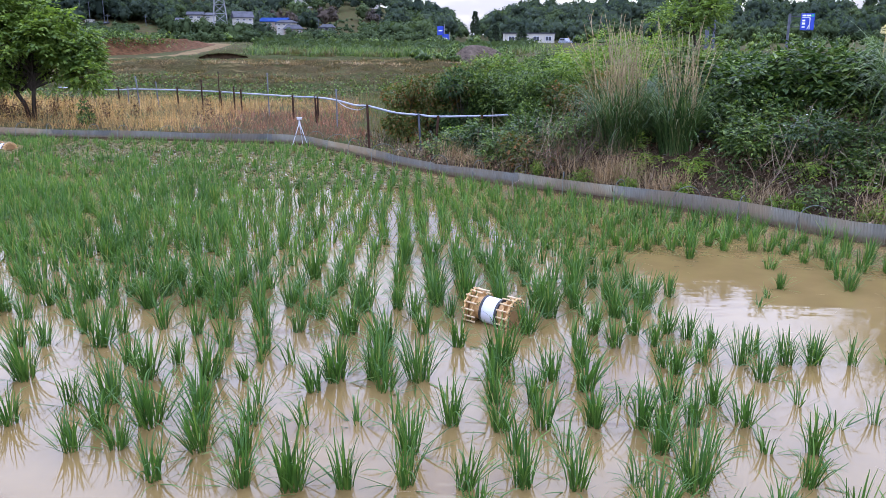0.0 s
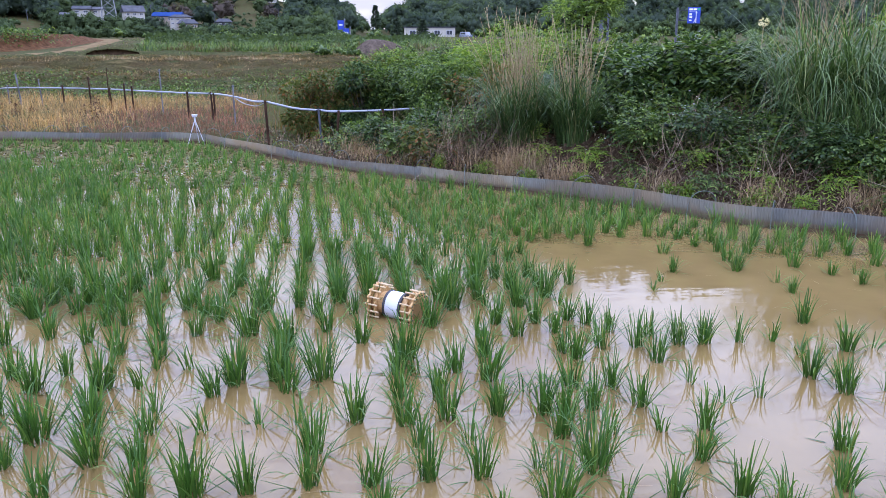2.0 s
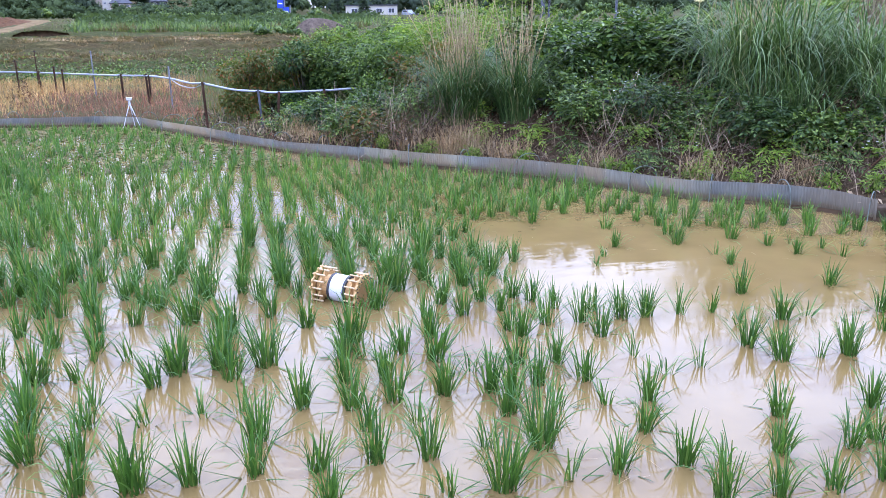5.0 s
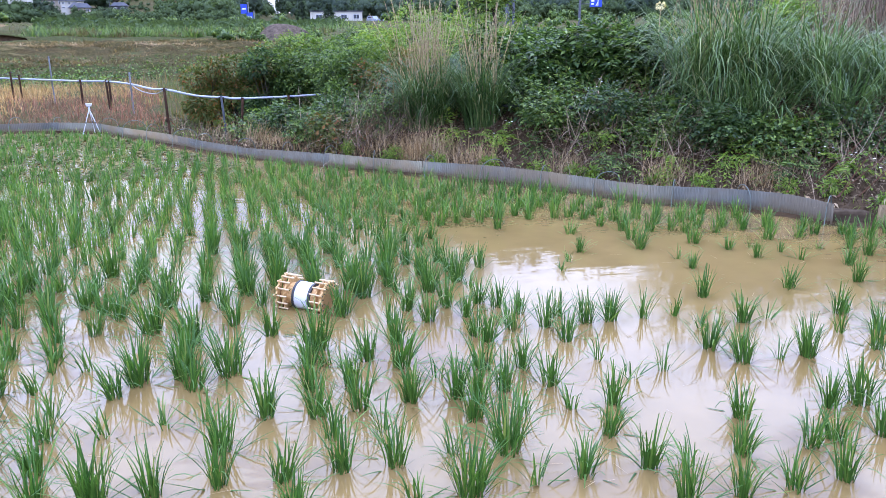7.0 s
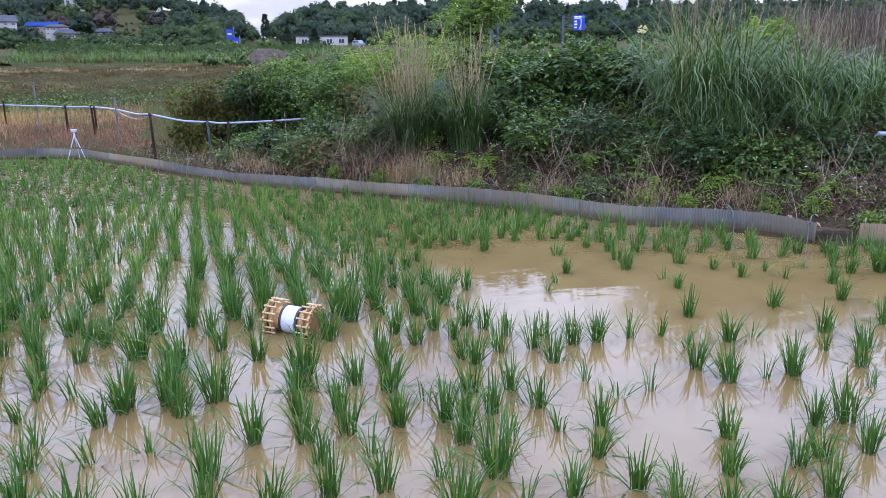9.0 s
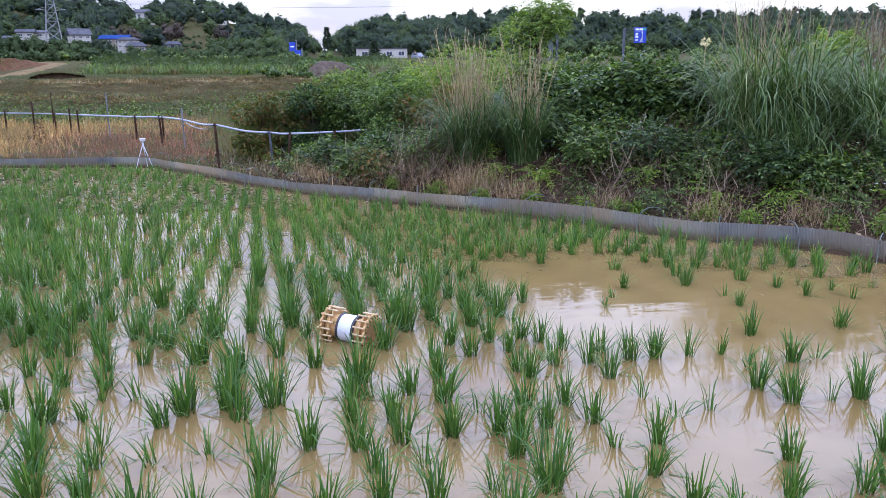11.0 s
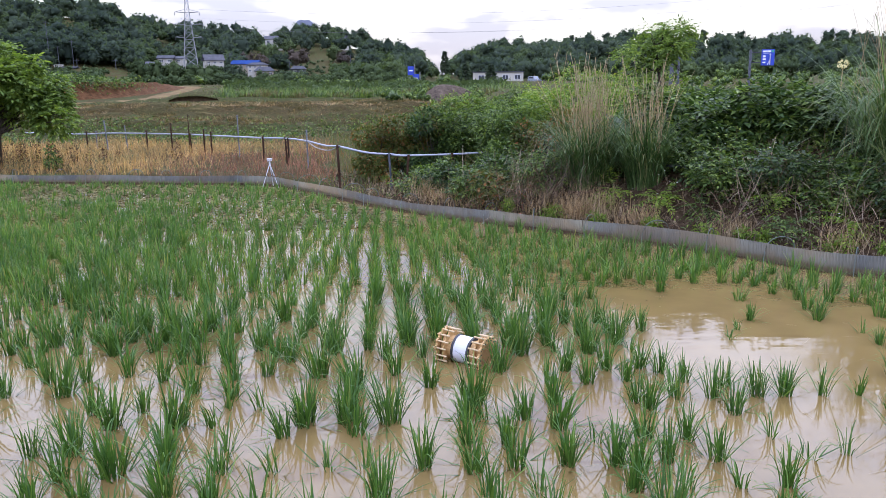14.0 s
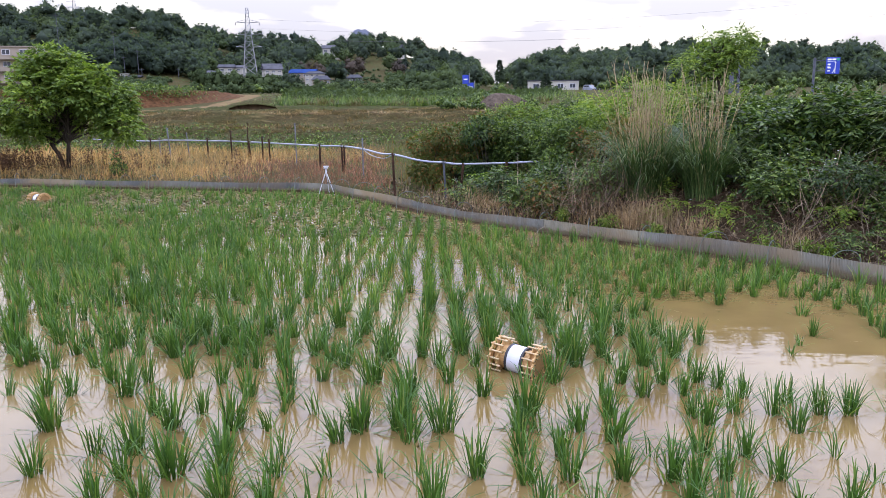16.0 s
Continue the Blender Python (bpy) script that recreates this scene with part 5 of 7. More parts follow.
def build_shrubs():
    rnd = np.random.default_rng(51)
    # the bushes behind the pipe, down to the foot of the bank
    for x, y, w, d, z0, z1, n, mt, sd, label in (
            (-0.75, 16.7, 0.42, 0.35, 0.20, 1.15, 5200, M_OLIVE, 1, "olive-green shrub with reddish young tips behind the pipe"),
            (-0.25, 16.9, 0.45, 0.35, 0.20, 1.25, 5600, M_OLIVE, 101, "olive-green shrub with rusty tips behind the pipe"),
            (0.45, 16.5, 0.45, 0.35, 0.15, 1.30, 5600, M_DEEP, 2, "dark green shrub on the low bank behind the pipe"),
            (1.15, 16.7, 0.55, 0.35, 0.10, 1.10, 5000, M_GREEN, 102, "dark green shrub with small leaves behind the pipe"),
            (1.0, 16.65, 0.5, 0.16, 0.05, 0.70, 3400, M_GREEN, 103, "grey-green shrub close behind the end of the pipe"),
            (1.8, 14.55, 0.45, 0.28, 0.05, 0.40, 3600, M_GREEN, 104, "dark leafy tangle at the foot of the bank"),
            (1.95, 15.2, 0.60, 0.35, 0.15, 0.80, 4200, M_GREEN, 3, "green shrub with small leaves on the overgrown bank"),
            (2.55, 14.5, 0.50, 0.35, 0.10, 0.62, 3600, M_OLIVE, 4, "rust-tinged shrub on the overgrown bank")):
        shrub("shrub", label, "shrub", at(x, y), lobe_set(rnd, 11, w, d, z0, z1, 0.20, 0.36), n, mt, sd, leaf=0.085, group="shrubs on the bank")
    for x, y, w, z1, n, mt, sd, label in (
            (0.15, 15.15, 0.30, 0.26, 150, M_LIME, 105, "yellow-green leafy plant under the pipe"),
            (0.62, 14.75, 0.40, 0.14, 200, M_DEEP, 106, "low green leafy plant at the foot of the bank"),
            (3.0, 15.6, 0.9, 0.7, 800, M_LIME, 5, "yellow-green feathery shrub on the crest of the bank"),
            (2.0, 16.4, 0.7, 0.9, 620, M_GREEN, 107, "mid-green feathery shrub on the crest of the bank"),
            (4.4, 18.5, 0.9, 0.75, 700, M_LIME, 6, "lime-green young shrub on the crest of the bank"),
            (1.3, 22.5, 0.9, 0.75, 600, M_LIME, 16, "lime-green leafy shrub beyond the bank"),
            (3.4, 21.0, 1.2, 0.65, 900, M_GREEN, 17, "green leafy shrub beyond the bank")):
        shrub("shrub", label, "shrub", at(x, y), lobe_set(rnd, 9, w, w * 0.55, 0.0, z1, 0.14 + 0.14 * min(1, z1), 0.22 + 0.24 * min(1, z1)), n, mt, sd, "spray", 0.08, 0.38, 9, 0.28, group="shrubs on the bank")
    # closed growth over the crest of the bank
    fill = np.random.default_rng(77)
    tints = (M_LIME, M_GREEN, M_OLIVE, M_LIME, M_GREEN, M_LIME, M_OLIVE)
    names = {M_GREEN: "green leafy shrub in the growth along the bank", M_DEEP: "dark green shrub in the growth along the bank",
             M_OLIVE: "rusty olive shrub in the growth along the bank", M_LIME: "yellow-green shrub in the growth along the bank"}
    for i in range(34):
        x, y = fill.uniform(0.2, 8.5), fill.uniform(14.6, 25)
        if past_edge(x, y) < 1.9 or (x < 2.6 and y < 16.9) or (x > 5.2 and y > 21 and x < 7.6 and y < 23.5):
            continue
        g = float(height(x, y))
        top = 1.70 + 0.025 * (y - 14) + fill.uniform(-0.25, 0.1)
        h = max(0.35, top - g)
        mt = (M_DEEP, M_DEEP, M_GREEN, M_DEEP, M_OLIVE)[i % 5] if x > 4.2 and y < 20 else tints[i % 7]
        spray = mt in (M_LIME, M_GREEN)
        shrub("shrub", names[mt], "shrub", at(x, y), lobe_set(fill, 8, 0.8, 0.6, 0.0, max(0.1, h - 0.34), 0.24, 0.42), 700 if spray else 3400, mt, 300 + i, "spray" if spray else "simple",
              0.092 if spray else 0.095, 0.42, 7, 0.28, group="shrubs on the bank")
    # tall dark hedge of compound leaves
    for i, (x, y, z, mt) in enumerate(((4.1, 13.4, 0.0, M_HEDGE), (4.9, 13.0, 0.05, M_HEDGE), (5.7, 12.6, 0.1, M_HEDGE), (6.4, 12.4, 0.0, M_HEDGE), (4.5, 13.9, 0.15, M_GREEN))):
        shrub("hedge_shrub", "tall dark green hedge shrub with compound leaves", "shrub", at(x, y), lobe_set(rnd, 10, 0.5, 0.4, 0.05, 0.52 + z, 0.24, 0.38), 780, mt, 20 + i, "spray", 0.125, 0.44, 9, 0.36, 0.35, "hedge on the bank", 0.018)
    shrub("shrub", "yellow-green shrub behind the silver grass", "shrub", at(10.2, 13.3), lobe_set(rnd, 6, 0.6, 0.3, 0.2, 0.75, 0.2, 0.32), 320, M_LIME, 95, "spray", 0.1, 0.42, 7, 0.28, group="shrubs on the bank")
    # low growth across the slope
    for i, (x, y, mt) in enumerate(((4.6, 11.2, M_GREEN), (5.2, 10.9, M_DEEP), (5.75, 10.2, M_GREEN), (6.3, 9.6, M_DEEP), (6.9, 9.2, M_GREEN), (7.6, 8.9, M_DEEP), (4.45, 11.9, M_GREEN), (1.9, 13.3, M_GREEN), (1.25, 14.1, M_GREEN), (0.75, 14.3, M_DEEP), (1.6, 13.75, M_DEEP), (1.15, 13.45, M_GREEN), (0.35, 14.55, M_GREEN), (2.35, 12.95, M_GREEN), (1.55, 13.05, M_OLIVE))):
        shrub("low_shrub", "low sprawling green shrub on the bank slope", "shrub", at(x, y), lobe_set(rnd, 7, 0.42, 0.3, 0.0, 0.36, 0.16, 0.30), 400, mt, 40 + i, "spray", 0.07, 0.5, 7, 0.16, 0.2, "low shrubs on the slope", 0.008)
    for i, (x, y) in enumerate(((6.35, 8.25), (7.05, 7.35), (7.35, 7.2), (4.3, 9.95), (3.35, 10.85), (5.1, 9.15), (2.1, 11.75), (5.55, 8.75), (3.9, 10.2), (2.75, 11.3), (1.45, 12.4), (6.7, 7.9), (7.6, 7.1), (4.5, 9.75))):
        shrub("weed", "bright green bushy weed beside the metal sheet", "weed", at(x, y), lobe_set(rnd, 4, 0.10, 0.08, 0.02, 0.16, 0.06, 0.11), 260, M_LIME, 60 + i, leaf=0.065, width=0.3, group="weeds by the sheets", stem=0.005)

    for i, (x, y) in enumerate(((4.85, 9.75), (5.35, 9.35), (6.05, 9.05), (6.55, 8.55), (5.0, 10.45), (7.2, 8.15), (4.1, 10.75), (3.6, 11.35), (7.9, 7.75), (5.75, 9.9), (3.0, 12.0), (6.9, 9.35))):
        shrub("fern", "fresh green bracken fern on the bank slope", "fern", at(x, y, 0.05), lobe_set(rnd, 3, 0.10, 0.08, 0.05, 0.18, 0.06, 0.10), 26, M_LIME if i % 3 else M_GREEN, 140 + i, "spray", 0.075, 0.30, 17, 0.42, 0.45, "ferns on the slope", 0.005)


build_shrubs()


def build_slope_cover():
    """Creeping leaves, dead stems and tussocks over the bank."""
    rnd = np.random.default_rng(61)
    p = region(rnd, 190000, -1.8, 13, 4, 22, 0.3, 9.0)
    k = height(p[:, 0], p[:, 1]) > 0.44 + 0.16 * lumps(p[:, 0], p[:, 1], 2.3, 2)
    k &= lumps(p[:, 0], p[:, 1], 1.45, 14) + rnd.normal(0, 0.12, len(p)) > -0.08 - 0.55 * smooth01(1.6, 3.2, past_edge(p[:, 0], p[:, 1]))
    p = p[k]
    n = len(p)
    pos = np.column_stack([p, height(p[:, 0], p[:, 1]) + rnd.uniform(0.0, 0.22, n) * (1 + 0.8 * lumps(p[:, 0], p[:, 1], 2.9, 6))])
    o = rnd.normal(0, 0.8, (n, 3)) + np.array([-0.35, -0.5, 0.25])
    s = rnd.uniform(0.04, 0.105, n)
    pick = (lumps(p[:, 0], p[:, 1], 1.9, 8) + rnd.normal(0, 0.3, n)) > 0.28
    for sel, nm, mt, lb in ((~pick, "creeper", M_DEEP, "dark green creeping plants covering the bank"), (pick, "bramble", M_GREEN, "mid-green bramble leaves covering the bank")):
        v, f = leaves(pos[sel], o[sel], s[sel], s[sel] * 0.62, rnd.uniform(0, 0.6, sel.sum()), rnd)
        tagged(mesh_object(nm, mesh_np(nm, v, f), mt), lb, "undergrowth", kind="stuff")
    # dead stems and litter on the lower slope
    q = region(rnd, 17000, -2.0, 12, 4, 18, 0.15, 2.9, -0.15, 1.6)
    q = q[(q[:, 0] > 1.7) | (rnd.uniform(0, 1, len(q)) < 0.35)]
    m = len(q)
    base = np.column_stack([q, height(q[:, 0], q[:, 1])])
    v, f = blades(base, rnd.uniform(0, 6.28, m), rnd.uniform(0.12, 0.6, m), rnd.uniform(0.006, 0.014, m), rnd.uniform(0.6, 1.5, m), rnd.normal(0, 0.5, m), 3)
    tagged(mesh_object("dead_stems", mesh_np("dead_stems", v, f), M_TWIG), "tangle of dead brown stems on the lower bank", "dead stems", kind="stuff")
    q = region(rnd, 6500, -0.5, 12, 4, 18, 0.15, 2.4)
    m = len(q)
    v, f = blades(np.column_stack([q, height(q[:, 0], q[:, 1]) + 0.03]), rnd.uniform(0, 6.28, m), rnd.uniform(0.15, 0.6, m), rnd.uniform(0.004, 0.009, m), rnd.uniform(0.4, 1.5, m), rnd.normal(0.2, 0.5, m), 4, taper=0.3)
    tagged(mesh_object("bare_twigs", mesh_np("bare_twigs", v, f), M_BRUSH), "pale bare twigs sticking out of the growth on the bank", "dead stems", kind="stuff")
    q = region(rnd, 30000, -2.0, 12, 4, 18, 0.12, 3.0)
    m = len(q)
    pos = np.column_stack([q, height(q[:, 0], q[:, 1]) + rnd.uniform(0, 0.08, m)])
    s = rnd.uniform(0.04, 0.10, m)
    rusty = lumps(q[:, 0], q[:, 1], 2.4, 12) + rnd.normal(0, 0.4, m) > 0.75
    for sel, nm, mt, lb in ((rusty, "fallen_leaves", M_RUST, "reddish-brown fallen leaves on the lower bank"), (~rusty, "leaf_litter", M_TWIG, "grey-brown leaf litter on the lower bank")):
        v, f = leaves(pos[sel], rnd.normal(0, 1, (sel.sum(), 3)) + np.array([-0.3, -0.5, 0.3]), s[sel], s[sel] * 0.45, rnd.uniform(0, 0.5, sel.sum()), rnd)
        tagged(mesh_object(nm, mesh_np(nm, v, f), mt), lb, "leaf litter", kind="stuff")
    # tan tussocks near the barrier
    ch = []
    for cx, cy, r, c in ((2.5, 11.8, 0.26, 620), (2.85, 11.6, 0.20, 260), (1.0, 13.0, 0.40, 240), (0.4, 13.6, 0.35, 240), (1.9, 12.2, 0.30, 160), (0.2, 14.0, 0.3, 200), (3.2, 11.15, 0.3, 320), (6.25, 8.6, 0.25, 300), (-0.6, 14.6, 0.4, 120), (4.2, 10.2, 0.3, 250), (5.3, 9.2, 0.25, 250)):
        b = np.column_stack([rnd.normal(cx, r * 0.7, c), rnd.normal(cy, r * 0.5, c)])
        b = b[past_edge(b[:, 0], b[:, 1]) > 0.12]
        c = len(b)
        b = np.column_stack([b, height(b[:, 0], b[:, 1])])
        ch.append(blades(b, rnd.uniform(0, 6.28, c), rnd.uniform(0.12, 0.46, c) * (1.35 if r <= 0.3 and cx < 3 else 1.0), rnd.uniform(0.004, 0.009, c), np.abs(rnd.normal(0, 0.45, c)), np.abs(rnd.normal(0.6, 0.7, c)), 4))
    tagged(mesh_object("dry_tussock_grass", mesh_np("dry_tussock_grass", *join_np(ch)), M_DRY), "withered pinkish-tan grass tussocks at the foot of the bank", "dry grass", kind="stuff")
    # low green weeds scattered between them
    g = region(rnd, 9000, -1.5, 12, 4, 18, 0.25, 2.6, 0.12, 2.6)
    scatter_grass("slope_weeds", "low green weeds among the dead stems of the bank", "weeds", M_GREEN, g, 0.16, 0.012, rnd, 0.5, 0.8)
    # heaps of dead brush
    ch = []
    for cx, cy, r, c in ((2.05, 12.6, 0.38, 760), (1.2, 13.5, 0.35, 60), (4.7, 10.5, 0.35, 240), (5.7, 9.5, 0.35, 240), (7.3, 8.3, 0.5, 130), (8.3, 7.8, 0.5, 130)):
        b = np.column_stack([rnd.normal(cx, r, c), rnd.normal(cy, r * 0.7, c)])
        b = b[past_edge(b[:, 0], b[:, 1]) > 0.2]
        c = len(b)
        b = np.column_stack([b, height(b[:, 0], b[:, 1]) + rnd.uniform(0.05, 0.34, c)])
        ch.append(blades(b, rnd.uniform(0, 6.28, c), rnd.uniform(0.25, 0.9, c), rnd.uniform(0.005, 0.012, c), rnd.uniform(0.7, 1.6, c), rnd.normal(0, 0.5, c), 4, taper=0.3))
    tagged(mesh_object("dead_brush", mesh_np("dead_brush", *join_np(ch)), M_BRUSH), "tangled heaps of grey-brown dead brush on the bank", "dead stems", kind="stuff")
    # fresh grass on the ledge behind the sheets
    g = region(rnd, 14000, -2.5, 12, 3, 18, 0.04, 0.6, -0.1, 2.0)
    scatter_grass("ledge_grass", "fresh green grass on the ledge behind the sheets", "grass", M_LIME, g, 0.17, 0.009, rnd, 0.5, 0.7)
    # white flowers
    w = region(rnd, 900, 3.3, 9, 6, 12.5, 0.9, 3.6, 0.25, 2.2)
    nn = len(w)
    pos = np.column_stack([w, height(w[:, 0], w[:, 1]) + rnd.uniform(0.15, 0.32, nn)])
    ch = [leaves(pos, np.stack([np.cos(a) + 0 * pos[:, 0], np.sin(a) + 0 * pos[:, 0], 0.3 + 0 * pos[:, 0]], -1), np.full(nn, 0.020), np.full(nn, 0.014), np.zeros(nn), rnd) for a in (0, 1.26, 2.5, 3.77, 5.0)]
    tagged(mesh_object("white_blossom", mesh_np("white_blossom", *join_np(ch)), M_FLOWER), "tiny white blossoms scattered over the bank", "flowers", kind="stuff")
    # long dead canes lying down the slope
    for k in range(10):
        x = 6.6 + rnd.uniform(0, 1.9)
        y = 7.9 - 0.5 * (x - 6.6) + rnd.uniform(-0.3, 0.5)
        a = np.array(at(x, y, 0.05))
        b = a + np.array([rnd.uniform(0.7, 1.5), rnd.uniform(0.2, 0.7), rnd.uniform(0.35, 0.75)])
        mid = (a + b) / 2 + np.array([0, 0, rnd.uniform(-0.05, 0.15)])
        v, f = tube_np([(1 - t) ** 2 * a + 2 * t * (1 - t) * mid + t * t * b for t in np.linspace(0, 1, 8)], np.linspace(0.008, 0.004, 8), 5)
        tagged(mesh_object("dead_cane", mesh_np("dead_cane", v, f), M_DARKWEED, smooth=True), "long brown dead cane leaning down the bank", "cane", "dead canes on the bank")


build_slope_cover()


def silver_grass(base, n, tall, spread, stalks, stalk_h, seed, label, arch=1.0):
    """A clump of arching silver grass with last year's bare stalks."""
    rnd = np.random.default_rng(seed)
    ob = thing("silver_grass", pose(*base), label, "grass clump", "silver grass on the bank")
    a, rr = rnd.uniform(0, 6.28, n), np.sqrt(rnd.uniform(0, 1, n)) * spread
    b = np.stack([rr * np.cos(a), rr * np.sin(a) * 0.7, np.full(n, -0.05)], -1)
    az = a + rnd.normal(0, 0.6, n)
    u = rnd.uniform(0, 1, n)
    lean = np.abs(rnd.normal(0.05, 0.12, n)) + rr / spread * 0.27 * arch
    curl = np.where(u < 0.93, rnd.uniform(1.3, 3.1, n), rnd.uniform(0.3, 0.9, n)) * (0.7 + 0.3 * arch)
    v, f = blades(b, az, tall * rnd.uniform(0.45, 1.2, n), rnd.uniform(0.011, 0.024, n) * (0.6 + 0.4 * arch), lean, curl, 11, taper=0.42, late=rnd.uniform(1.3, 3.0, n))
    mesh_object("leaves", mesh_np("leaves", v, f), M_MISC if arch == 1.0 else M_SEDGE, ob)
    if stalks:
        ch = []
        for k in range(stalks):
            x, y = rnd.normal(0, spread * 0.55), rnd.normal(0.2 * spread, spread * 0.35)
            h = stalk_h * rnd.uniform(0.65, 1.08)
            lx, ly = rnd.normal(0.0, 0.15) * h, rnd.normal(0, 0.08) * h
            ch.append(tube_np([(x + lx * t * t, y + ly * t * t, h * t) for t in np.linspace(0, 1, 5)], np.linspace(0.005, 0.0025, 5), 4))
            m = int(rnd.integers(2, 6))
            bb = np.array([(x + lx * t * t, y + ly * t * t, h * t) for t in rnd.uniform(0.3, 1, m)])
            ch.append(blades(bb, rnd.uniform(0, 6.28, m), rnd.uniform(0.1, 0.3, m), np.full(m, 0.006), rnd.uniform(0.2, 1.0, m), rnd.uniform(0, 1.2, m), 3))
        mesh_object("dead_stalks", mesh_np("dead_stalks", *join_np(ch)), M_STALK, ob)
    return ob


for gx, gy, n, tall, spread, stalks, stalk_h, label in (
        (2.85, 12.7, 1000, 1.40, 0.35, 110, 1.98, "tall arching silver grass clump with many bare beige stalks"),
        (3.62, 12.15, 880, 1.32, 0.28, 44, 1.90, "dense green silver grass clump on the bank"),
        (6.72, 10.8, 620, 1.92, 0.44, 40, 2.55, "tall arching silver grass clump with long pale stalks"),
        (7.25, 10.6, 640, 2.02, 0.55, 16, 2.45, "broad arching silver grass clump on the bank"),
        (8.15, 10.2, 600, 1.56, 0.55, 6, 2.2, "broad arching silver grass clump on the bank"),
        (9.15, 9.8, 500, 1.25, 0.55, 2, 1.9, "broad arching silver grass clump on the bank"),
        (6.5, 10.0, 180, 1.25, 0.30, 0, 0, "low silver grass clump hanging down the bank"),
        (7.0, 9.8, 170, 1.30, 0.34, 0, 0, "low silver grass clump hanging down the bank"),
        (7.95, 9.35, 170, 1.25, 0.34, 0, 0, "low silver grass clump hanging down the bank"),
        (10.2, 9.4, 420, 1.02, 0.55, 0, 0, "broad arching silver grass clump on the bank")):
    silver_grass(at(gx, gy, -0.06), n, tall, spread, stalks, stalk_h, int(gx * 10), label, 0.35 if gx < 4 else 1.0)


def blossom():
    """A pale yellow flower head on a tall thin stalk."""
    rnd = np.random.default_rng(33)
    ob = thing("flower_stalk", pose(*at(6.6, 12.2)), "tall thin stalk with a pale yellow flower head", "flower")
    top = 2.38 - float(height(6.6, 12.2))
    v, f = tube_np([(0, 0, 0), (0.01, 0, top * 0.5), (0.04, 0.05, top)], (0.009, 0.007, 0.005), 6)
    mesh_object("stalk", mesh_np("stalk", v, f), M_STALK, ob, True)
    d = rnd.normal(0, 1, (90, 3))
    d /= np.linalg.norm(d, axis=1, keepdims=True)
    p = np.array([0.04, 0.05, top]) + d * np.array([0.055, 0.055, 0.04])
    mesh_object("flower_head", mesh_np("flower_head", *leaves(p, d, rnd.uniform(0.03, 0.05, 90), np.full(90, 0.028), np.full(90, 0.1), rnd)), M_PETAL, ob)


blossom()


def dead_thicket():
    rnd = np.random.default_rng(8)
    n = 3600
    x, y = rnd.uniform(10.0, 15.5, n), rnd.uniform(12.4, 14.4, n)
    b = np.column_stack([x, y, height(x, y)])
    v, f = blades(b, rnd.uniform(0, 6.28, n), rnd.uniform(0.7, 1.5, n) * (1 + 0.1 * lumps(x, y, 2, 3)), rnd.uniform(0.012, 0.03, n), np.abs(rnd.normal(0, 0.25, n)), rnd.normal(0, 0.5, n), 4)
    tagged(mesh_object("dead_thicket", mesh_np("dead_thicket", v, f), M_BRUSH), "greyish-brown thicket of dead stems on top of the bank", "dead stems", kind="stuff")


dead_thicket()


# ---- trees ----
def tree(name, label, base, trunks, lobes, n, mat, seed, leaf, kind_of="simple", k=7, length=0.3, width=0.55, r0=0.07):
    rnd = np.random.default_rng(seed)
    ob = thing(name, pose(*base), label, "tree")
    ch = []
    ends = []
    for pts in trunks:
        line = smooth_line(pts, 5)
        ch.append(tube_np(line, np.linspace(r0, r0 * 0.5, len(line)), 9))
        ends.append(line)
    mesh_object("trunk", mesh_np("trunk", *join_np(ch)), M_BARK, ob, True)
    for c, r in lobes:
        line = ends[int(rnd.integers(0, len(ends)))]
        root = line[int(rnd.integers(len(line) // 2, len(line)))]
        lim = branch_tubes(rnd, root, [np.array(c) + rnd.normal(0, 0.35, 3) * np.array(r) for q in range(3)], r0 * 0.42)
        mesh_object("limb", mesh_np("limb", *join_np(lim)), M_BARK, ob, True)
    lobes = [(np.array(c, float), np.array(r, float)) for c, r in lobes]
    p, d = crown_points(rnd, n, lobes)
    if kind_of == "simple":
        v, f = leaves(p, d + rnd.normal(0, 0.5, d.shape), leaf * rnd.uniform(0.6, 1.25, n), leaf * width * rnd.uniform(0.8, 1.2, n), rnd.uniform(0.1, 0.9, n), rnd)
    else:
        v, f = spray_leaves(rnd, p, d, k, length, leaf, width, 0.3)
    mesh_object("crown", mesh_np("crown", v, f), mat, ob)
    return ob


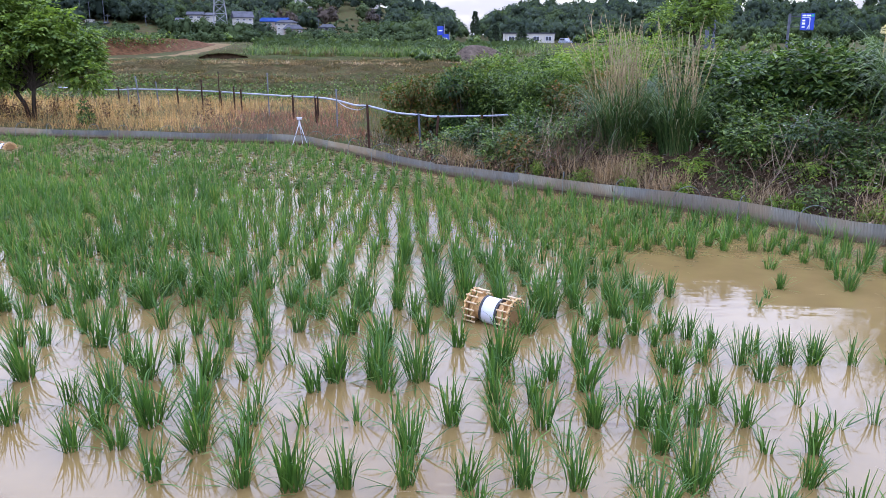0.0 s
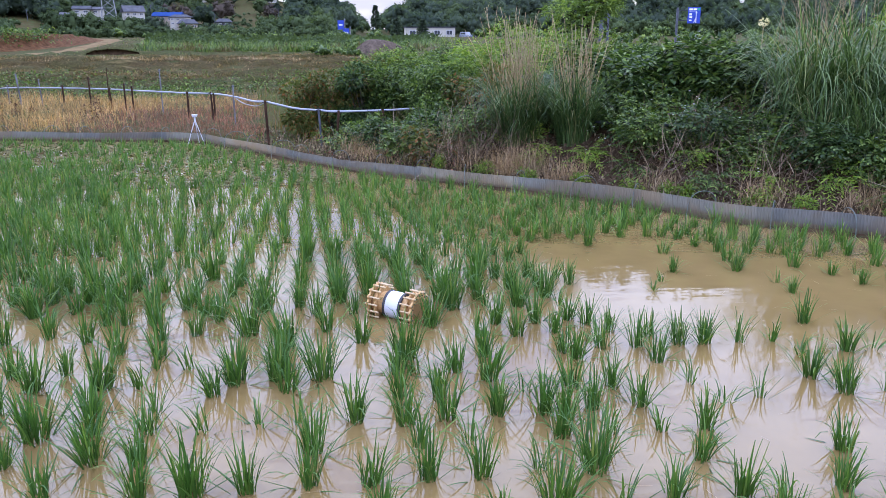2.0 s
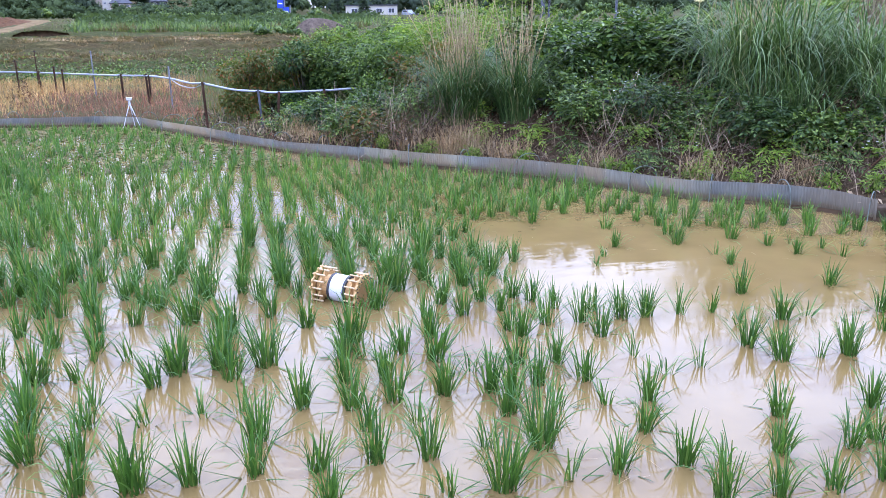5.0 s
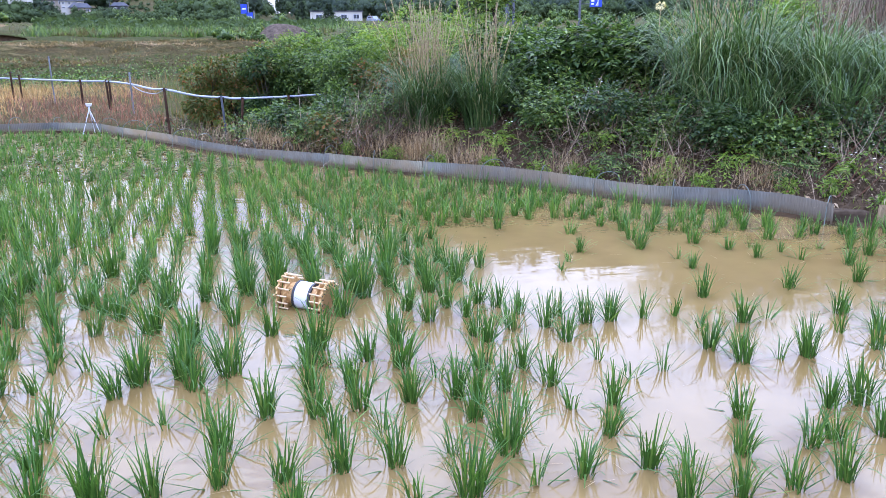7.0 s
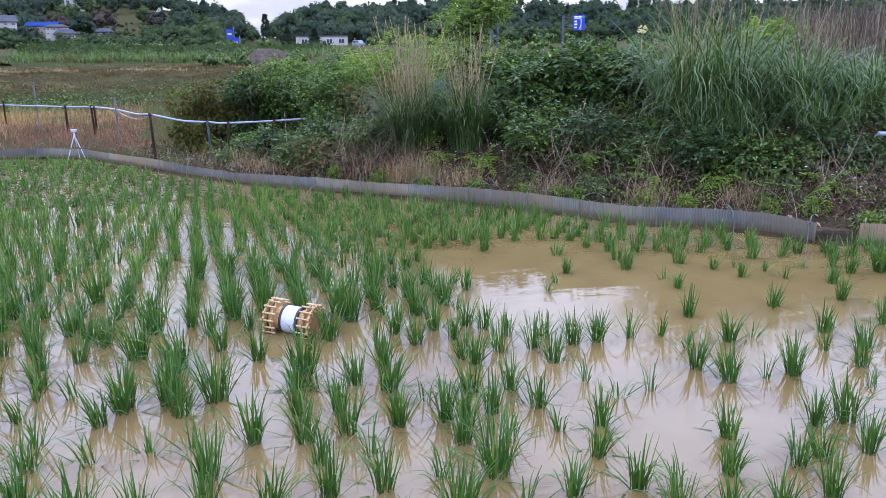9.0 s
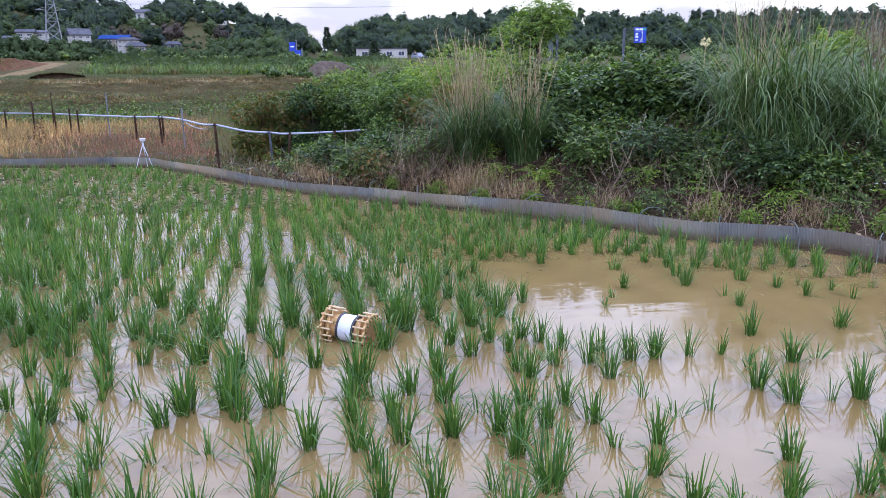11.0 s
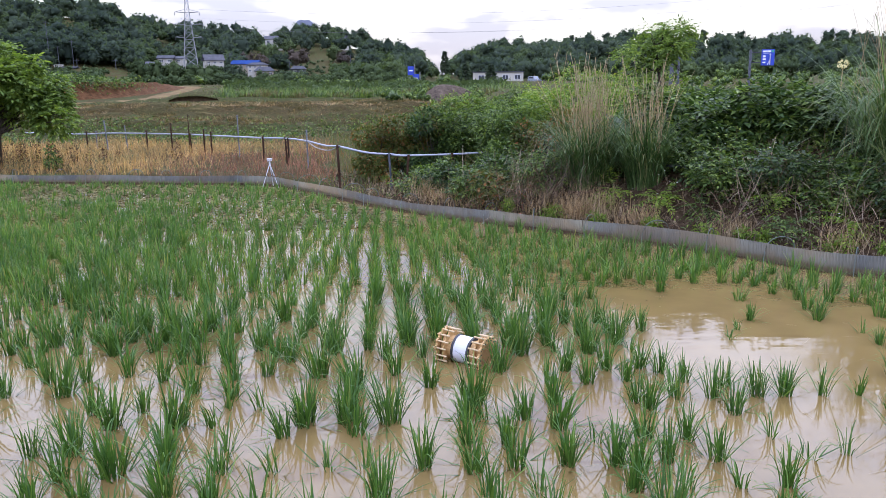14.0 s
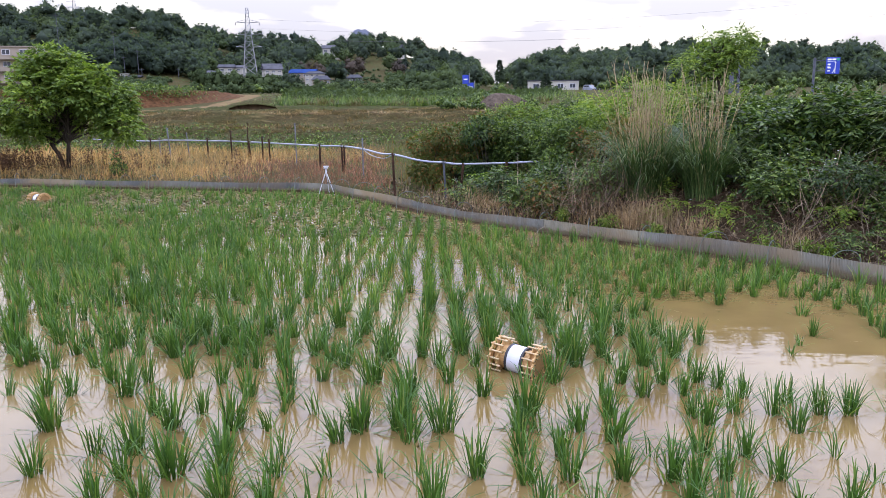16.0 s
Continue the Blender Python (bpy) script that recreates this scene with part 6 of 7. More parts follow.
def build_trees():
    rnd = np.random.default_rng(71)
    lob = []
    for k in range(42):
        a, q = rnd.uniform(0, 6.28), math.sqrt(rnd.uniform(0, 1))
        z = rnd.uniform(1.15, 3.0)
        w = 1.95 * (1 - (max(0.0, z - 0.9) / 2.5) ** 1.5)
        r = rnd.uniform(0.28, 0.5)
        lob.append(((w * q * math.cos(a) + 0.1, w * 0.8 * q * math.sin(a), z), (r, r, r * 0.62)))
    tree("small_tree", "broad small tree with fresh green leaves in dry grass", at(-10.55, 20.4, -0.05),
         [[(-0.03, 0, 0), (-0.12, 0, 0.45), (-0.42, 0.05, 0.95), (-0.6, 0.1, 1.6)], [(0.06, 0, 0), (0.10, 0, 0.5), (0.14, 0.05, 1.0), (0.25, 0.1, 1.9)]],
         lob, 3300, M_TREE, 5, 0.13, "spray", 7, 0.24, 0.5, 0.065)
    shrub("sapling", "small green sapling in the dry grass", "sapling", at(-8.6, 19.2), lobe_set(rnd, 4, 0.12, 0.1, 0.15, 0.5, 0.1, 0.18), 300, M_GREEN, 91, leaf=0.09)
    lob = []
    for k in range(19):
        a, q, z = rnd.uniform(0, 6.28), math.sqrt(rnd.uniform(0, 1)), rnd.uniform(0.9, 2.25)
        w = 1.12 * math.sqrt(max(0.06, 1 - ((z - 1.4) / 0.95) ** 2))
        r = rnd.uniform(0.2, 0.36)
        lob.append(((w * q * math.cos(a), w * q * math.sin(a), z), (r, r, r * 0.3)))
    b = at(6.8, 22.0)
    tree("young_tree", "slender tree with yellow-green feathery leaves behind the bank", b, [[(0, 0, 0), (0.03, 0, 0.7), (-0.05, 0, 1.3), (0.02, 0, 1.9)]], lob, 640, M_TREE, 6, 0.11, "spray", 9, 0.3, 0.42, 0.05)


build_trees()


# ---- far growth and hills ----
def woods(name, label, category, places, size, tall, mat, seed, lobes=13, sprays=130, low=0.12, spread=0.3):
    """Far trees: a crown of uneven lobes, each under a loose cover of leaf sprays, from near the ground to a domed top."""
    rnd = np.random.default_rng(seed)
    n = len(places)
    sc, th = size * rnd.uniform(1 - spread, 1 + spread, n), tall * rnd.uniform(1 - spread, 1 + spread * 0.8, n)
    root = np.column_stack([places, height(places[:, 0], places[:, 1])])
    half = th * (1 - low) / 2
    cen = root + np.column_stack([0 * th, 0 * th, th * low + half])
    body = np.stack([sc * 0.5, sc * 0.5, half], -1)
    # lobes: uneven eight-sided hearts round the crown
    d = rnd.normal(0, 1, (n, lobes, 3))
    d[:, :, 2] = np.abs(d[:, :, 2]) - 0.5
    d /= np.linalg.norm(d, axis=2, keepdims=True)
    p = cen[:, None] + d * body[:, None] * rnd.uniform(0.5, 0.8, (n, lobes, 1))
    r = sc[:, None] * rnd.uniform(0.15, 0.26, (n, lobes))
    axes = np.array([(1, 0, 0), (0, 1, 0), (-1, 0, 0), (0, -1, 0), (0, 0, 1), (0, 0, -1)], float)
    ax = axes + rnd.normal(0, 0.2, (n, lobes, 6, 3))
    v1 = (p[:, :, None] + ax * (r * 0.86)[:, :, None, None]).reshape(-1, 3)
    tri = np.array([(i, (i + 1) % 4, 4) for i in range(4)] + [((i + 1) % 4, i, 5) for i in range(4)])
    f1 = (tri[None] + (np.arange(n * lobes) * 6)[:, None, None]).reshape(-1, 3)
    # sprays over the lobes
    pick = rnd.integers(0, lobes, (n, sprays))
    own = np.arange(n)[:, None]
    o = rnd.normal(0, 1, (n, sprays, 3)) + 0.9 * d[own, pick]
    o /= np.linalg.norm(o, axis=2, keepdims=True)
    q = (p[own, pick] + o * (r[own, pick] * rnd.uniform(0.72, 1.02, (n, sprays)))[:, :, None]).reshape(-1, 3)
    o = o.reshape(-1, 3)
    ll = np.repeat(sc, sprays) * rnd.uniform(0.07, 0.16, len(q))
    v2, f2 = leaves(q, o + rnd.normal(0, 0.7, o.shape) + np.array([0, 0, 0.2]), ll, ll * 0.75, rnd.uniform(0, 0.5, len(q)), rnd)
    # the dense middle
    m = 6
    t_, ph = np.meshgrid(np.arange(m) * 2 * math.pi / m, np.array([-1.0, 0.0, 0.85]), indexing="ij")
    unit = np.stack([np.cos(t_) * np.cos(ph), np.sin(t_) * np.cos(ph), np.sin(ph)], -1).reshape(-1, 3)
    v3 = (cen[:, None] + unit[None] * (body * 0.68)[:, None, :]).reshape(-1, 3)
    tri = [(i * 3 + j, (i + 1) % m * 3 + j, (i + 1) % m * 3 + j + 1) for i in range(m) for j in range(2)] + [(i * 3 + j, (i + 1) % m * 3 + j + 1, i * 3 + j + 1) for i in range(m) for j in range(2)] + [(2, 5, 8), (2, 8, 11), (2, 11, 14), (2, 14, 17)]
    f3 = (np.array(tri)[None] + (np.arange(n) * m * 3)[:, None, None]).reshape(-1, 3)
    ob = mesh_object(name, mesh_np(name, *join_np([(v1, f1), (v2, f2), (v3, f3)])), mat, smooth=True)
    return tagged(ob, label, category, kind="" if n == 1 else "stuff")


def build_hills():
    rnd = np.random.default_rng(81)
    def hill_places(n, r0, r1, a0, a1, keep=None):
        r = np.sqrt(rnd.uniform(r0 ** 2, r1 ** 2, n))
        a = np.radians(rnd.uniform(a0, a1, n))
        p = np.column_stack([r * np.sin(a), r * np.cos(a)])
        g = np.interp(np.degrees(a), HILL_AZ, HILL_H)
        k = g * foot_hill(np.degrees(a), r) > 0.25
        if keep is not None:
            k &= keep(p[:, 0], p[:, 1])
        return p[k]
    def clearing(x, y):
        """Free of trees: the village and the bare slope behind it."""
        rise, way = (height(x, y) - 1.6) / y, x / y
        k = ~((x > -96) & (x < -40) & (y < 306) & (y > 250))
        k &= ~((way > -0.205) & (way < -0.08) & (rise < 0.026) & (rnd.uniform(0, 1, len(x)) < 0.93))
        return k
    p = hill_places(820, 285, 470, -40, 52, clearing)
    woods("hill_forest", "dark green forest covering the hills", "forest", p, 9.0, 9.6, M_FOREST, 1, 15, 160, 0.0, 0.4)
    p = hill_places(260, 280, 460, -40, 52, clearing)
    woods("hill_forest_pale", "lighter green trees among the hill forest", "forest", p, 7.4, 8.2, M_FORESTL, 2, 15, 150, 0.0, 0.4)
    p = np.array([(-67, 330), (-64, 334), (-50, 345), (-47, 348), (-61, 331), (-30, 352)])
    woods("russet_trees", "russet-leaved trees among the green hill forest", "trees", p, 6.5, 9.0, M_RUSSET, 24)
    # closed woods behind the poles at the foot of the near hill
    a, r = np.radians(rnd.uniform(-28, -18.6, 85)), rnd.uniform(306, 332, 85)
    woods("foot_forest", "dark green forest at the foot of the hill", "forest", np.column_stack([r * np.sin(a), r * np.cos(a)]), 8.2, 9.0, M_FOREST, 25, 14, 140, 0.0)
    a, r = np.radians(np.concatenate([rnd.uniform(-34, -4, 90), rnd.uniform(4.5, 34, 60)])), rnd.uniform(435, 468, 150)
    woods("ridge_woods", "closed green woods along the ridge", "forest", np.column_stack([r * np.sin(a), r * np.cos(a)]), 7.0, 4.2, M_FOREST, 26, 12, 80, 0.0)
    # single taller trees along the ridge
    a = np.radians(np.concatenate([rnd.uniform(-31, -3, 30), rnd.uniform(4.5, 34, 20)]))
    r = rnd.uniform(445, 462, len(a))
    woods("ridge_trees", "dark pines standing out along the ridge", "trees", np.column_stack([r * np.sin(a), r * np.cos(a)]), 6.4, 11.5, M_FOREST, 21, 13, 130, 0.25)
    x, y = rnd.uniform(-128, -96, 70), rnd.uniform(252, 272, 70)
    woods("slope_scrub", "low green scrub on the slope below the poles", "bushes", np.column_stack([x, y]), 3.2, 1.6, M_FORESTL, 27, 10, 90, 0.0)
    # big bushes before the slope
    x, y = rnd.uniform(-19, -3, 30), rnd.uniform(188, 214, 30)
    woods("slope_bushes", "big rounded green bushes below the bare slope", "bushes", np.column_stack([x, y]), 5.5, 5.2, M_FORESTL, 22, 14, 160, 0.0)
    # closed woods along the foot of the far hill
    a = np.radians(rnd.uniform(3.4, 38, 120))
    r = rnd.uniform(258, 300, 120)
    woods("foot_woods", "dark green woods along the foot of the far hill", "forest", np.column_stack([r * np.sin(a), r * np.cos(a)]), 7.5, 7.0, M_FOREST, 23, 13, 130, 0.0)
    # woods and bushes at the foot of the hills
    x, y = rnd.uniform(-75, 2, 150), rnd.uniform(150, 235, 150)
    k = (np.abs(x + 90) > 8)
    woods("foot_thicket", "thicket of green bushes at the foot of the hill", "thicket", np.column_stack([x[k], y[k]]), 2.7, 2.6, M_FORESTL, 3)
    x, y = rnd.uniform(-130, -70, 150), rnd.uniform(225, 318, 150)
    k = ((np.abs(x + 0.2714 * y) > 5.5) | (y > 282)) & ((y > 296) | (x / y < -0.445))
    x, y = x[k], y[k]
    woods("village_trees", "dark green trees between the houses", "trees", np.column_stack([x, y]), 3.6, 5.5, M_FOREST, 4)
    def bushes_to(label, xs, tops, size, mat, seed):
        """Trees at the foot of the houses that reach up to given tops."""
        y = 279 + rnd.uniform(-3, 3, len(xs))
        for x0, y0, top in zip(xs, y, tops):
            h = max(1.5, top - float(height(x0, y0)))
            woods("village_tree", label, "tree", np.array([(x0, y0)]), size, h, mat, seed + int(-x0), 14, 190, 0.0, 0.06)
    x = np.arange(-95, -65, 1.35)
    bushes_to("leafy green tree below the upper houses", x, np.where(x < -79, 8.3, 6.9) + rnd.uniform(-0.9, 0.4, len(x)), 4.6, M_FORESTL, 200)
    bushes_to("dark green tree between the houses", [-64.5, -62.9, -61.2, -59.6, -58.2, -47.0, -45.0, -42.8, -40.5, -38.0], [6.2, 7.0, 7.3, 6.4, 4.6, 3.6, 4.0, 4.4, 3.8, 4.6], 3.8, M_FOREST, 300)
    x, y = rnd.uniform(-30, 60, 130), rnd.uniform(80, 150, 130)
    a = np.degrees(np.arctan2(x, y))
    k = ((x > -2) | (y > 105)) & ~((a > 2.6) & (a < 9))
    woods("field_bushes", "green bushes across the far fields", "bushes", np.column_stack([x[k], y[k]]), 1.4, 1.1, M_GREEN, 5, 12, 130, 0.0)
    x, y = rnd.uniform(-4.5, 4.5, 46), rnd.uniform(37, 62, 46)
    k = (x > -1.7 + 0.03 * (y - 40)) & ~((np.abs(x - 1.6) < 1.9) & (y < 42))
    woods("hedge_clumps", "low green bushes round the heap of soil", "bushes", np.column_stack([x[k], y[k]]), 0.7, 0.55, M_GREEN, 16, 12, 150, 0.0)
    p = np.array([(0.3, 39.9), (0.7, 39.5), (2.6, 39.7), (3.0, 40.2), (0.0, 40.6)])
    woods("mound_weeds", "green weeds at the foot of the soil heap", "weeds", p, 0.42, 0.42, M_GREEN, 18, 12, 150, 0.0)
    x, y = rnd.uniform(1, 40, 120), rnd.uniform(24, 70, 120)
    a = np.degrees(np.arctan2(x, y))
    k = (x > 4 + 0.05 * y) & (x < 0.75 * y + 4) & ~((a < 9.5) & (y > 28))
    woods("verge_bushes", "leafy green bushes behind the bank", "bushes", np.column_stack([x[k], y[k]]), 0.75, 0.6, M_GREEN, 6, 12, 150, 0.0)
    x, y = rnd.uniform(-140, -60, 60), rnd.uniform(105, 200, 60)
    woods("left_bushes", "green trees beyond the soil bank", "bushes", np.column_stack([x, y]), 2.4, 3.2, M_FORESTL, 7)
    x, y = rnd.uniform(18, 130, 150), rnd.uniform(78, 170, 150)
    k = np.degrees(np.arctan2(x, y)) > 9.5
    woods("verge_thicket", "green thicket across the fields below the hill", "thicket", np.column_stack([x[k], y[k]]), 2.2, 2.3, M_FORESTL, 17)
    x, y = rnd.uniform(-66, -24, 150), rnd.uniform(306, 376, 150)
    woods("clearing_bushes", "scattered green bushes in the clearing below the ridge", "bushes", np.column_stack([x, y]), 1.9, 1.3, M_FORESTL, 19, 8, 60, 0.0)
    # two conifers by the far road
    for cx, cy, h, w in ((4.7, 120, 5.0, 1.1), (7.6, 118, 3.2, 1.3), (10.6, 110, 2.6, 1.3)):
        rr = np.random.default_rng(int(cx * 10))
        ob = thing("conifer", pose(*at(cx, cy)), "thin dark conifer beside the far road", "tree", "conifers by the far road")
        n = 900
        t = rr.uniform(0.05, 1, n)
        a = rr.uniform(0, 6.28, n)
        rad = w * (1.05 - t) * rr.uniform(0.3, 1, n) * (0.75 + 0.25 * np.sin(t * 40))
        p = np.stack([rad * np.cos(a), rad * np.sin(a), h * t], -1)
        mesh_object("crown", mesh_np("crown", *leaves(p, np.stack([np.cos(a), np.sin(a), 0.1 + 0 * a], -1), np.full(n, 0.42), np.full(n, 0.2), np.full(n, 0.3), rr)), M_FOREST, ob)
        v, f = tube_np([(0, 0, 0), (0, 0, h)], (0.1, 0.02), 6)
        mesh_object("trunk", mesh_np("trunk", v, f), M_BARK, ob, True)
    # a far mountain behind the gap between the hills
    n = 40
    v = []
    for i in range(n + 1):
        q = i / n
        x = -480 + 470 * q
        h = 10 + 156 * math.exp(-((q - 0.345) / 0.16) ** 2) + 5 * math.sin(i * 1.7)
        v += [(x, 2300, -20), (x, 2420, h)]
    f = [(2 * i, 2 * i + 2, 2 * i + 3, 2 * i + 1) for i in range(n)]
    tagged(mesh_object("far_mountain", mesh_np("far_mountain", v, f), M_FAR), "hazy blue mountain far behind the hills", "mountain", kind="structure")


build_hills()


# ---- buildings ----
def gable_bm(w, d, h, over=0.4, thick=0.22, hip=0.0):
    bm = bmesh.new()
    a, b = w / 2 + over, d / 2 + over
    pts = [(-a, -b, 0), (a, -b, 0), (a, b, 0), (-a, b, 0), (-a + hip, 0, h), (a - hip, 0, h)]
    lo = [bm.verts.new((x, y, z)) for x, y, z in pts]
    hi = [bm.verts.new((x, y, z + thick)) for x, y, z in pts]
    for q in ((0, 1, 5, 4), (2, 3, 4, 5), (1, 2, 5), (3, 0, 4)):
        bm.faces.new([hi[i] for i in q])
        bm.faces.new([lo[i] for i in reversed(q)])
    for i in range(4):
        j = (i + 1) % 4
        bm.faces.new((lo[i], lo[j], hi[j], hi[i]))
    return bm


def house(name, x, y, z, rz, w, d, h, rh, wall, roof, label, storeys=1, cols=3, hip=0.0, foot=8.0, bal=False):
    """A house: walls down into the slope, roof, and windows with panes on the front."""
    ob = thing(name, pose(x, y, z, 0, 0, rz), label, "house" if name == "house" else "building", "houses under the hill" if name == "house" else "")
    box_part("wall", (-w / 2, -d / 2, -foot, w / 2, d / 2, h), wall, ob)
    if rh:
        r = part("roof", gable_bm(w, d, rh, hip=hip), roof, ob)
        r.location = (0, 0, h)
    else:
        box_part("roof", (-w / 2 - 0.25, -d / 2 - 0.25, h, w / 2 + 0.25, d / 2 + 0.25, h + 0.28), roof, ob)
    sh = h / storeys
    for s in range(storeys):
        for c in range(cols):
            cx = -w / 2 + (c + 0.5) * w / cols
            ww, wh = min(1.7, w / cols * 0.5), min(1.25, sh * 0.45)
            z0 = s * sh + sh * 0.36
            win = box_part("window", (cx - ww / 2, -d / 2 - 0.07, z0, cx + ww / 2, -d / 2 + 0.05, z0 + wh), M_WHITE, ob)
            box_part("pane", (cx - ww / 2 + 0.09, -d / 2 - 0.10, z0 + 0.09, cx - 0.04, -d / 2 - 0.06, z0 + wh - 0.09), M_GLASS, win)
            box_part("pane", (cx + 0.04, -d / 2 - 0.10, z0 + 0.09, cx + ww / 2 - 0.09, -d / 2 - 0.06, z0 + wh - 0.09), M_GLASS, win)
            if bal:
                box_part("balcony", (cx - w / cols / 2 + 0.15, -d / 2 - 1.2, s * sh - 0.1, cx + w / cols / 2 - 0.15, -d / 2 - 0.12, s * sh + 0.85), wall, ob)
    return ob


house("house", -90.8, 286, 5.2, 0, 4.0, 5, 1.5, 0.8, M_BEIGE, M_ROOFL, "low grey-beige shed beside the small houses", 1, 2)
house("house", -86.4, 287.3, 6.9, 8, 5.2, 5, 1.7, 1.0, M_WALL, M_ROOF, "small pale house with a low dark roof", 1, 2)
house("house", -81.9, 288.6, 7.0, -5, 2.9, 4, 1.5, 0.8, M_WALL, M_ROOFL, "small pale house beside the pylon", 1, 1)
house("house", -71.2, 291.5, 4.7, 24, 6.4, 5.5, 3.1, 2.0, M_WALL, M_ROOFL, "pale two-storey house with a broad grey roof", 2, 3)
house("house", -60.8, 297.5, 4.5, -3, 9.4, 6, 2.0, 1.3, M_BEIGE, M_ROOFB, "low house with a bright blue roof", 1, 4)
house("house", -55.9, 293, 3.4, -12, 5.6, 5, 2.7, 0.8, M_WALL, M_ROOF, "pale two-storey house with a dark grey roof", 2, 3, 1.0)
house("house", -52.7, 288, 0.6, 10, 6.4, 6, 3.3, 1.4, M_BEIGE, M_ROOF, "beige house with a dark hipped roof", 2, 3, 1.5)
house("house", -41.9, 297, 3.1, 0, 4.6, 4, 1.4, 1.1, M_ROOF, M_ROOF, "small dark shed with a pitched roof", 1, 2, 1.0)
house("house", -71.7, 424, 17.8, 10, 9, 7, 2.8, 1.7, M_WALL, M_ROOFL, "pale house among trees on the ridge", 1, 3)
house("house", -38, 428, 17.0, -15, 7, 7, 3.4, 1.8, M_WALL, M_ROOF, "house with a dark roof on the ridge", 2, 2)
house("building", -118.7, 275.5, 5.0, 4, 1.9, 3, 1.6, 0, M_WALL, M_WALL, "small white box of a building below the hill", 1, 1)
house("building", -115.6, 277, 4.0, 4, 4.2, 4, 1.6, 0.4, M_ROOFL, M_ROOF, "low grey building below the hill", 1, 3)
house("building", -100.3, 283, 1.6, 3, 6.6, 3, 1.4, 0.4, M_WALL, M_WALL, "long low whitish shed beyond the soil bank", 1, 5)
house("apartment_block", -112, 190, 3.6, 28, 22, 9, 8.2, 0, M_BEIGE, M_BEIGE, "beige three-storey apartment block with balconies", 3, 6, bal=True)
house("site_office", 23.9, 228, -0.5, 2, 13.6, 6, 3.0, 0, M_WALL, M_ROOF, "long pale single-storey office with small windows", 1, 4)


def lattice_pylon(x, y, z, h, w, rz, label):
    """A tapering lattice mast with three pairs of arms."""
    ob = thing("pylon", pose(x, y, z, 0, 0, rz), label, "pylon")
    prof = lambda t: w / 2 * ((1 - t) ** 1.25 * 0.86 + 0.14)
    lv = [0, 0.13, 0.25, 0.36, 0.46, 0.55, 0.63, 0.70, 0.77, 0.84, 0.91, 1.0]
    cor = [(-1, -1), (1, -1), (1, 1), (-1, 1)]
    for cx, cy in cor:
        v, f = tube_np([(cx * prof(t), cy * prof(t), h * t) for t in lv], 0.095, 5)
        mesh_object("leg", mesh_np("leg", v, f), M_STEEL, ob)
    ch = []
    for a, b in zip(lv[:-1], lv[1:]):
        for i in range(4):
            (ax, ay), (bx, by) = cor[i], cor[(i + 1) % 4]
            for p, q in (((ax, ay, a), (bx, by, b)), ((bx, by, a), (ax, ay, b)), ((ax, ay, b), (bx, by, b))):
                ch.append(tube_np([(p[0] * prof(p[2]), p[1] * prof(p[2]), h * p[2]), (q[0] * prof(q[2]), q[1] * prof(q[2]), h * q[2])], 0.045, 4))
    mesh_object("bracing", mesh_np("bracing", *join_np(ch)), M_STEEL, ob)
    for t, arm in ((0.57, 4.3), (0.71, 4.7), (0.84, 3.9)):
        for sg in (-1, 1):
            ch = [tube_np([(sg * prof(t), k * prof(t), h * t), (sg * arm, 0, h * t + 0.2)], 0.09, 4) for k in (-1, 1)]
            ch.append(tube_np([(sg * prof(t), 0, h * t + 1.0), (sg * arm, 0, h * t + 0.2)], 0.07, 4))
            am = mesh_object("arm", mesh_np("arm", *join_np(ch)), M_STEEL, ob)
            v, f = tube_np([(sg * arm, 0, h * t + 0.15), (sg * arm * 1.05, 0, h * t - 0.9)], 0.1, 5)
            mesh_object("insulator", mesh_np("insulator", v, f), M_GALV, am)


lattice_pylon(-76.0, 280, -2.0, 30.4, 6.4, 12, "grey lattice power pylon in front of the hill")
lattice_pylon(-228.5, 470, 30, 25, 6.0, 20, "grey lattice power pylon on top of the hill")


def power_line(a, b, sag):
    a, b = np.array(a, float), np.array(b, float)
    pts = [a + (b - a) * t - np.array([0, 0, sag * 4 * t * (1 - t)]) for t in np.linspace(0, 1, 24)]
    v, f = tube_np(pts, 0.022, 4)
    tagged(mesh_object("power_line", mesh_np("power_line", v, f), M_CABLE), "thin grey power line strung over the valley", "power line", "power lines")


for arm_z, off in ((18.6, 4.2), (18.6, -4.2), (21.6, 4.5), (24.6, 3.8)):
    power_line((-76 + off, 280 + off * 0.2, arm_z), (190, 250, arm_z + 10), 7.0)


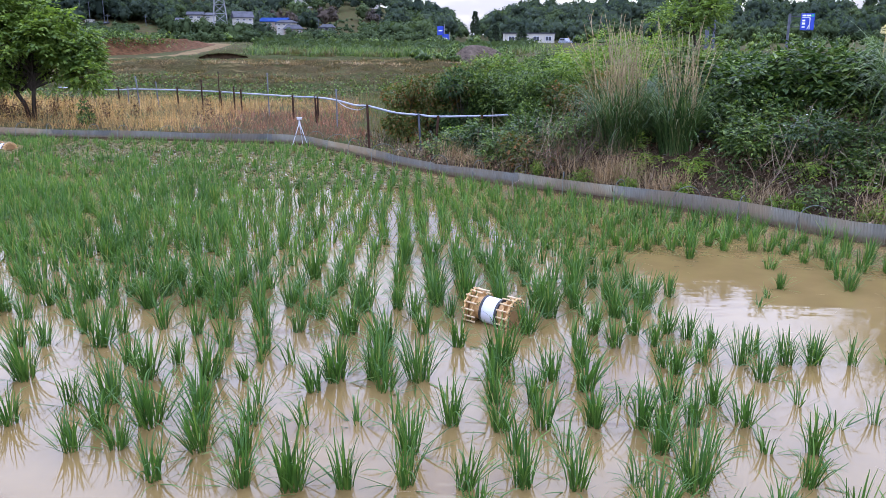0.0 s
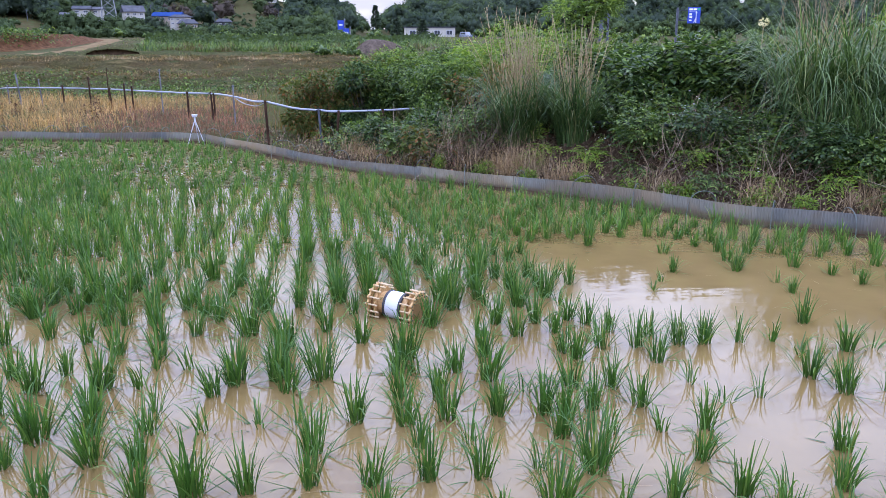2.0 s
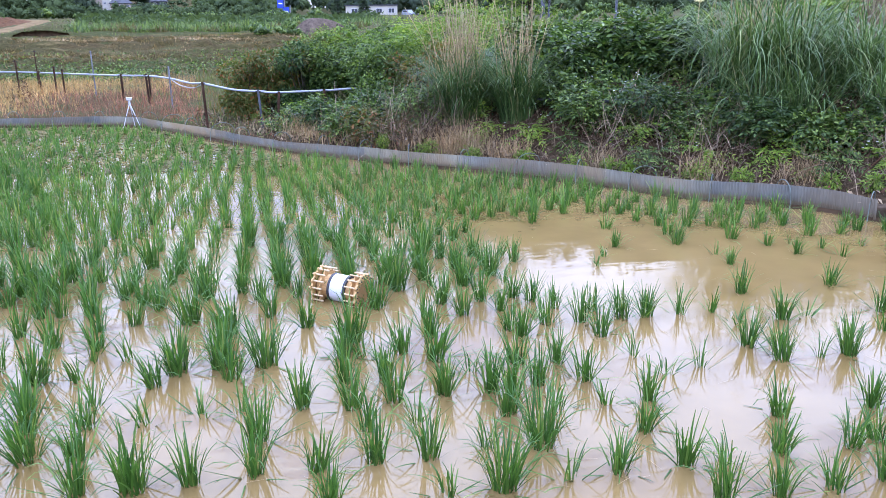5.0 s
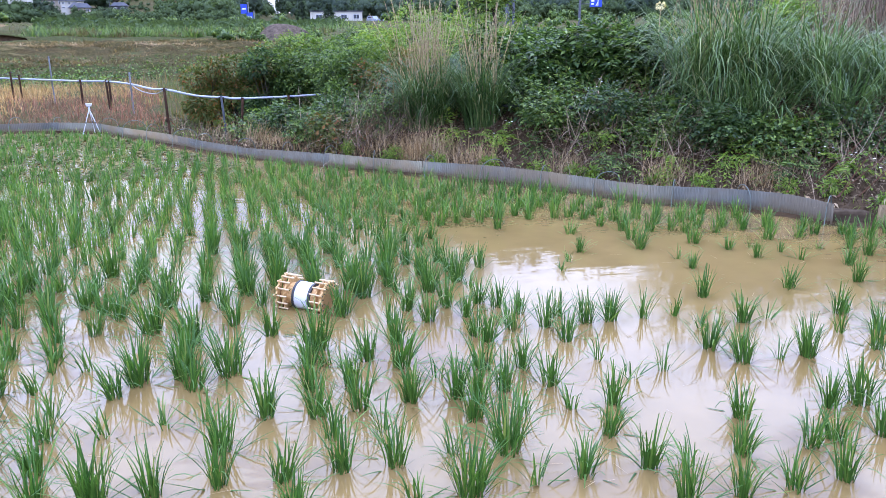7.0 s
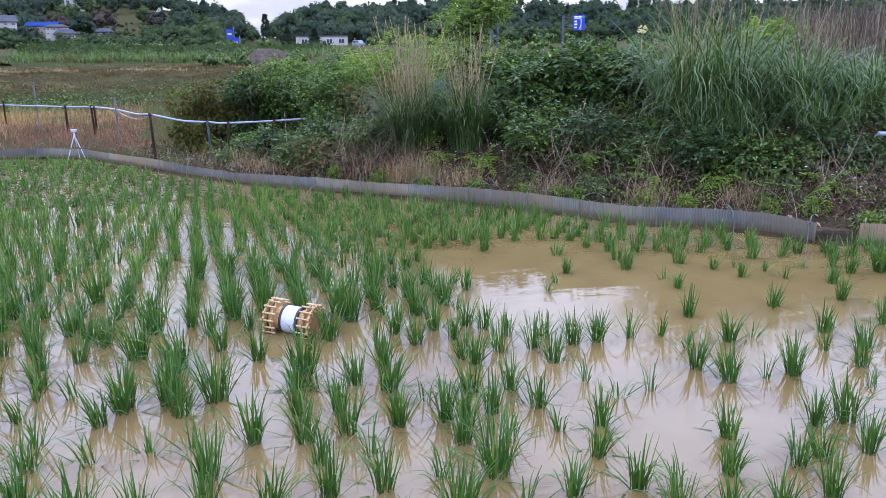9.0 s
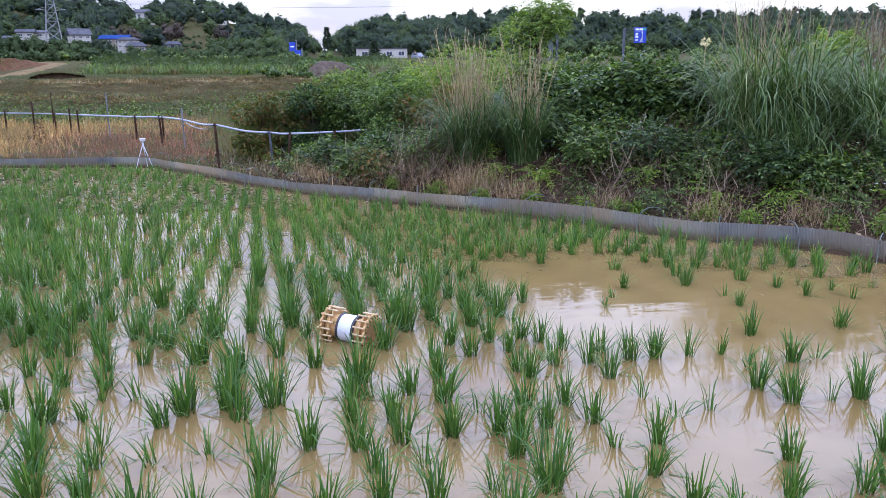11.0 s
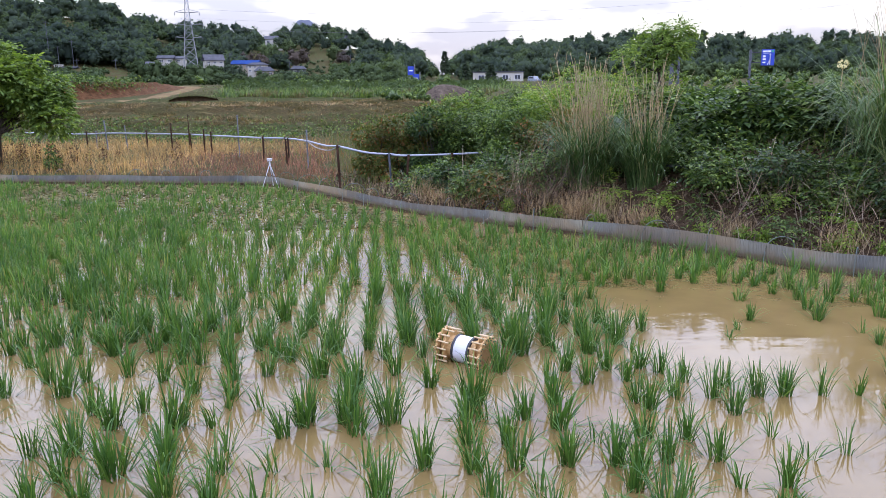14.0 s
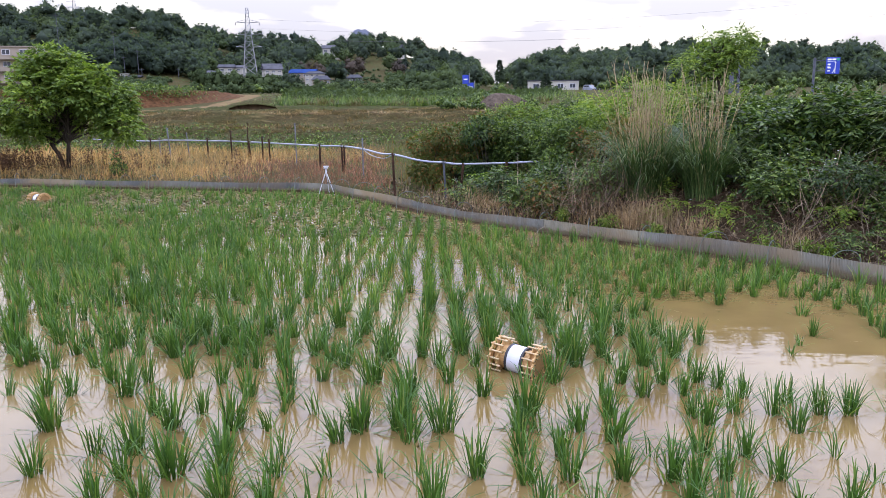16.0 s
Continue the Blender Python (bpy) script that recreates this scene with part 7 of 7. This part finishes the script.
def road_sign():
    """A blue direction board on a cranked post, its writing as plain bars."""
    z = float(height(19.05, 45))
    ob = thing("road_sign", pose(19.0, 45, 0.51, 0, 0, -14) @ Matrix.Diagonal((0.82, 0.85, 0.85, 1)), "blue road direction sign on a grey post behind the bank", "road sign")
    v, f = tube_np([(0, 0, z - 1.2), (0, 0, 3.42)], 0.085, 12)
    post = mesh_object("post", mesh_np("post", v, f), M_POST, ob, True)
    for zz in (3.25, 2.6):
        v, f = tube_np([(0, 0, zz), (0.85, 0, zz)], 0.03, 8)
        mesh_object("arm", mesh_np("arm", v, f), M_POST, post, True)
    board = box_part("board", (0.70, -0.03, 2.40, 1.55, 0.0, 3.44), M_SIGN, ob, "blue board with white marks", 0.01)
    bars = [(0.78, 3.26, 1.02, 3.36), (1.06, 3.26, 1.30, 3.36), (0.80, 2.95, 0.98, 3.05), (0.80, 2.75, 1.0, 2.85), (0.80, 2.56, 0.98, 2.64), (0.78, 3.18, 1.25, 3.21), (0.8, 2.88, 0.95, 2.905)]
    for x0, z0, x1, z1 in bars:
        box_part("text_bar", (x0, -0.038, z0, x1, -0.028, z1), M_SIGNW, board)
    box_part("route_badge", (1.33, -0.038, 3.24, 1.50, -0.028, 3.38), M_SIGNG, board, "green badge")
    bm = bmesh.new()
    for q in (((1.24, 2.45), (1.30, 2.45), (1.30, 3.1), (1.24, 3.1)), ((1.10, 2.46), (1.15, 2.44), (1.28, 2.72), (1.25, 2.80)), ((1.20, 3.08), (1.34, 3.08), (1.275, 3.2), (1.265, 3.2))):
        bm.faces.new([bm.verts.new((x, -0.034, zz)) for x, zz in q])
    bmesh.ops.solidify(bm, geom=bm.faces[:], thickness=0.006)
    part("arrow", bm, M_SIGNW, board, "white route arrow")


road_sign()


def far_sign():
    ob = thing("road_sign", pose(-0.2, 160, 0, 0, 0, 0), "distant blue road signs beside the far road", "road sign")
    z = float(height(-0.2, 160))
    for dx, dz, w in ((-0.3, 3.0, 1.2), (0.7, 1.5, 1.2)):
        v, f = tube_np([(dx + 0.8, 0, z - 0.2), (dx + 0.8, 0, dz + 1.2)], 0.09, 8)
        mesh_object("post", mesh_np("post", v, f), M_GALV, ob, True)
        board = box_part("board", (dx - w / 2, -0.15, dz - 0.85, dx + w / 2, -0.1, dz + 0.85), M_SIGN, ob)
        box_part("text_bar", (dx - w * 0.3, -0.17, dz - 0.1, dx + w * 0.3, -0.145, dz + 0.1), M_SIGNW, board)


far_sign()


def pole(x, y, h, r, mat, label, arms=0):
    ob = thing("utility_pole", pose(*at(x, y)), label, "pole", "poles across the valley")
    v, f = tube_np([(0, 0, -0.5), (0, 0, h)], (r, r * 0.7), 8)
    mesh_object("mast", mesh_np("mast", v, f), mat, ob, True)
    for k in range(arms):
        box_part("cross_arm", (-0.9, -0.06, h - 0.6 - k * 0.9, 0.9, 0.06, h - 0.48 - k * 0.9), mat, ob)


pole(19.9, 60, 2.35, 0.11, M_POST, "grey steel lamp post behind the bank")
pole(19.4, 60, 1.7, 0.2, M_POST, "grey steel cabinet post behind the bank")
for px, py, top in ((-136.4, 267.2, 26.3), (-121.0, 274.5, 21.0), (-118.5, 275.6, 12.8), (-114.4, 277.3, 14.9), (-113.5, 277.7, 8.7), (-105.7, 280.8, 5.5), (-102.2, 282, 8.6), (-65.5, 292.7, 10.5), (-45.0, 296.6, 7.6), (-23.0, 299.0, 9.6)):
    pole(px, py, top - float(height(px, py)), 0.11, M_POST, "pale concrete utility pole below the hill", 1)


def bank_pipes():
    for pts, r, mat, label in (([(8.2, 8.66, 1.02), (9.0, 8.35, 0.98), (10.6, 7.7, 0.92)], 0.03, M_PIPE, "pale plastic pipe lying along the bank"),
                               ([(1.95, 14.7, 0.82), (2.3, 14.45, 0.80), (2.7, 14.15, 0.78)], 0.025, M_POST, "dark plastic pipe half hidden in the shrubs"),
                               ([(3.85, 12.05, 0.88), (4.5, 11.55, 0.90), (5.2, 11.0, 0.90)], 0.025, M_POST, "grey plastic pipe half hidden in creeping plants")):
        v, f = tube_np(smooth_line(pts), r, 10)
        tagged(mesh_object("bank_pipe", mesh_np("bank_pipe", v, f), mat, smooth=True), label, "pipe")


bank_pipes()


# ---- parked vehicles by the site office ----
M_CARPALE = plain_material("pale_car_paint", (0.16, 0.18, 0.22), (0.22, 0.24, 0.28), 0.6, 0.3)
M_CARDARK = plain_material("dark_green_car_paint", (0.04, 0.075, 0.068), (0.06, 0.10, 0.09), 0.6, 0.3)
M_LAMP = plain_material("headlamp_lens", (0.55, 0.55, 0.52), (0.7, 0.7, 0.68), 3, 0.2)


def parked_car(x, y, z, rz, length, width, roof, paint, label):
    """A boxy car: lower body, tapered cabin with panes, wheels with rims, lamps and bumpers."""
    ob = thing("parked_car", pose(x, y, z, 0, 0, rz), label, "car", "cars by the site office")
    hl, hw = length / 2, width / 2
    box_part("body", (-hl, -hw, 0.32, hl, hw, 0.98), paint, ob, "", 0.10)
    bm = bmesh.new()
    lo = [bm.verts.new(p) for p in ((-hl * 0.92, -hw * 0.95, 0.97), (hl * 0.48, -hw * 0.95, 0.97), (hl * 0.48, hw * 0.95, 0.97), (-hl * 0.92, hw * 0.95, 0.97))]
    hi = [bm.verts.new(p) for p in ((-hl * 0.80, -hw * 0.80, roof), (hl * 0.22, -hw * 0.80, roof), (hl * 0.22, hw * 0.80, roof), (-hl * 0.80, hw * 0.80, roof))]
    bm.faces.new(hi)
    bm.faces.new(lo[::-1])
    for i in range(4):
        j = (i + 1) % 4
        bm.faces.new((lo[i], lo[j], hi[j], hi[i]))
    bmesh.ops.bevel(bm, geom=bm.edges[:], offset=0.05, segments=2, affect="EDGES", profile=0.5)
    part("cabin", bm, paint, ob)
    for sg in (-1, 1):
        for x0, x1 in ((-hl * 0.72, -hl * 0.30), (-hl * 0.26, hl * 0.20)):
            box_part("window", (x0, sg * hw * 0.885 - 0.03, 1.06, x1, sg * hw * 0.885 + 0.03, roof - 0.16), M_GLASS, ob)
        box_part("headlight", (hl - 0.03, sg * hw * 0.72 - 0.16, 0.66, hl + 0.02, sg * hw * 0.72 + 0.16, 0.82), M_LAMP, ob, "clear headlight", 0.02)
    box_part("bumper", (hl - 0.06, -hw * 0.95, 0.34, hl + 0.08, hw * 0.95, 0.54), M_BLACK, ob, "", 0.04)
    for sx in (-0.60, 0.62):
        for sg in (-1, 1):
            v, f = tube_np([(hl * sx, sg * hw - sg * 0.20, 0.33), (hl * sx, sg * hw + sg * 0.01, 0.33)], 0.33, 18)
            wheel = mesh_object("wheel", mesh_np("wheel", v, f), M_BLACK, ob)
            v, f = tube_np([(hl * sx, sg * hw - sg * 0.04, 0.33), (hl * sx, sg * hw + sg * 0.03, 0.33)], 0.19, 14)
            mesh_object("rim", mesh_np("rim", v, f), M_ALU, wheel)


parked_car(33.3, 221, -0.35, -62, 4.4, 1.75, 1.72, M_CARPALE, "pale blue-grey car parked beside the site office")
parked_car(36.6, 216, 0.0, -20, 4.6, 1.75, 1.95, M_CARDARK, "dark green van parked beside the site office")
